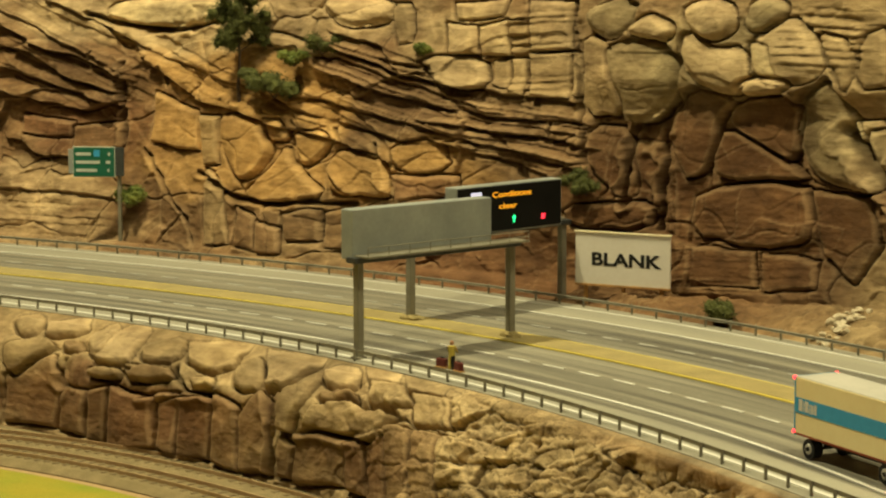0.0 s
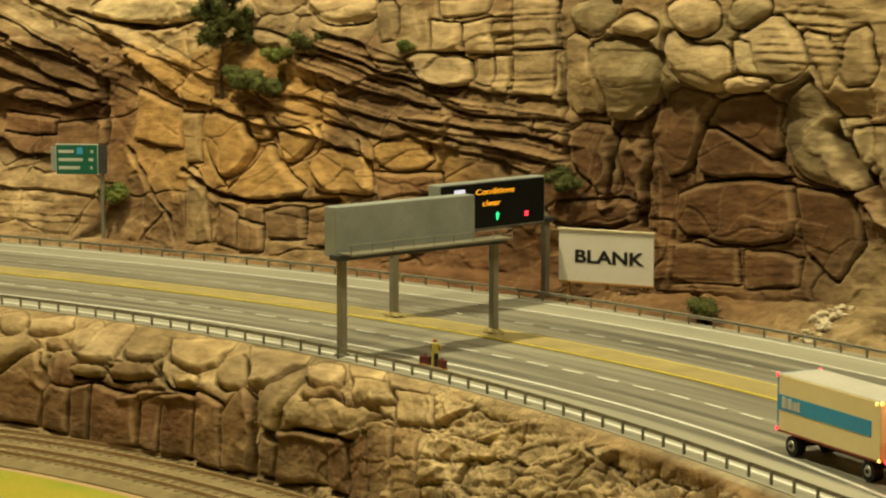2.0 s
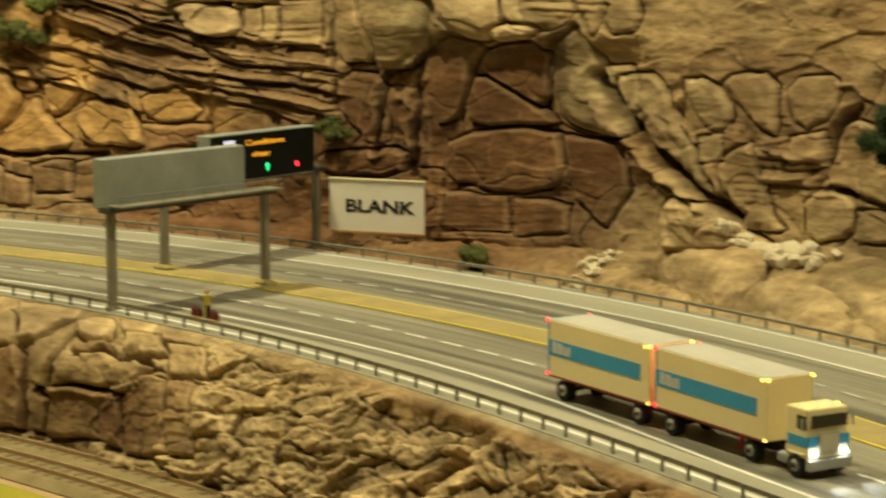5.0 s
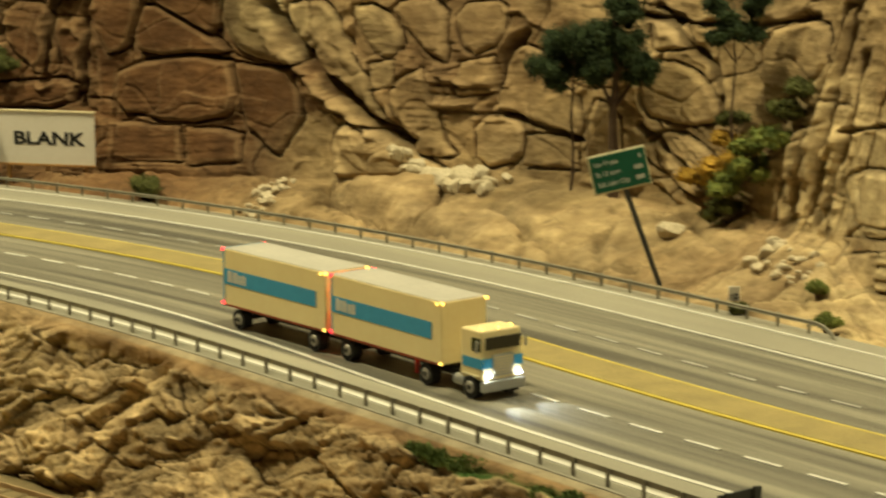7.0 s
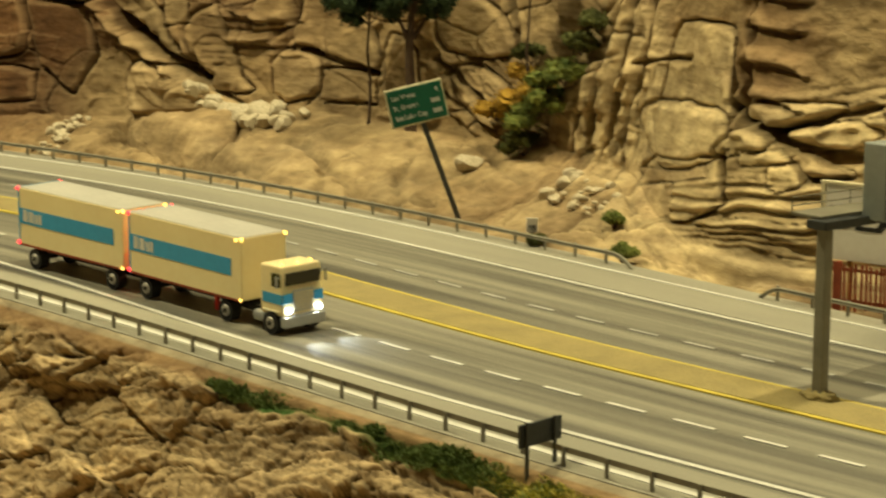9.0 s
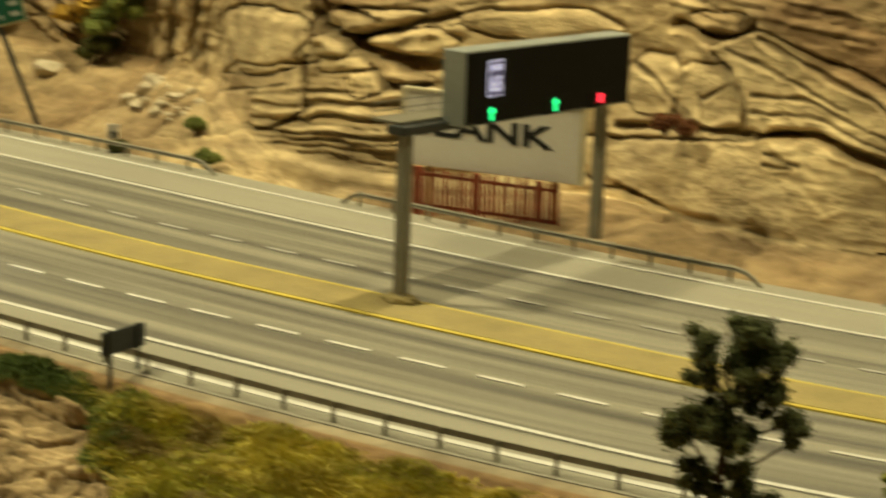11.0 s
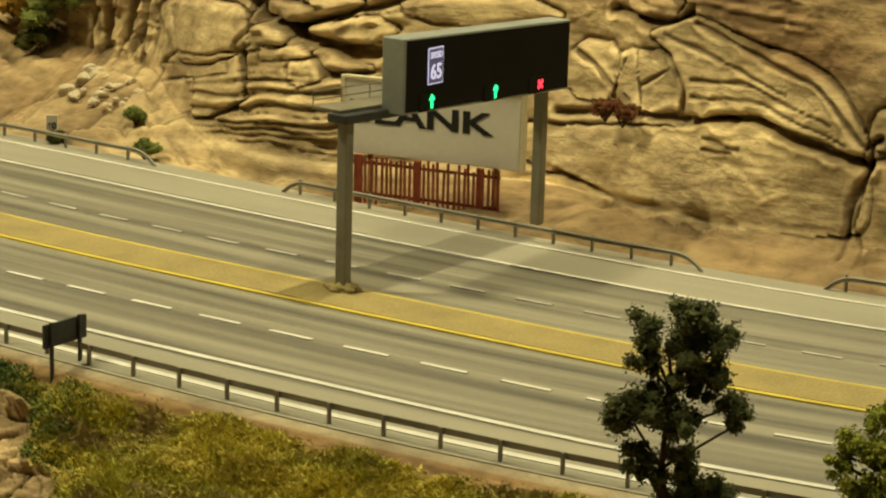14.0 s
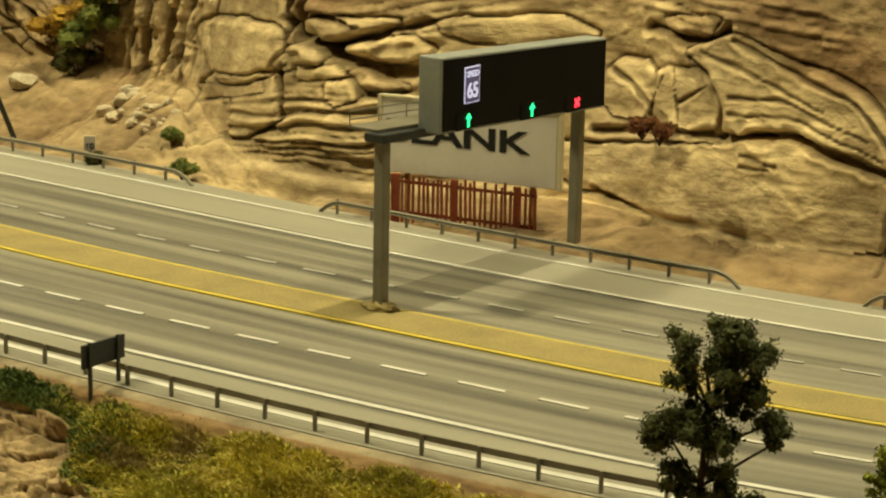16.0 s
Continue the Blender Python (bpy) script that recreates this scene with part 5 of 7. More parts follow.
# the near bank: a rounded rocky brow and a sheer face below; gentler where grass covers it
def bank_slope(s, w):
    rock = radians(30) + radians(50) * smooth01(w, 0.040, 0.062)
    mid = radians(12) + radians(46) * smooth01(w, 0.0, 0.014)
    turf = radians(10) + radians(27) * smooth01(w, 0.0, 0.022)
    k1, k2 = smooth01(s, 0.68, 0.86), smooth01(s, 1.24, 1.50)
    return rock + (mid - rock) * k1 + (turf - mid) * k2


def bank_line(s, n=260, reach=0.26):
    """The bank's profile at the places s: offsets and heights at even steps down the slope."""
    w = np.linspace(0, reach, n)
    a = bank_slope(np.asarray(s)[None, :] + 0 * w[:, None], w[:, None] + 0 * np.asarray(s)[None, :])
    st = w[1]
    return w, -0.1362 - np.cumsum(np.cos(a), 0) * st, 0.0004 - np.cumsum(np.sin(a), 0) * st, a


LOW = -0.085


def grass_share(s, w):
    """Where grass covers the bank: a strip along the road that widens to the whole slope."""
    edge = np.interp(s, (1.28, 1.34, 1.36, 1.42, 1.45, 1.54, 1.562, 1.574, 1.596, 1.61, 1.64, 2.4), (-0.002, 0.006, 0.009, 0.015, 0.017, 0.019, 0.024, 0.038, 0.052, 0.07, 0.12, 0.3)) + 0.005 * fbm(s * 30, w * 60, 3, 71)
    return smooth01(edge + 0.006 - w, 0.0, 0.004) * smooth01(w, 0.0085 + 0.002 * fbm(s * 50, w * 10, 2, 73), 0.0135)


def build_near():
    s = np.r_[np.arange(-0.36, 0.58, 0.0016), np.arange(0.58, 1.68, 0.00095), np.arange(1.68, 2.12, 0.0016)]
    w = np.r_[np.arange(0, 0.115, 0.00105), np.arange(0.115, 0.200, 0.004)]
    S, Wd = np.meshgrid(s, w, indexing="xy")
    wl, offs, zs, angs = bank_line(s)
    pos = Wd[:, 0] / wl[1]
    i0 = np.clip(pos.astype(int), 0, len(wl) - 2)
    fr = (pos - i0)[:, None]
    pick = lambda g: g[i0] * (1 - fr) + g[i0 + 1] * fr
    OFF, Z, ang = pick(offs), pick(zs), pick(angs)
    d = 0.004 * fbm(S * 12, Wd * 14, 3, 51) + 0.0012 * fbm(S * 60, Wd * 60, 4, 52)
    tint = np.ones((*S.shape, 3)) * (np.array(TAN) * (1 - smooth01(S, 0.6, 0.85))[..., None] + np.array((0.36, 0.285, 0.168)) * smooth01(S, 0.6, 0.85)[..., None])
    d = d * (1 - grass_share(S, Wd))
    rel = Relief(S, Wd, d, tint)
    near_details(rel)
    rel.dry_brush()
    fade = smooth01(Wd, 0.006, 0.018)
    off = OFF - rel.d * np.sin(ang) * fade
    z = Z + rel.d * np.cos(ang) * fade
    x, y = at_road(S, off)
    P = np.stack([x, y, z], -1)
    lawn = grass_share(S, Wd)[..., None]
    moss = (1 - smooth01(S, 1.50, 1.58))[..., None]
    rel.tint = rel.tint * (1 - lawn) + (np.array((0.055, 0.125, 0.028)) * moss + np.array((0.34, 0.29, 0.06)) * (1 - moss)) * lawn
    earth = (1 - smooth01(Wd, 0.012, 0.016))[..., None] * smooth01(S, 0.8, 1.1)[..., None]
    rel.tint = rel.tint * (1 - 0.8 * earth) + np.array((0.25, 0.165, 0.085)) * 0.8 * earth
    verge = (1 - smooth01(Wd, 0.0048, 0.0062))[..., None] * smooth01(S, 0.9, 1.2)[..., None]
    rel.tint = rel.tint * (1 - verge) + np.array((0.33, 0.30, 0.22)) * verge
    bank = tagged(new("rock_bank"), "brown painted rock bank below the motorway, cracked into blocks", "rock bank", kind="structure")
    own = rel.owner[:-1, :-1]
    sheet("rock_ground", P, rel.tint, own == 0).parent = bank
    for n in range(1, rel.count + 1):
        mine = own == n
        if mine.sum() > 6:
            i, j = np.nonzero(mine)
            a, bb, c, dd = i.min(), i.max() + 2, j.min(), j.max() + 2
            sheet("rock", P[a:bb, c:dd], rel.tint[a:bb, c:dd], mine[a:bb - 1, c:dd - 1]).parent = bank
    return P


build_far()
BANK = build_near()
low = box(-1.6, 2.4, 0.42, 2.9, LOW - 0.02, LOW - 0.003)
tagged(part("ground", low, DIRT), "tan ground of the layout below the bank", "ground", kind="structure")


# ---- gantries ----
def led_arrow(name, mat, parent, m, size):
    bm = bmesh.new()
    box(-0.12 * size, 0.12 * size, -0.5 * size, 0.2 * size, 0, 0.0002, bm=bm)
    vs = [bm.verts.new((x * size, y * size, 0.0002)) for x, y in ((-0.4, 0.1), (0.4, 0.1), (0, 0.55))]
    bm.faces.new(vs)
    return part(name, bm, mat, parent, m=m)


def led_cross(name, mat, parent, m, size):
    bm = bmesh.new()
    for a in (45, -45):
        box(-0.5 * size, 0.5 * size, -0.13 * size, 0.13 * size, 0, 0.0002 + a * 1e-6, bm=bm, m=pose(0, 0, 0, 0, 0, a))
    return part(name, bm, mat, parent, m=m)


def post(parent, x, y, top, r=0.0028):
    bm = box(x - r, x + r, y - r, y + r, -0.001, top, 0.0006)
    ob = part("post", bm, STEEL, parent)
    part("base_plate", box(x - 1.5 * r, x + 1.5 * r, y - 1.5 * r, y + 1.5 * r, -0.001, 0.0022, 0.0004), STEEL, ob)
    return ob


def gantry(s, near, far, deck, y0, y1, top, faces_ahead, label):
    """A sign gantry across one carriageway. Local x: along the road, y: across it, from the near post."""
    g = thing("sign_gantry", road_pose(s, near), label, "sign gantry", "gantries over the motorway")
    span = far - near
    post(g, 0, 0, deck)
    post(g, 0, span, deck)
    part("cross_beam", box(-0.0055, 0.0055, -0.007, span + 0.006, deck, deck + 0.0042, 0.0006), DARK_STEEL, g)
    side = -1 if faces_ahead else 1
    part("walkway", box(min(0, side * 0.017), max(0, side * 0.017), -0.004, span + 0.004, deck + 0.0043, deck + 0.0058, 0.0003), STEEL, g)
    for rail_z in (0.0085, 0.0125):
        part("handrail", rod((side * 0.016, -0.004, deck + rail_z), (side * 0.016, span + 0.004, deck + rail_z), 0.00035, sides=6), STEEL, g)
    for i in range(9):
        yy = -0.004 + (span + 0.008) * i / 8
        part("stanchion", rod((side * 0.016, yy, deck + 0.0055), (side * 0.016, yy, deck + 0.0125), 0.0003, sides=6), STEEL, g)
    b0, b1 = (0.001, 0.014)
    xa, xb = (b0, b1) if faces_ahead else (-b1, -b0)
    low_z = deck + 0.0062
    box_part = part("sign_box", box(xa, xb, y0, y1, low_z - 0.004, top, 0.0008), GREY_PAINT, g)
    fx = xb + 0.0003 if faces_ahead else xa - 0.0003
    part("display_face", box(min(fx, fx - 0.0006 * (1 if faces_ahead else -1)), max(fx, fx - 0.0006 * (1 if faces_ahead else -1)), y0 + 0.0012, y1 - 0.0012, low_z - 0.0028, top - 0.0012), BLACK, box_part)
    return g, fx, low_z - 0.004


# local frame of a display that faces the driver: x to the viewer's right (+y), y up
def on_face(fx, y, z, ahead=False):
    m = Matrix(((0, 0, 1 if ahead else -1, fx), (1 if ahead else -1, 0, 0, y), (0, 1, 0, z), (0, 0, 0, 1)))
    return m


g1, _, _ = gantry(0.634, -0.124, 0.022, 0.0695, -0.0045, 0.128, 0.1075, False, "grey steel sign gantry seen from behind over the near carriageway")
g1b, fx, fz = gantry(0.523, 0.022, 0.198, 0.0620, 0.037, 0.160, 0.1030, True, "grey gantry with a black message sign reading Conditions clear")
letters("Conditions", 0.0062, AMBER_LED, g1b, on_face(fx + 0.0003, 0.1000, 0.0945, True), "led_text", 0.00005, 0.045)
letters("clear", 0.0062, AMBER_LED, g1b, on_face(fx + 0.0003, 0.0955, 0.0850, True), "led_text", 0.00005, 0.021)
part("led_panel", box(-0.006, 0.006, -0.0035, 0.0035, 0, 0.0003), WHITE_LED, g1b, "white lit shield panel", on_face(fx + 0.0001, 0.0590, 0.0945, True))
led_arrow("led_arrow", GREEN_LED, g1b, on_face(fx + 0.0003, 0.1024, 0.0740, True), 0.0060)
led_cross("led_cross", RED_LED, g1b, on_face(fx + 0.0003, 0.1370, 0.0735, True), 0.0050)

g2, fx, fz = gantry(1.577, 0.028, 0.194, 0.0765, 0.0255, 0.1690, 0.1145, True, "grey gantry with a black speed sign over the far carriageway")
lean_k = 0.045
part("led_panel", box(-0.0060, 0.0060, -0.0086, 0.0086, 0, 0.0003), WHITE_LED, g2, "white lit rim of the speed panel", on_face(fx + 0.0001, 0.0495, 0.1005, True))
part("led_panel", box(-0.0055, 0.0055, -0.0081, 0.0081, 0, 0.0003), LILAC_LED, g2, "dim lilac speed panel", on_face(fx + 0.0003, 0.0495, 0.1005, True))
letters("SPEED", 0.0040, WHITE_LED, g2, on_face(fx + 0.0008, 0.0495, 0.1055, True), "led_text", 0.00006, 0.0096)
letters("65", 0.0100, WHITE_LED, g2, on_face(fx + 0.0008, 0.0495, 0.0975, True), "led_text", 0.0002, 0.0086)
for yy, zz, cross in ((0.0467, 0.0838, 0), (0.1005, 0.0838, 0), (0.1410, 0.0838, 1)):
    part("led_panel", box(-0.0115, 0.0115, -0.0042, 0.0042, 0, 0.0003), BLACK, g2, "dark unlit lamp panel", on_face(fx + 0.00005, yy + 0.002, zz, True))
    (led_cross if cross else led_arrow)("led_cross" if cross else "led_arrow", RED_LED if cross else GREEN_LED, g2, on_face(fx + 0.0006, yy, zz, True), 0.0056 if cross else 0.0066)
for o in g2.children_recursive:
    m = o.matrix_basis
    if m.to_translation().length > 0.01:
        o.matrix_basis = Matrix.Translation((0, 0, -lean_k * (m.translation.y - 0.083))) @ m
    else:
        for v in o.data.vertices:
            if v.co.z > 0.03:
                v.co.z -= lean_k * (v.co.y - 0.083)


def mound(name, s, off, r, h, mat, label):
    bm = bmesh.new()
    bmesh.ops.create_icosphere(bm, subdivisions=4, radius=1.0)
    for v in bm.verts:
        k = 1 + 0.35 * noise.noise(v.co * 3.1 + Vector((s * 9, off * 30, 0)))
        v.co = Vector((v.co.x * r * 1.5 * k, v.co.y * r * k, v.co.z * h * k))
    return tagged(part(name, bm, mat, m=road_pose(s, off, 0.001), smooth=True), label, "sand mound")


for s, o in ((1.577, 0.028), (0.634, 0.022), (0.523, 0.022)):
    mound("sand_mound", s, o, 0.0065, 0.0042, MEDIAN_SAND, "small heap of yellow sand round the post's foot")


# ---- boards ----
def board(a, b, z0, z1, legs, label, text_width, text_z, side_posts=0.0, letter=0.0165, shift=0.03):
    """A blank hoarding between two places of the ground; it faces the standpoint."""
    (xa, ya), (xb, yb) = a, b
    w = math.hypot(xb - xa, yb - ya)
    m = Matrix.Translation(((xa + xb) / 2, (ya + yb) / 2, 0)) @ pose(0, 0, 0, 0, 0, math.degrees(math.atan2(yb - ya, xb - xa)))
    t = thing("hoarding", m, label, "billboard", "blank hoardings")
    panel = part("panel", box(-w / 2, w / 2, -0.0006, 0.0010, z0, z1, 0.0003), BOARD_WHITE, t)
    part("top_trim", box(-w / 2 - 0.0008, w / 2 + 0.0008, -0.0016, 0.0016, z1 - 0.0002, z1 + 0.0014, 0.0003), CREAM, panel)
    letters("BLANK", letter, BLACK_INK, panel, Matrix(((1, 0, 0, shift * w), (0, 0, -1, -0.0008), (0, 1, 0, text_z), (0, 0, 0, 1))), "lettering", 0.00045, text_width)
    for x in legs:
        part("leg", box(x * w - 0.0014, x * w + 0.0014, 0.0012, 0.0036, -0.004, z1 - 0.004, 0.0003), TIMBER, t)
    if legs and not side_posts:
        part("bottom_rail", box(-w / 2, w / 2, -0.0012, 0.0018, z0 - 0.0014, z0 + 0.0002, 0.0002), TIMBER, t)
    for k in (-1, 1) if side_posts else ():
        part("side_post", box(k * (w / 2 + 0.0016) - 0.0014, k * (w / 2 + 0.0016) + 0.0014, -0.001, 0.002, side_posts, z1 + 0.001, 0.0003), CREAM, t)
    return t


board(at_road(0.546, 0.187), at_road(0.617, 0.215), 0.0165, 0.0590, (-0.40, 0.0, 0.40), "white hoarding lettered BLANK on brown timber legs by the rock", 0.062, 0.0370, letter=0.0145)
fa, fb = at_road(1.457, 0.182), at_road(1.547, 0.2010)
board(at_road(1.452, 0.185), at_road(1.555, 0.2075), 0.0250, 0.0660, (-0.36, 0.36), "white hoarding lettered BLANK above a red wooden fence", 0.084, 0.0475, 0.024, 0.0165, -0.075)


def picket_fence(a, b, height):
    (xa, ya), (xb, yb) = a, b
    w = math.hypot(xb - xa, yb - ya)
    m = Matrix.Translation((xa, ya, -0.0022)) @ pose(0, 0, 0, 0, 0, math.degrees(math.atan2(yb - ya, xb - xa)))
    t = thing("wooden_fence", m, "red stained wooden picket fence with broken slats", "fence")
    rng = random.Random(4)
    for z in (0.0065, height - 0.004):
        part("fence_rail", box(0, w, -0.0004, 0.0005, z - 0.0008, z + 0.0008), RED_WOOD, t)
    for k in (0.07, 0.46, 0.87):
        part("fence_post", box(k * w - 0.0019, k * w + 0.0019, -0.0012, 0.0012, -0.004, height, 0.0003), RED_WOOD, t)
    x = 0.001
    while x < w:
        low_end = rng.choice((0.0015, 0.001, 0.003, 0.002, 0.005 if x > 0.5 * w else 0.002))
        part("slat", box(x, x + 0.0013, -0.0014, -0.0005, low_end, height - rng.random() * 0.002, m=pose(0, 0, 0, 0, rng.uniform(-1.6, 1.6), 0)), RED_WOOD, t)
        x += rng.uniform(0.0024, 0.0034)


picket_fence(fa, fb, 0.0274)


# ---- guard rails ----
def guard_rail(off, side, runs, gap, label, ends):
    t = tagged(new("guard_rail"), label, "guard rail")
    prof = [(0.0000, 0.0060), (0.0007, 0.0064), (0.0002, 0.0067), (0.0002, 0.0074), (0.0007, 0.0080), (0.0000, 0.0085), (-0.0006, 0.0085), (-0.0006, 0.0060)]
    for s0, s1 in runs:
        n = int((s1 - s0) / 0.005) + 1
        verts, faces = [], []
        for s in np.linspace(s0, s1, n):
            for po, pz in prof:
                x, y = at_road(s, off - side * po)
                fall = 0.0
                if ends:
                    e = min(s - s0, s1 - s)
                    fall = 0.0075 * (1 - min(1, e / 0.016)) ** 2
                verts.append((float(x), float(y), pz - fall))
        p = len(prof)
        for i in range(n - 1):
            for k in range(p):
                faces.append((i * p + k, i * p + (k + 1) % p, (i + 1) * p + (k + 1) % p, (i + 1) * p + k))
        faces += [tuple(range(p)), tuple(range((n - 1) * p, n * p))[::-1]]
        beam = new("rail_beam", mesh_from("rail_beam", verts, faces, STEEL))
        beam.parent = t
        s = s0 + (0.012 if ends else 0.004)
        post_mesh = None
        while s < s1 - 0.008:
            m = road_pose(s, off + side * 0.0016)
            if post_mesh is None:
                bm = box(-0.0006, 0.0006, -0.0008, 0.0008, -0.003, 0.0088, 0.0001)
                first = part("rail_post", bm, STEEL, t, m=m)
                post_mesh = first.data
            else:
                ob = new("rail_post", post_mesh)
                ob.parent, ob.matrix_basis = t, m
            s += gap
    return t


guard_rail(-0.1310, -1, ((S0 + 0.05, S1 - 0.05),), 0.0232, "long grey steel guard rail on posts along the near shoulder", False)
guard_rail(0.1680, 1, ((S0 + 0.05, 1.327),), 0.0245, "long grey steel guard rail below the rock face", True)
guard_rail(0.1680, 1, ((1.421, 1.698),), 0.0245, "short grey guard rail with bent ends by the gantry", True)
guard_rail(0.1730, 1, ((1.767, 2.25),), 0.0245, "grey guard rail with a bent end on the far verge", True)


# ---- road signs ----
def bars(parent, m, rows, mat=SIGN_WHITE):
    """Lines of writing too small to read."""
    for x0, x1, y, h in rows:
        part("lettering", box(x0, x1, y - h / 2, y + h / 2, 0, 0.0002), mat, parent, m=m)


(sx, sy), (ex, ey) = at_road(0.022, 0.214), (0.0, 0.0)
gs1 = thing("road_sign", Matrix.Translation((sx, sy, 0)) @ pose(0, 0, 0, 0, 0, -math.degrees(math.atan2(sx - ex, sy - ey)) - 14), "green exit sign with white lines of writing on a grey post", "road sign")
part("post", box(-0.0018, 0.0018, -0.0014, 0.0022, -0.004, 0.098, 0.0003), STEEL, gs1)
panel = part("panel", box(-0.0445, -0.0035, -0.0050, -0.0030, 0.0700, 0.0985, 0.0003), SIGN_GREEN, gs1, "green enamel panel")
part("panel_border", box(-0.0452, -0.0028, -0.0046, -0.0024, 0.0693, 0.0992, 0.0003), SIGN_WHITE, gs1)
part("side_plate", box(-0.0030, 0.0060, -0.0044, -0.0028, 0.0705, 0.0985, 0.0003), DARK_STEEL, gs1)
part("side_plate", box(-0.0500, -0.0450, -0.0040, -0.0026, 0.0725, 0.0965, 0.0003), GREY_PAINT, gs1)
up_face = Matrix(((1, 0, 0, 0), (0, 0, -1, -0.0051), (0, 1, 0, 0), (0, 0, 0, 1)))
bars(panel, up_face, ((-0.042, -0.027, 0.092, 0.0030), (-0.010, -0.0075, 0.092, 0.0030), (-0.042, -0.018, 0.084, 0.0030), (-0.012, -0.0075, 0.084, 0.0030), (-0.042, -0.021, 0.076, 0.0030), (-0.0105, -0.0085, 0.076, 0.0030)))
part("shield", box(-0.0240, -0.0180, 0.0895, 0.0960, 0, 0.0002, 0.0), BLUE_STRIPE, panel, "small blue route shield", up_face)

x2, y2 = at_road(1.151, 0.200)
gs2 = thing("road_sign", Matrix.Translation((x2, y2, 0.0035)) @ pose(0, 0, 0, 0, 0, -math.degrees(math.atan2(x2, y2)) + 6) @ pose(0, 0, 0, 0, -20, 0), "green distance sign leaning on a dark slanted post", "road sign")
part("post", box(-0.0016, 0.0016, -0.0012, 0.0020, -0.006, 0.070, 0.0003), DARK_STEEL, gs2)
tip = pose(0, 0, 0.0755, 0, 0, 0) @ pose(0, 0, 0, 0, 7, 0)
panel2 = part("panel", box(-0.0185, 0.0185, -0.0050, -0.0026, -0.0125, 0.0125, 0.0003), CREAM, gs2, "cream-edged sign plate", tip)
part("panel_face", box(-0.0172, 0.0178, -0.0056, -0.0050, -0.0114, 0.0114, 0.0002), SIGN_GREEN, panel2)
f2 = Matrix(((1, 0, 0, 0), (0, 0, -1, -0.0058), (0, 1, 0, 0), (0, 0, 0, 1)))
for word, yy, ww in (("Las Vegas", 0.0066, 0.0150), ("St. George", 0.0, 0.0160), ("Salt Lake City", -0.0066, 0.0205)):
    letters(word, 0.0042, SIGN_WHITE, panel2, f2 @ Matrix.Translation((-0.0150 + ww / 2, yy, 0)), "lettering", 0.00012, ww)
bars(panel2, f2, ((0.0135, 0.0150, 0.0070, 0.0028), (0.0095, 0.0150, 0.0003, 0.0028), (0.0095, 0.0150, -0.0063, 0.0028)))

xs, ys = at_road(1.562, -0.1475)
small = thing("road_sign", Matrix.Translation((xs, ys, 0)) @ pose(0, 0, 0, 0, 0, heading(1.562) + 90), "small dark sign seen from behind on two posts", "road sign")
for k in (0.0, 0.0165):
    part("post", box(k - 0.0008, k + 0.0008, -0.0006, 0.0006, -0.006, 0.0205, 0.0002), DARK_STEEL, small)
part("panel", box(-0.0032, 0.0215, 0.0008, 0.0022, 0.0095, 0.0195, 0.0003), DARK_STEEL, small)

xq, yq = at_road(1.236, 0.178)
limit = thing("road_sign", Matrix.Translation((xq, yq, 0)) @ pose(0, 0, 0, 0, 0, -math.degrees(math.atan2(xq, yq))), "small faded speed limit sign behind the guard rail", "road sign")
part("post", box(-0.0006, 0.0006, 0.0002, 0.0012, -0.004, 0.0150, 0.0002), STEEL, limit)
plate = part("panel", box(-0.0034, 0.0034, -0.0006, 0.0002, 0.0070, 0.0160, 0.0002), BOARD_WHITE, limit)
letters("60", 0.0052, BLACK_INK, plate, Matrix(((1, 0, 0, 0), (0, 0, -1, -0.0008), (0, 1, 0, 0.0095), (0, 0, 0, 1))), "lettering", 0.0002, 0.0050)


# ---- figurine with two cases ----
def figurine():
    bm = bmesh.new()
    for k in (-1, 1):
        rod((k * 0.0014, 0, 0), (k * 0.0011, 0, 0.0098), 0.0012, 0.0015, 8, bm)
    n_legs = len(bm.faces)
    rod((0, 0, 0.0095), (0, 0, 0.0165), 0.0021, 0.0027, 10, bm)
    for k in (-1, 1):
        rod((k * 0.0028, 0, 0.0162), (k * 0.0036, -0.0016, 0.0118), 0.0009, 0.0008, 8, bm)
    n_top = len(bm.faces)
    bmesh.ops.create_icosphere(bm, subdivisions=2, radius=0.0017, matrix=Matrix.Translation((0, 0, 0.0188)))
    bm.faces.ensure_lookup_table()
    for i, f in enumerate(bm.faces):
        f.material_index = 0 if i < n_legs else (1 if i < n_top else 2)
    ob = part("figurine", bm, BLACK_INK, m=road_pose(0.716, -0.1005, 0.0004, 200))
    ob.data.materials.append(YELLOW_PAINT)
    ob.data.materials.append(material("painted_skin", (0.42, 0.22, 0.12), 0.6))
    tagged(ob, "tiny painted model figure with a yellow top on the shoulder", "figurine")


figurine()
RED_CASE = material("dark_red_case", (0.12, 0.022, 0.014), 0.6)
for ds, do, tn in ((-0.0105, -0.0010, 10), (0.0105, -0.0015, -12)):
    case = thing("case", road_pose(0.716 + ds, -0.1005 + do, 0.0004, tn), "small dark red case standing on the shoulder", "case", "cases beside the figurine")
    part("body", box(-0.0044, 0.0044, -0.0018, 0.0018, 0.0008, 0.0066, 0.0006), RED_CASE, case)
    part("base", box(-0.0050, 0.0050, -0.0024, 0.0024, 0.0, 0.0010, 0.0002), TIMBER, case)
    part("handle", box(-0.0014, 0.0014, -0.0003, 0.0003, 0.0064, 0.0076, 0.0002), CHASSIS, case)


# ---- lorry with two trailers ----
LANE = -0.067


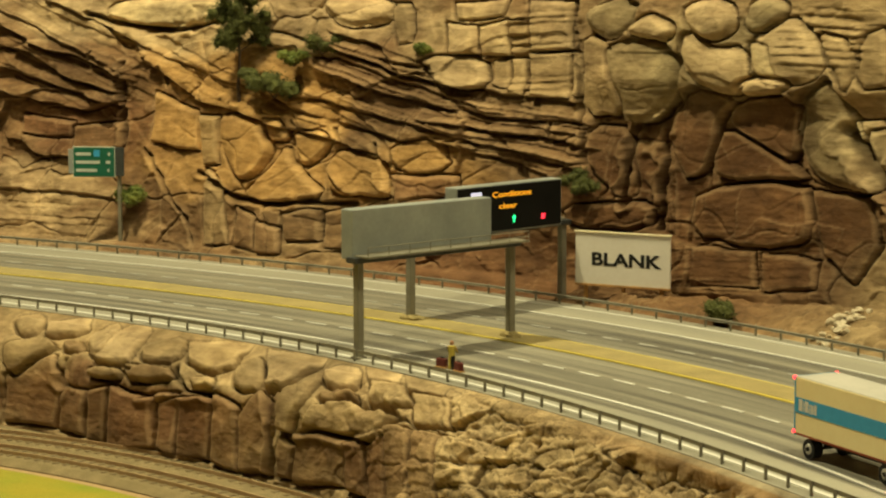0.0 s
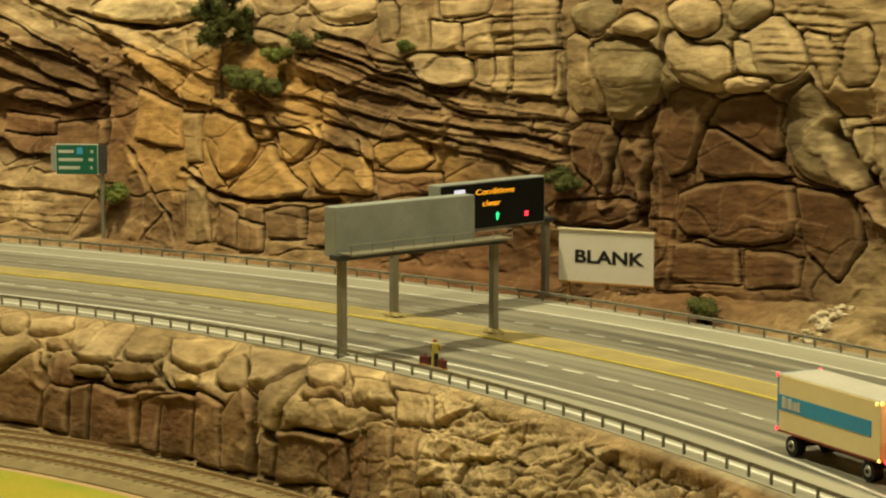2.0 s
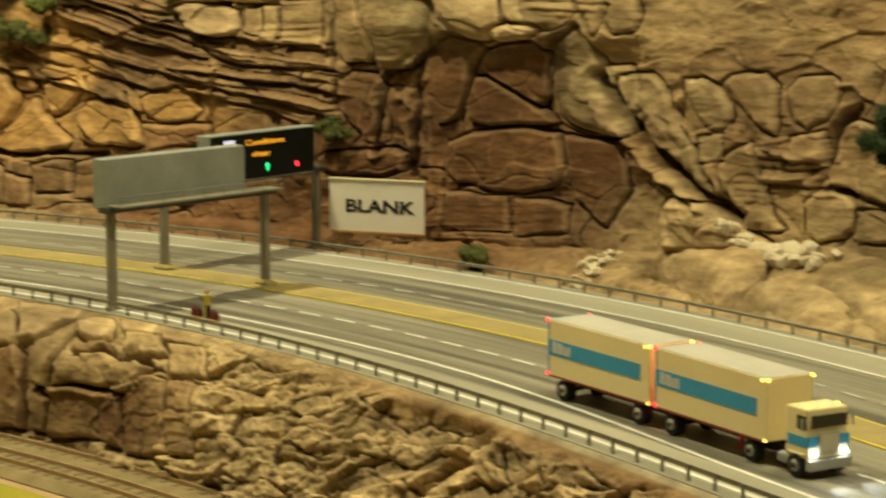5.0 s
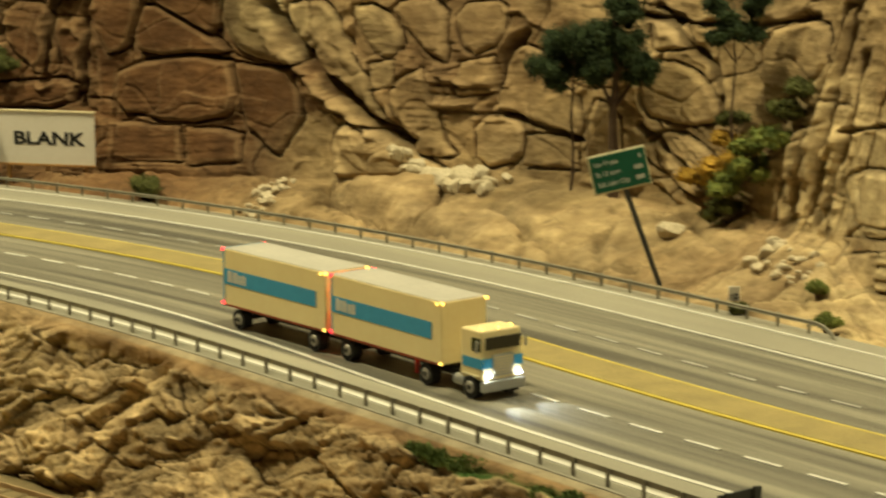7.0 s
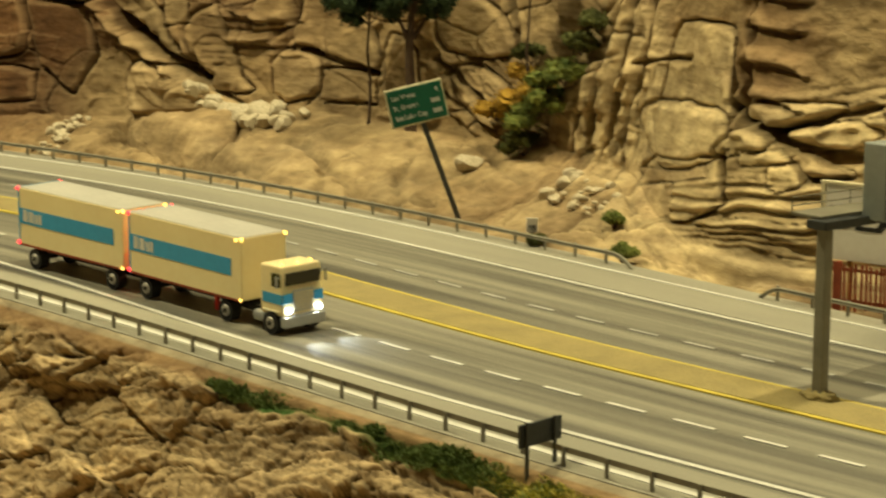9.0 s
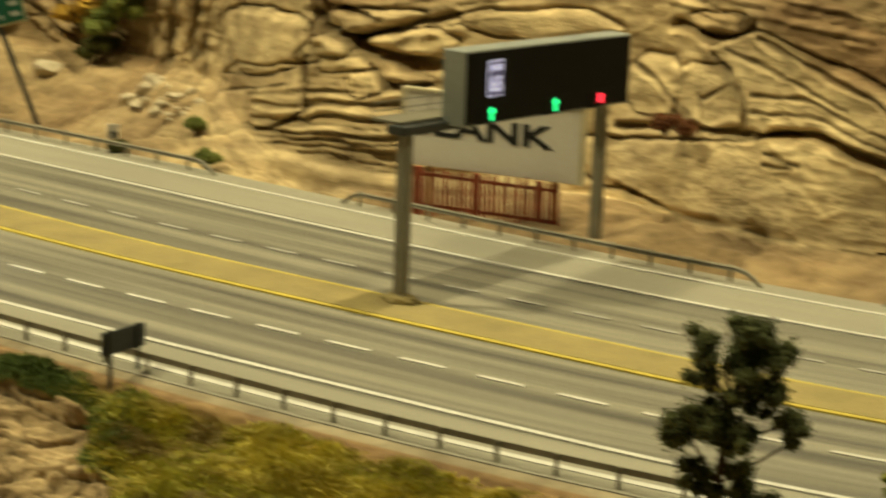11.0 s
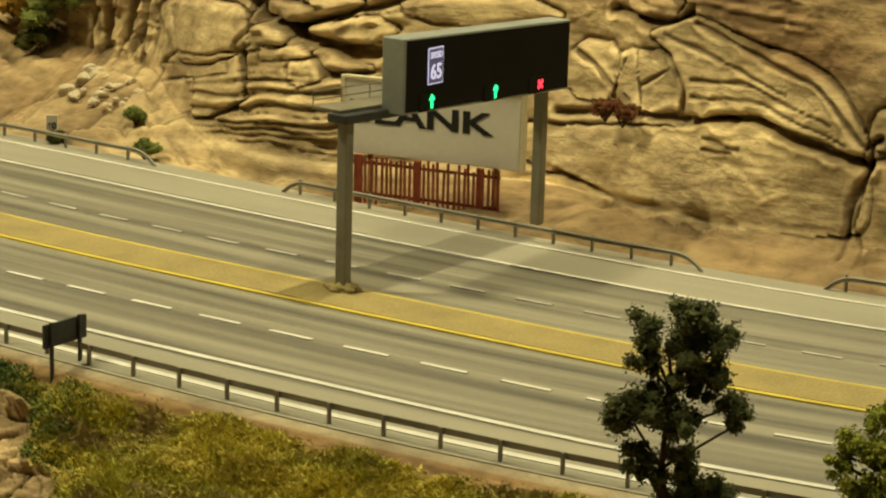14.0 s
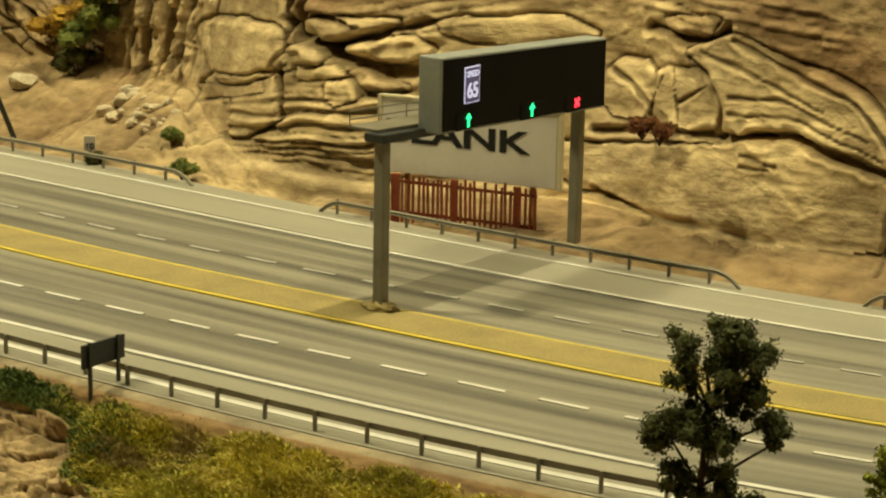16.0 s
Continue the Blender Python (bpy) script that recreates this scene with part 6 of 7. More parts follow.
def wheel(parent, x, y, r=0.0058, wid=0.0062):
    side = 1 if y > 0 else -1
    w = part("wheel", rod((x, y - wid / 2, r), (x, y + wid / 2, r), r, sides=24), TYRE, parent)
    part("hub", rod((x, y + side * (wid / 2 - 0.0004), r), (x, y + side * (wid / 2 + 0.0004), r), r * 0.62, r * 0.5, 18), HUB, w)
    part("hub_cap", rod((x, y + side * (wid / 2 + 0.0003), r), (x, y + side * (wid / 2 + 0.0012), r), r * 0.25, r * 0.2, 12), CHASSIS, w)


def lamp(parent, x, y, z, mat, r=0.0011, name="marker_lamp"):
    bm = bmesh.new()
    bmesh.ops.create_icosphere(bm, subdivisions=2, radius=r, matrix=Matrix.Translation((x, y, z)))
    part(name, bm, mat, parent, smooth=True)


def trailer(truck, m, plain_front):
    """A short box trailer 10 cm long; x runs ahead from its rear, the near side is -y."""
    hw, z0, z1, ln = 0.0148, 0.0128, 0.0458, 0.0985
    body = part("trailer_body", box(0, ln, -hw, hw, z0, z1, 0.0005), TRAILER_PAINT, truck, "cream box trailer body", m)
    part("roof", box(0.0006, ln - 0.0006, -hw + 0.0005, hw - 0.0005, z1 - 0.0003, z1 + 0.0005, 0.0002), ROOF_PAINT, body, "grey trailer roof")
    for k in (-1, 1):
        y = k * (hw + 0.0001)
        stripe = part("side_stripe", box(0.0010, ln - 0.0085, y - 0.0002, y + 0.0002, z0 + 0.0125, z0 + 0.0215), BLUE_STRIPE, body, "blue stripe with pale mark")
        part("side_skirt", box(0.001, ln - 0.002, y - 0.0003, y + 0.0003, z0 - 0.0004, z0 + 0.0007), RED_WOOD, body, "rusty lower edge")
        for i, (a, b, hgt) in enumerate(((0.0045, 0.0080, 0.0068), (0.0087, 0.0098, 0.0060), (0.0106, 0.0140, 0.0064), (0.0148, 0.0158, 0.0052), (0.0166, 0.0190, 0.0052), (0.0198, 0.0222, 0.0058))):
            part("pale_mark", box(a if k < 0 else ln - 0.01 - b, b if k < 0 else ln - 0.01 - a, y - 0.0004, y + 0.0004, z0 + 0.0140, z0 + 0.0140 + hgt), WHITE_PAINT, body)
    part("rear_frame", box(-0.0006, 0.0008, -hw - 0.0002, hw + 0.0002, z0 - 0.001, z1 + 0.0004, 0.0002), BLUE_STRIPE, body, "blue rear frame")
    for k in (-1, 1):
        part("rear_door", box(-0.0010, -0.0005, min(k * 0.0004, k * 0.0138), max(k * 0.0004, k * 0.0138), z0 + 0.0006, z1 - 0.0008), TRAILER_PAINT, body)
        lamp(body, -0.0006, k * (hw - 0.0002), z1 - 0.0004, TAIL, 0.0012, "tail_lamp")
        lamp(body, -0.0006, k * (hw - 0.0002), z0 + 0.0012, TAIL, 0.0013, "tail_lamp")
        lamp(body, ln, k * (hw - 0.0004), z1 - 0.0006, MARKER, 0.0010)
        lamp(body, ln - 0.004, k * hw, z1 - 0.0012, MARKER, 0.0009)
        lamp(body, ln - 0.001, k * hw, z0 + 0.0006, MARKER, 0.0009)
    chassis = part("chassis", box(0.004, ln - 0.006, -0.0055, 0.0055, 0.0076, z0 - 0.0003, 0.0004), CHASSIS, truck, "", m)
    part("axle", rod((0.0135, -0.012, 0.0058), (0.0135, 0.012, 0.0058), 0.0012), CHASSIS, chassis)
    for k in (-1, 1):
        wheel(chassis, 0.0135, k * 0.0112)
    return body, chassis, ln


def lorry(s_rear):
    truck = thing("lorry", road_pose(s_rear + 0.12, LANE, 0.0004), "cream and blue lorry pulling two box trailers, lamps lit", "lorry")
    inv_m = truck.matrix_basis.inverted()
    m2 = inv_m @ road_pose(s_rear + 0.05, LANE, 0.0004) @ Matrix.Translation((-0.05, 0, 0))
    m1 = inv_m @ road_pose(s_rear + 0.157, LANE, 0.0004) @ Matrix.Translation((-0.05, 0, 0))
    mc = inv_m @ road_pose(s_rear + 0.221, LANE, 0.0004)
    _, ch, ln = trailer(truck, m2, True)
    part("dolly", box(ln - 0.020, ln + 0.010, -0.0045, 0.0045, 0.0066, 0.0108, 0.0004), CHASSIS, ch)
    for k in (-1, 1):
        wheel(ch, ln - 0.0115, k * 0.0112)
    _, ch, ln = trailer(truck, m1, False)
    RED_PAINT = material("red_landing_gear", (0.70, 0.03, 0.02), 0.5)
    for k in (-1, 1):
        part("landing_leg", box(ln - 0.0295, ln - 0.0272, k * 0.009 - 0.001, k * 0.009 + 0.001, 0.0028, 0.0126, 0.0002), RED_PAINT, ch, "red landing leg")
        wheel(ch, ln - 0.0145, k * 0.0112)
    # cab: x from the back wall
    cab = part("cab", cab_shell(), TRAILER_PAINT, truck, "cream cab-over tractor", mc)
    part("cab_frame", box(-0.030, 0.016, -0.0050, 0.0050, 0.0062, 0.0096, 0.0004), CHASSIS, cab)
    part("windscreen", box(0.0172, 0.0178, -0.0112, 0.0112, 0.0258, 0.0322, 0.0002), GLASS, cab)
    part("grille", box(0.0174, 0.0182, -0.0066, 0.0066, 0.0120, 0.0232, 0.0002), CHROME, cab, "pale ribbed grille")
    for i in range(7):
        part("grille_bar", box(0.0182, 0.0185, -0.0060, 0.0060, 0.0130 + i * 0.0014, 0.0136 + i * 0.0014), CREAM, cab)
    part("bumper", box(0.0160, 0.0196, -0.0136, 0.0136, 0.0042, 0.0098, 0.0008), CHROME, cab, "grey steel bumper")
    for k in (-1, 1):
        part("front_stripe", box(0.0174, 0.0179, min(k * 0.0070, k * 0.0128), max(k * 0.0070, k * 0.0128), 0.0165, 0.0215), BLUE_STRIPE, cab)
        part("side_stripe", box(0.0010, 0.0172, k * 0.0131 - 0.0002, k * 0.0131 + 0.0002, 0.0160, 0.0212), BLUE_STRIPE, cab)
        part("side_window", box(0.0085, 0.0158, k * 0.0131 - 0.0002, k * 0.0131 + 0.0002, 0.0248, 0.0318, 0.0001), GLASS, cab)
        part("mirror", box(0.0158, 0.0166, k * 0.0160 - 0.0006, k * 0.0160 + 0.0006, 0.0250, 0.0315, 0.0002), CHROME, cab)
        part("mirror_arm", rod((0.0155, k * 0.0128, 0.0300), (0.0162, k * 0.0160, 0.0300), 0.0003, sides=6), CHROME, cab)
        part("fuel_tank", rod((-0.0075, k * 0.0098, 0.0070), (0.0020, k * 0.0098, 0.0070), 0.0030, sides=16), CHROME, cab, "round metal fuel tank")
        lamp(cab, 0.0186, k * 0.0098, 0.0128, HEADLIGHT, 0.0013, "headlamp")
        lamp(cab, 0.0120, k * 0.0095, 0.0362, MARKER, 0.0008)
        wheel(cab, 0.0085, k * 0.0112)
        part("mudguard", box(0.0020, 0.0150, k * 0.0112 - 0.0032, k * 0.0112 + 0.0032, 0.0117, 0.0126, 0.0003), CREAM, cab)
    lamp(cab, 0.0135, 0.0, 0.0362, MARKER, 0.0008)


def cab_shell():
    bm = box(-0.0010, 0.0175, -0.0130, 0.0130, 0.0098, 0.0355, 0.0010)
    for v in bm.verts:
        if v.co.x > 0.010 and v.co.z > 0.024:
            v.co.x -= (v.co.z - 0.024) * 0.16
    return bm


lorry(1.080)


def lorry_beam(name, kind, s, off, z, watts, colour, target=None):
    """The light that a lit lamp of the lorry throws."""
    data = bpy.data.lights.new(name, kind)
    data.energy, data.color, data.shadow_soft_size = watts, colour, 0.0015
    ob = new(name, data)
    x, y = at_road(s, off)
    ob.location = (float(x), float(y), z)
    if target:
        data.spot_size, data.spot_blend = radians(46), 0.7
        tx, ty = at_road(*target)
        ob.matrix_world = look((float(x), float(y), z), (float(tx), float(ty), 0.0))


for k in (-0.0098, 0.0098):
    lorry_beam("headlamp_beam", "SPOT", 1.080 + 0.2425, LANE + k, 0.0128, 0.10, (0.80, 0.93, 1.0), (1.080 + 0.280, LANE + k))
for z in (0.016, 0.040):
    lorry_beam("tail_lamp_glow", "POINT", 1.080 + 0.1035, LANE, z, 0.0022, (1.0, 0.12, 0.08))


# ---- plants ----
def leaves(bm, centre, radius, count, size, rng, flat=1.0):
    """A clump of many small bent leaves, thicker towards its skin, with gaps."""
    for _ in range(count):
        d = Vector((rng.gauss(0, 1), rng.gauss(0, 1), rng.gauss(0, 1)))
        d.normalize()
        d *= radius * rng.random() ** 0.45 * (1 + 0.35 * noise.noise(d * 2.5 + centre * 60))
        p = centre + Vector((d.x, d.y, d.z * flat))
        a = Vector((rng.gauss(0, 1), rng.gauss(0, 1), rng.gauss(0, 1))).normalized()
        b = a.orthogonal().normalized()
        k = size * rng.uniform(0.5, 1.2)
        n = a.cross(b)
        v = [bm.verts.new(p + q) for q in (-a * k, b * k * 0.6 + n * k * 0.3, a * k, -b * k * 0.6 + n * k * 0.3)]
        bm.faces.new((v[0], v[1], v[2]))
        bm.faces.new((v[0], v[2], v[3]))


def core(bm, centre, radius, seed, flat=1.0):
    """The thick inner foam of a clump, lumpy all over."""
    made = bmesh.ops.create_icosphere(bm, subdivisions=2, radius=1.0)["verts"]
    for v in made:
        k = radius * (1 + 0.55 * noise.noise(v.co * 2.2 + centre * 80 + Vector((seed, 0, 0))) + 0.25 * noise.noise(v.co * 6 + centre * 50))
        v.co = centre + Vector((v.co.x * k, v.co.y * k, v.co.z * k * flat))


def tree(name, place, lobes, trunk_r, mat, label, size, count, seed, trunk_top=None, turn=None):
    """place: foot of the trunk; lobes: (across, towards, up, radius) from it, across as seen from the standpoint."""
    rng = random.Random(seed)
    x, y, z = place
    t = thing(name, Matrix.Translation(place) @ pose(0, 0, 0, 0, 0, -math.degrees(math.atan2(x, y))), label, "tree")
    top = trunk_top or max(l[2] for l in lobes)
    bm = bmesh.new()
    pts = [Vector((0.0012 * math.sin(i * 1.9 + seed), 0, -0.006 + (top + 0.006) * i / 6)) for i in range(7)]
    for i in range(6):
        rod(pts[i], pts[i + 1] + Vector((0, 0, 0.0004)), trunk_r * (1 - 0.11 * i), trunk_r * (1 - 0.11 * (i + 1)), 8, bm)
    part("trunk", bm, BARK, t)
    for dx, dy, dz, r in lobes:
        k = min(5, max(1, int(6 * (dz - 0.4 * r) / (top + 1e-6))))
        part("limb", rod(pts[k], Vector((dx, dy, dz)), trunk_r * 0.42, trunk_r * 0.2, 6), BARK, t)
    bm = bmesh.new()
    for dx, dy, dz, r in lobes:
        for _ in range(10):
            d = Vector((rng.gauss(0, 1), rng.gauss(0, 1), rng.gauss(0, 0.8))).normalized() * r * rng.uniform(0.35, 0.95)
            c, q = Vector((dx, dy, dz)) + d, r * rng.uniform(0.38, 0.60)
            leaves(bm, c, q * 1.15, int(1.6 * count * (q / 0.015) ** 2), size * 0.7, rng)
            core(bm, c, q * 0.62, seed)
    part("crown", bm, mat, t)
    return t


def shrub(place, r, mat, label, seed, flat=0.75, count=420, size=0.0016, name="shrub"):
    rng = random.Random(seed)
    t = thing(name, Matrix.Translation(place), label, "shrub", "shrubs on the rock")
    bm = bmesh.new()
    for i in range(5):
        a = i * 1.26 + seed
        rod((0, 0, -0.004), (0.6 * r * math.cos(a), 0.6 * r * math.sin(a), 0.6 * r * flat), 0.0005, 0.0002, 5, bm)
    part("stem", bm, BARK, t)
    bm = bmesh.new()
    for i in range(6):
        c = Vector((rng.uniform(-0.7, 0.7) * r, rng.uniform(-0.4, 0.4) * r, rng.uniform(0.15, 0.75) * r * flat))
        leaves(bm, c, r * rng.uniform(0.4, 0.62), count // 2, size * 0.8, rng, flat)
        core(bm, c, r * 0.36, seed, flat)
    part("foliage", bm, mat, t)


def on_face_place(s, h, lift=0.0):
    """A place on the far rock at height h."""
    b, zb = foot(np.array([s]))
    off = b[0] + LEAN * (h - zb[0]) if h > zb[0] else 0.1765 + (b[0] - 0.1765) * max(h, 0) / zb[0]
    x, y = at_road(s, off - lift)
    return Vector((float(x), float(y), h))


for s, h, r, mat, lab in ((0.695, 0.003, 0.020, BUSH, "low dark green shrub beside the far guard rail"), (0.030, 0.045, 0.020, MOSS, "green tuft growing in a rock cleft"), (0.185, 0.155, 0.026, BUSH, "dark green shrub on a rock ledge"),
                          (0.165, 0.163, 0.020, BUSH, "dark green shrub on a rock ledge"), (0.228, 0.196, 0.020, BUSH, "dark green shrub under a boulder"), (0.200, 0.185, 0.016, MOSS, "olive moss tuft on the rock"), (0.333, 0.198, 0.010, MOSS, "small green tuft between boulders"),
                          (0.500, 0.092, 0.016, BUSH, "dark shrub growing from a rock joint"), (0.515, 0.086, 0.013, BUSH, "dark shrub growing from a rock joint"), (0.608, 0.212, 0.010, AUTUMN, "dry orange tuft on a boulder"), (0.622, 0.214, 0.008, AUTUMN, "dry orange tuft on a boulder"),
                          (1.269, 0.013, 0.0085, MOSS, "small olive shrub on the dirt slope"), (1.306, 0.003, 0.0095, MOSS, "small olive shrub behind the guard rail end"), (1.243, 0.001, 0.007, BUSH, "small olive shrub behind the guard rail"),
                          (1.580, 0.052, 0.010, RUST_BUSH, "dry rust-coloured shrub in a rock crack"), (1.594, 0.051, 0.009, RUST_BUSH, "dry rust-coloured shrub in a rock crack"), (1.125, 0.030, 0.017, BUSH, "dark olive shrub at the foot of the rock"),
                          (1.112, 0.058, 0.017, AUTUMN, "bright yellow shrub in a rock gully"), (1.112, 0.078, 0.013, AUTUMN, "bright yellow shrub in a rock gully"), (1.140, 0.060, 0.017, MOSS, "green shrub in a rock gully"), (1.128, 0.048, 0.018, MOSS, "green shrub in a rock gully"), (1.138, 0.074, 0.016, MOSS, "green shrub in a rock gully"), (1.100, 0.050, 0.018, AUTUMN, "bright yellow shrub in a rock gully"), (1.126, 0.066, 0.015, AUTUMN, "bright yellow shrub in a rock gully"), (1.152, 0.080, 0.017, MOSS, "green shrub in a rock gully"),
                          (1.160, 0.100, 0.016, BUSH, "green shrub high in a rock gully"), (1.170, 0.116, 0.014, BUSH, "green shrub high in a rock gully"), (1.118, 0.090, 0.012, BUSH, "green shrub in a rock gully")):
    shrub(on_face_place(s, h, 0.006 if h < 0.035 else 0.013), r, mat, lab, int(s * 1000))

tree("pine_tree", on_face_place(0.138, 0.150, 0.006), [(-0.004, 0, 0.060, 0.016), (0.010, 0, 0.072, 0.018), (-0.012, 0, 0.082, 0.015), (0.006, 0, 0.092, 0.014), (-0.016, -0.004, 0.055, 0.010), (0.020, 0, 0.058, 0.011)], 0.0018, BUSH, "thin-trunked dark green tree on a high rock ledge", 0.0017, 420, 3)
tree("pine_tree", on_face_place(0.996, 0.034, 0.014), [(-0.020, 0, 0.086, 0.013), (0.002, 0, 0.090, 0.016), (0.016, -0.004, 0.087, 0.013), (-0.008, 0, 0.078, 0.011), (0.006, 0.002, 0.106, 0.018), (0.022, 0, 0.100, 0.014), (-0.014, 0, 0.100, 0.013)], 0.0013, PINE_LEAF, "dark pine tree with flat clumped crown before the rock", 0.0016, 620, 5)
tree("pine_tree", on_face_place(1.030, 0.034, 0.012), [(-0.012, 0, 0.086, 0.012), (0.018, 0, 0.087, 0.013), (-0.006, 0, 0.094, 0.014), (0.010, 0, 0.102, 0.016), (-0.012, 0, 0.112, 0.014), (0.018, 0, 0.088, 0.011), (0.004, 0, 0.124, 0.016)], 0.0042, PINE_LEAF, "dark pine tree with a thick trunk before the rock", 0.0016, 620, 6)
tree("pine_tree", on_face_place(1.122, 0.060, 0.010), [(-0.012, 0, 0.092, 0.010), (0.012, 0, 0.091, 0.010), (0.000, 0, 0.099, 0.012), (-0.012, 0, 0.110, 0.010), (0.014, 0, 0.112, 0.011)], 0.0011, PINE_LEAF, "slender dark pine tree in the rock gully", 0.0016, 620, 7)
xt, yt = at_road(1.8235, -0.166)
tree("broadleaf_tree", (float(xt), float(yt), -0.012), [(0.006, 0, 0.088, 0.0085), (-0.009, 0, 0.083, 0.0071), (0.017, 0, 0.080, 0.0080), (0.006, 0, 0.074, 0.0099), (-0.008, 0, 0.072, 0.0060), (0.012, 0.002, 0.066, 0.0085), (0.022, 0, 0.058, 0.0065), (0.024, 0, 0.052, 0.0051), (-0.013, 0, 0.053, 0.0097), (-0.004, -0.003, 0.058, 0.0080), (0.003, -0.004, 0.052, 0.0094), (-0.010, 0, 0.039, 0.0060), (0.007, 0, 0.041, 0.0080), (-0.004, 0, 0.033, 0.0057), (0.013, 0, 0.030, 0.0080), (0.020, 0.003, 0.026, 0.0068), (0.006, 0, 0.022, 0.0071)], 0.0017, LEAF, "dark green broadleaf tree on the grass beside the guard rail", 0.00105, 1100, 11, 0.075)
xt, yt = at_road(1.905, -0.166)
tree("conifer_tree", (float(xt), float(yt), -0.012), [(0.000, 0, 0.090, 0.0032), (0.000, 0, 0.084, 0.0048), (-0.004, 0, 0.076, 0.0062), (0.006, 0, 0.074, 0.0066), (-0.009, -0.002, 0.066, 0.0062), (0.002, -0.004, 0.065, 0.0082), (0.013, 0, 0.063, 0.0066), (-0.017, -0.003, 0.056, 0.0062), (-0.006, -0.006, 0.054, 0.0086), (0.009, -0.006, 0.052, 0.0092), (0.020, 0, 0.052, 0.0068), (-0.023, -0.003, 0.050, 0.0046), (-0.014, -0.006, 0.040, 0.0080), (0.002, -0.008, 0.038, 0.0100), (0.018, -0.004, 0.038, 0.0090), (-0.016, -0.004, 0.026, 0.0090), (0.004, -0.006, 0.022, 0.0110), (0.022, 0, 0.024, 0.0100)], 0.0022, BRIGHT_LEAF, "bright green conifer with drooping boughs beside the road", 0.00120, 1300, 12, 0.085)


# ---- loose stones ----
def stone(place, r, seed, name="stone", mat=PALE_STONE, lab="pale broken stone lying at the foot of the rock"):
    rng = random.Random(seed)
    bm = bmesh.new()
    bmesh.ops.create_icosphere(bm, subdivisions=2, radius=1.0)
    cuts = [(Vector((rng.gauss(0, 1), rng.gauss(0, 1), rng.gauss(0, 1))).normalized(), rng.uniform(0.45, 0.8)) for _ in range(9)]
    for v in bm.verts:
        for n, d in cuts:
            over = v.co.dot(n) - d
            if over > 0:
                v.co -= n * over
        v.co = Vector((v.co.x * rng.uniform(1.0, 1.04) * 1.25, v.co.y, v.co.z * 0.85)) * r
    tagged(part(name, bm, mat, m=Matrix.Translation(place) @ pose(0, 0, 0, 0, 0, rng.uniform(0, 360))), lab, "stone", "loose stones")


rng = random.Random(9)
for s, h, n, spread, r0, r1 in ((0.850, 0.046, 3, 0.006, 0.0045, 0.0075), (0.868, 0.034, 4, 0.007, 0.0045, 0.007), (0.890, 0.031, 6, 0.010, 0.005, 0.009), (0.912, 0.030, 6, 0.010, 0.005, 0.009), (0.928, 0.030, 5, 0.008, 0.004, 0.007),
                                (0.775, 0.014, 16, 0.010, 0.002, 0.0045), (0.790, 0.006, 16, 0.010, 0.0015, 0.0035), (1.108, 0.022, 1, 0.0, 0.0085, 0.009), (1.190, 0.022, 6, 0.012, 0.004, 0.007), (1.215, 0.020, 12, 0.012, 0.0015, 0.005), (1.235, 0.018, 10, 0.010, 0.001, 0.003)):
    for i in range(n):
        p = on_face_place(s + rng.uniform(-spread, spread), max(0.002, h + rng.uniform(-0.4, 0.4) * spread), 0.007)
        stone(p, (1.35 if 0.84 < s < 0.94 else 1.1) * rng.uniform(r0, r1), int(s * 977) + i)


# ---- railway ----
def track_xy(x, off):
    """Track centre line as a gentle curve; off: towards the standpoint."""
    xx = min(x, 0.02)
    y = 1.745 - 0.49 * (xx + 0.338) - 1.30 * (xx + 0.338) ** 2 - (0.49 + 2.6 * 0.358) * (x - xx)
    k = -0.49 - 2.6 * (xx + 0.338)
    n = math.hypot(1, k)
    return 1.036 * (x + k / n * off), 1.036 * (y - off / n)


def strip(name, offs, zs, x0, x1, mat, parent=None, n=90):
    verts, faces = [], []
    for i in range(n + 1):
        x = x0 + (x1 - x0) * i / n
        for o, z in zip(offs, zs):
            verts.append((*track_xy(x, o), z))
    k = len(offs)
    for i in range(n):
        for j in range(k if k > 3 else k - 1):
            faces.append((i * k + j, i * k + (j + 1) % k, (i + 1) * k + (j + 1) % k, (i + 1) * k + j))
    ob = new(name, mesh_from(name, verts, faces, mat))
    ob.parent = parent
    return ob


tagged(strip("ballast", (-0.080, -0.074, 0.060, 0.068, 0.068, -0.026), (LOW - 0.002, LOW + 0.0019, LOW + 0.0019, LOW - 0.002, LOW - 0.004, LOW - 0.004), -0.9, 0.35, BALLAST), "brown gravel track bed", "track bed", kind="structure")
for tr in (0.0, 0.042):
    track = tagged(new("railway_track"), "weathered model railway track on brown ballast", "railway track", "railway tracks")
    for g in (-0.0083, 0.0083):
        o = tr + g
        strip("rail", (o - 0.0006, o + 0.0006, o + 0.0006, o - 0.0006), (LOW + 0.0048, LOW + 0.0048, LOW + 0.0016, LOW + 0.0016), -0.9, 0.35, RAIL_STEEL, track, 140)
    tie = None
    for i in range(150):
        x = -0.88 + i * 0.0082
        (xa, ya), (xb, yb) = track_xy(x, tr - 0.0145), track_xy(x, tr + 0.0145)
        m = pose((xa + xb) / 2, (ya + yb) / 2, LOW + 0.0012, 0, 0, math.degrees(math.atan2(yb - ya, xb - xa)))
        if tie is None:
            tie = part("sleeper", box(-0.0145, 0.0145, -0.0016, 0.0016, 0, 0.0013), TIE_WOOD, track, m=m).data
        else:
            ob = new("sleeper", tie)
            ob.parent, ob.matrix_basis = track, m
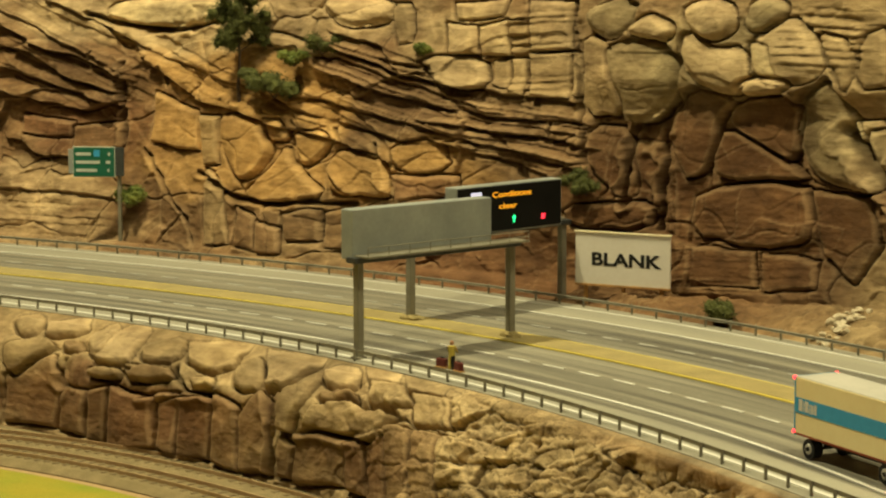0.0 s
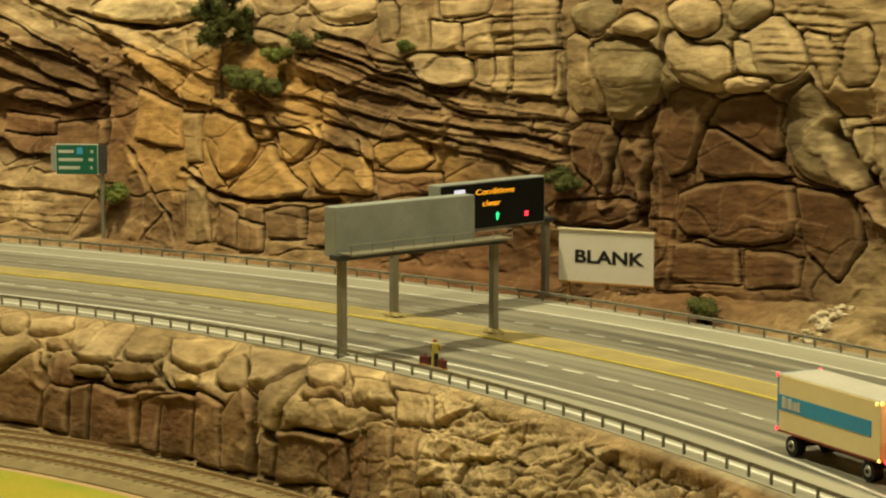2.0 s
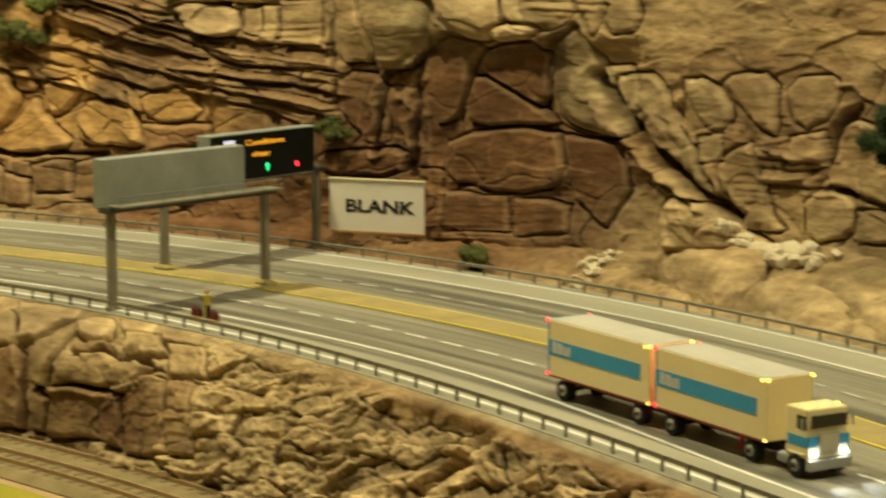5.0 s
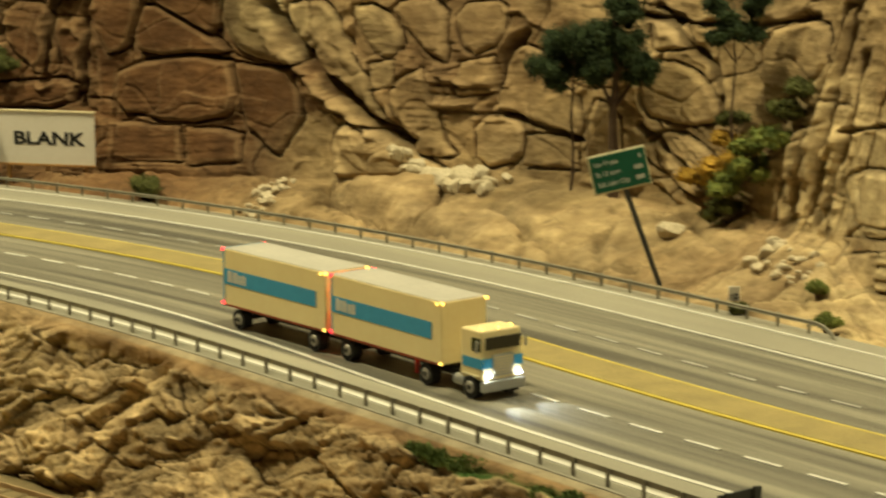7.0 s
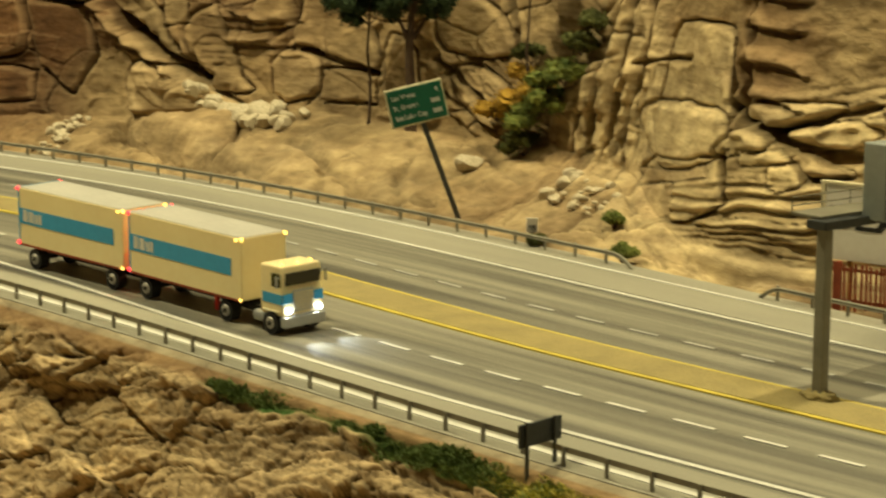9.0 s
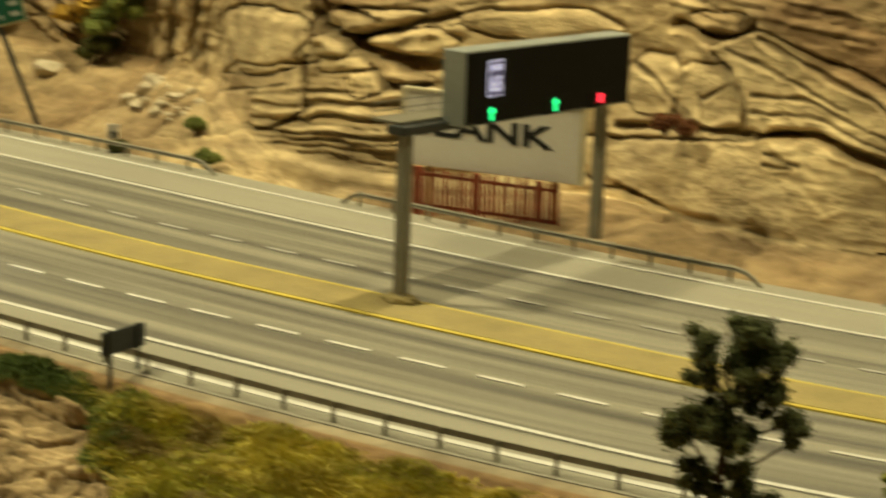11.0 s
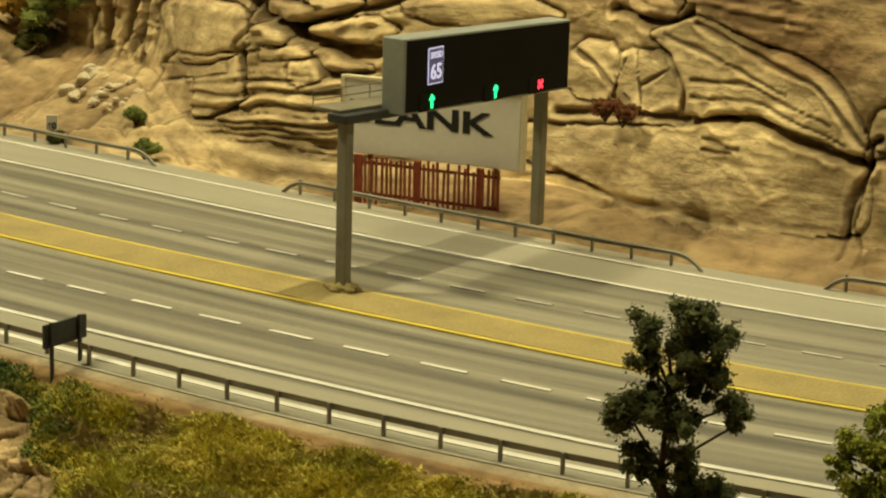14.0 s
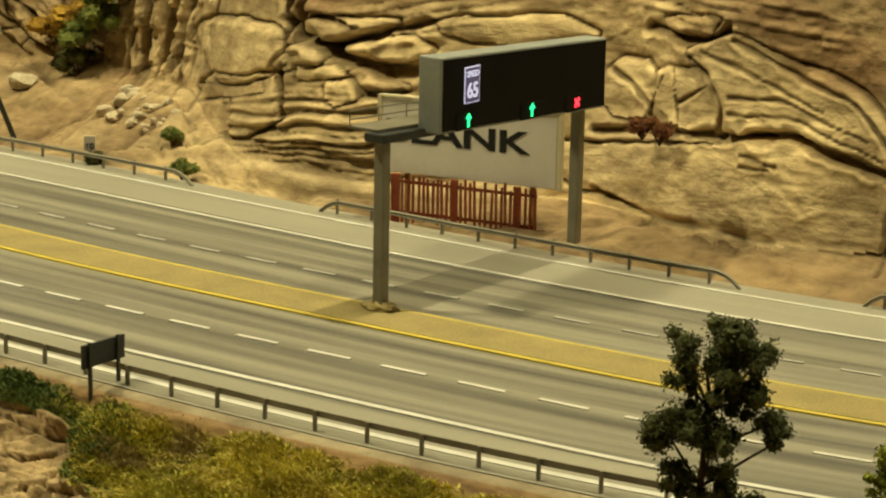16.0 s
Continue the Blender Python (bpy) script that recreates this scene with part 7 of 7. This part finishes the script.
tagged(strip("meadow", (0.080, 0.10, 0.30, 0.30, 0.080), (LOW - 0.001, LOW + 0.001, LOW + 0.001, LOW - 0.012, LOW - 0.012), -0.9, 0.1, MEADOW), "flat yellow-green meadow beside the railway", "meadow", kind="structure")


# ---- grass on the near bank ----
def grass():
    rng = np.random.RandomState(5)
    n = 330000
    s, w = rng.uniform(1.28, 2.1, n), rng.uniform(0.006, 0.095, n)
    keep = rng.rand(n) < grass_share(s, w)
    s, w = s[keep], w[keep]
    grid = np.arange(1.2, 2.2, 0.01)
    wl, offs, zs, angs = bank_line(grid)
    gi, wi = np.clip(((s - 1.2) / 0.01).round().astype(int), 0, len(grid) - 1), np.clip((w / wl[1]).astype(int), 0, len(wl) - 2)
    fr = w / wl[1] - wi
    off, z, ang = (g[wi, gi] * (1 - fr) + g[wi + 1, gi] * fr for g in (offs, zs, angs))
    lump = 0.0030 * fbm(s * 55, w * 55, 4, 69) * smooth01(w, 0.0, 0.012)
    off, z = off - lump * np.sin(ang), z + lump * np.cos(ang)
    x, y = at_road(s, off)
    h = 0.0011 * (0.4 + rng.rand(len(s))) * (0.55 + 0.7 * (fbm(s * 60, w * 90, 3, 72) + 0.6))
    a = rng.uniform(0, 6.283, len(s))
    wd = 0.00075
    P = np.stack([x, y, z], -1)
    out = P + np.stack([rng.normal(0, 0.0011, len(s)), rng.normal(0, 0.0011, len(s)), np.clip(h, 0.0003, None)], -1)
    side = np.stack([np.cos(a) * wd, np.sin(a) * wd, np.zeros(len(s))], -1)
    V = np.concatenate([P - side - (0, 0, 0.0008), P + side - (0, 0, 0.0008), out], 0)
    k = len(s)
    me = bpy.data.meshes.new("grass")
    me.from_pydata(V.tolist(), [], [(i, i + k, i + 2 * k) for i in range(k)])
    me.materials.append(GRASS_M)
    me.materials.append(TURF_GREEN)
    me.materials.append(DRY_GRASS)
    me.materials.append(DEEP_GREEN)
    pick = fbm(s * 34, w * 60, 4, 76) + 0.5 * rng.normal(0, 0.5, k)
    kind = np.where(pick > 0.28, 0, np.where(pick > -0.30, 1, 2))
    mossy = rng.rand(k) < smooth01(1.585 - s + 0.03 * fbm(s * 40, w * 60, 3, 79), 0.0, 0.06)
    me.polygons.foreach_set("material_index", np.where(mossy, 3, kind).astype(np.int32))
    tagged(new("grass", me), "short olive and yellow-green grass on the bank", "grass", kind="stuff")


grass()

# ---- hall behind the standpoint ----
hall = material("dark_hall_paint", (0.10, 0.09, 0.07), 0.9)
tagged(part("wall_south", box(-3.2, 3.8, -1.7, -1.6, -1.0, 2.8), hall), "dark wall of the exhibition hall", "wall", kind="structure")
tagged(part("ceiling", box(-3.2, 3.8, -1.6, 4.2, 2.7, 2.8), hall), "dark ceiling of the exhibition hall", "ceiling", kind="structure")
tagged(part("wall_north", box(-3.2, 3.8, 4.2, 4.3, -1.0, 2.8), hall), "dark wall behind the layout", "wall", kind="structure")
tagged(part("wall_west", box(-3.3, -3.2, -1.7, 4.3, -1.0, 2.8), hall), "dark side wall of the hall", "wall", kind="structure")
tagged(part("wall_east", box(3.8, 3.9, -1.7, 4.3, -1.0, 2.8), hall), "dark side wall of the hall", "wall", kind="structure")
tagged(part("floor", box(-3.2, 3.8, -1.6, 4.2, -1.1, -1.0), hall), "dark floor of the exhibition hall", "floor", kind="structure")
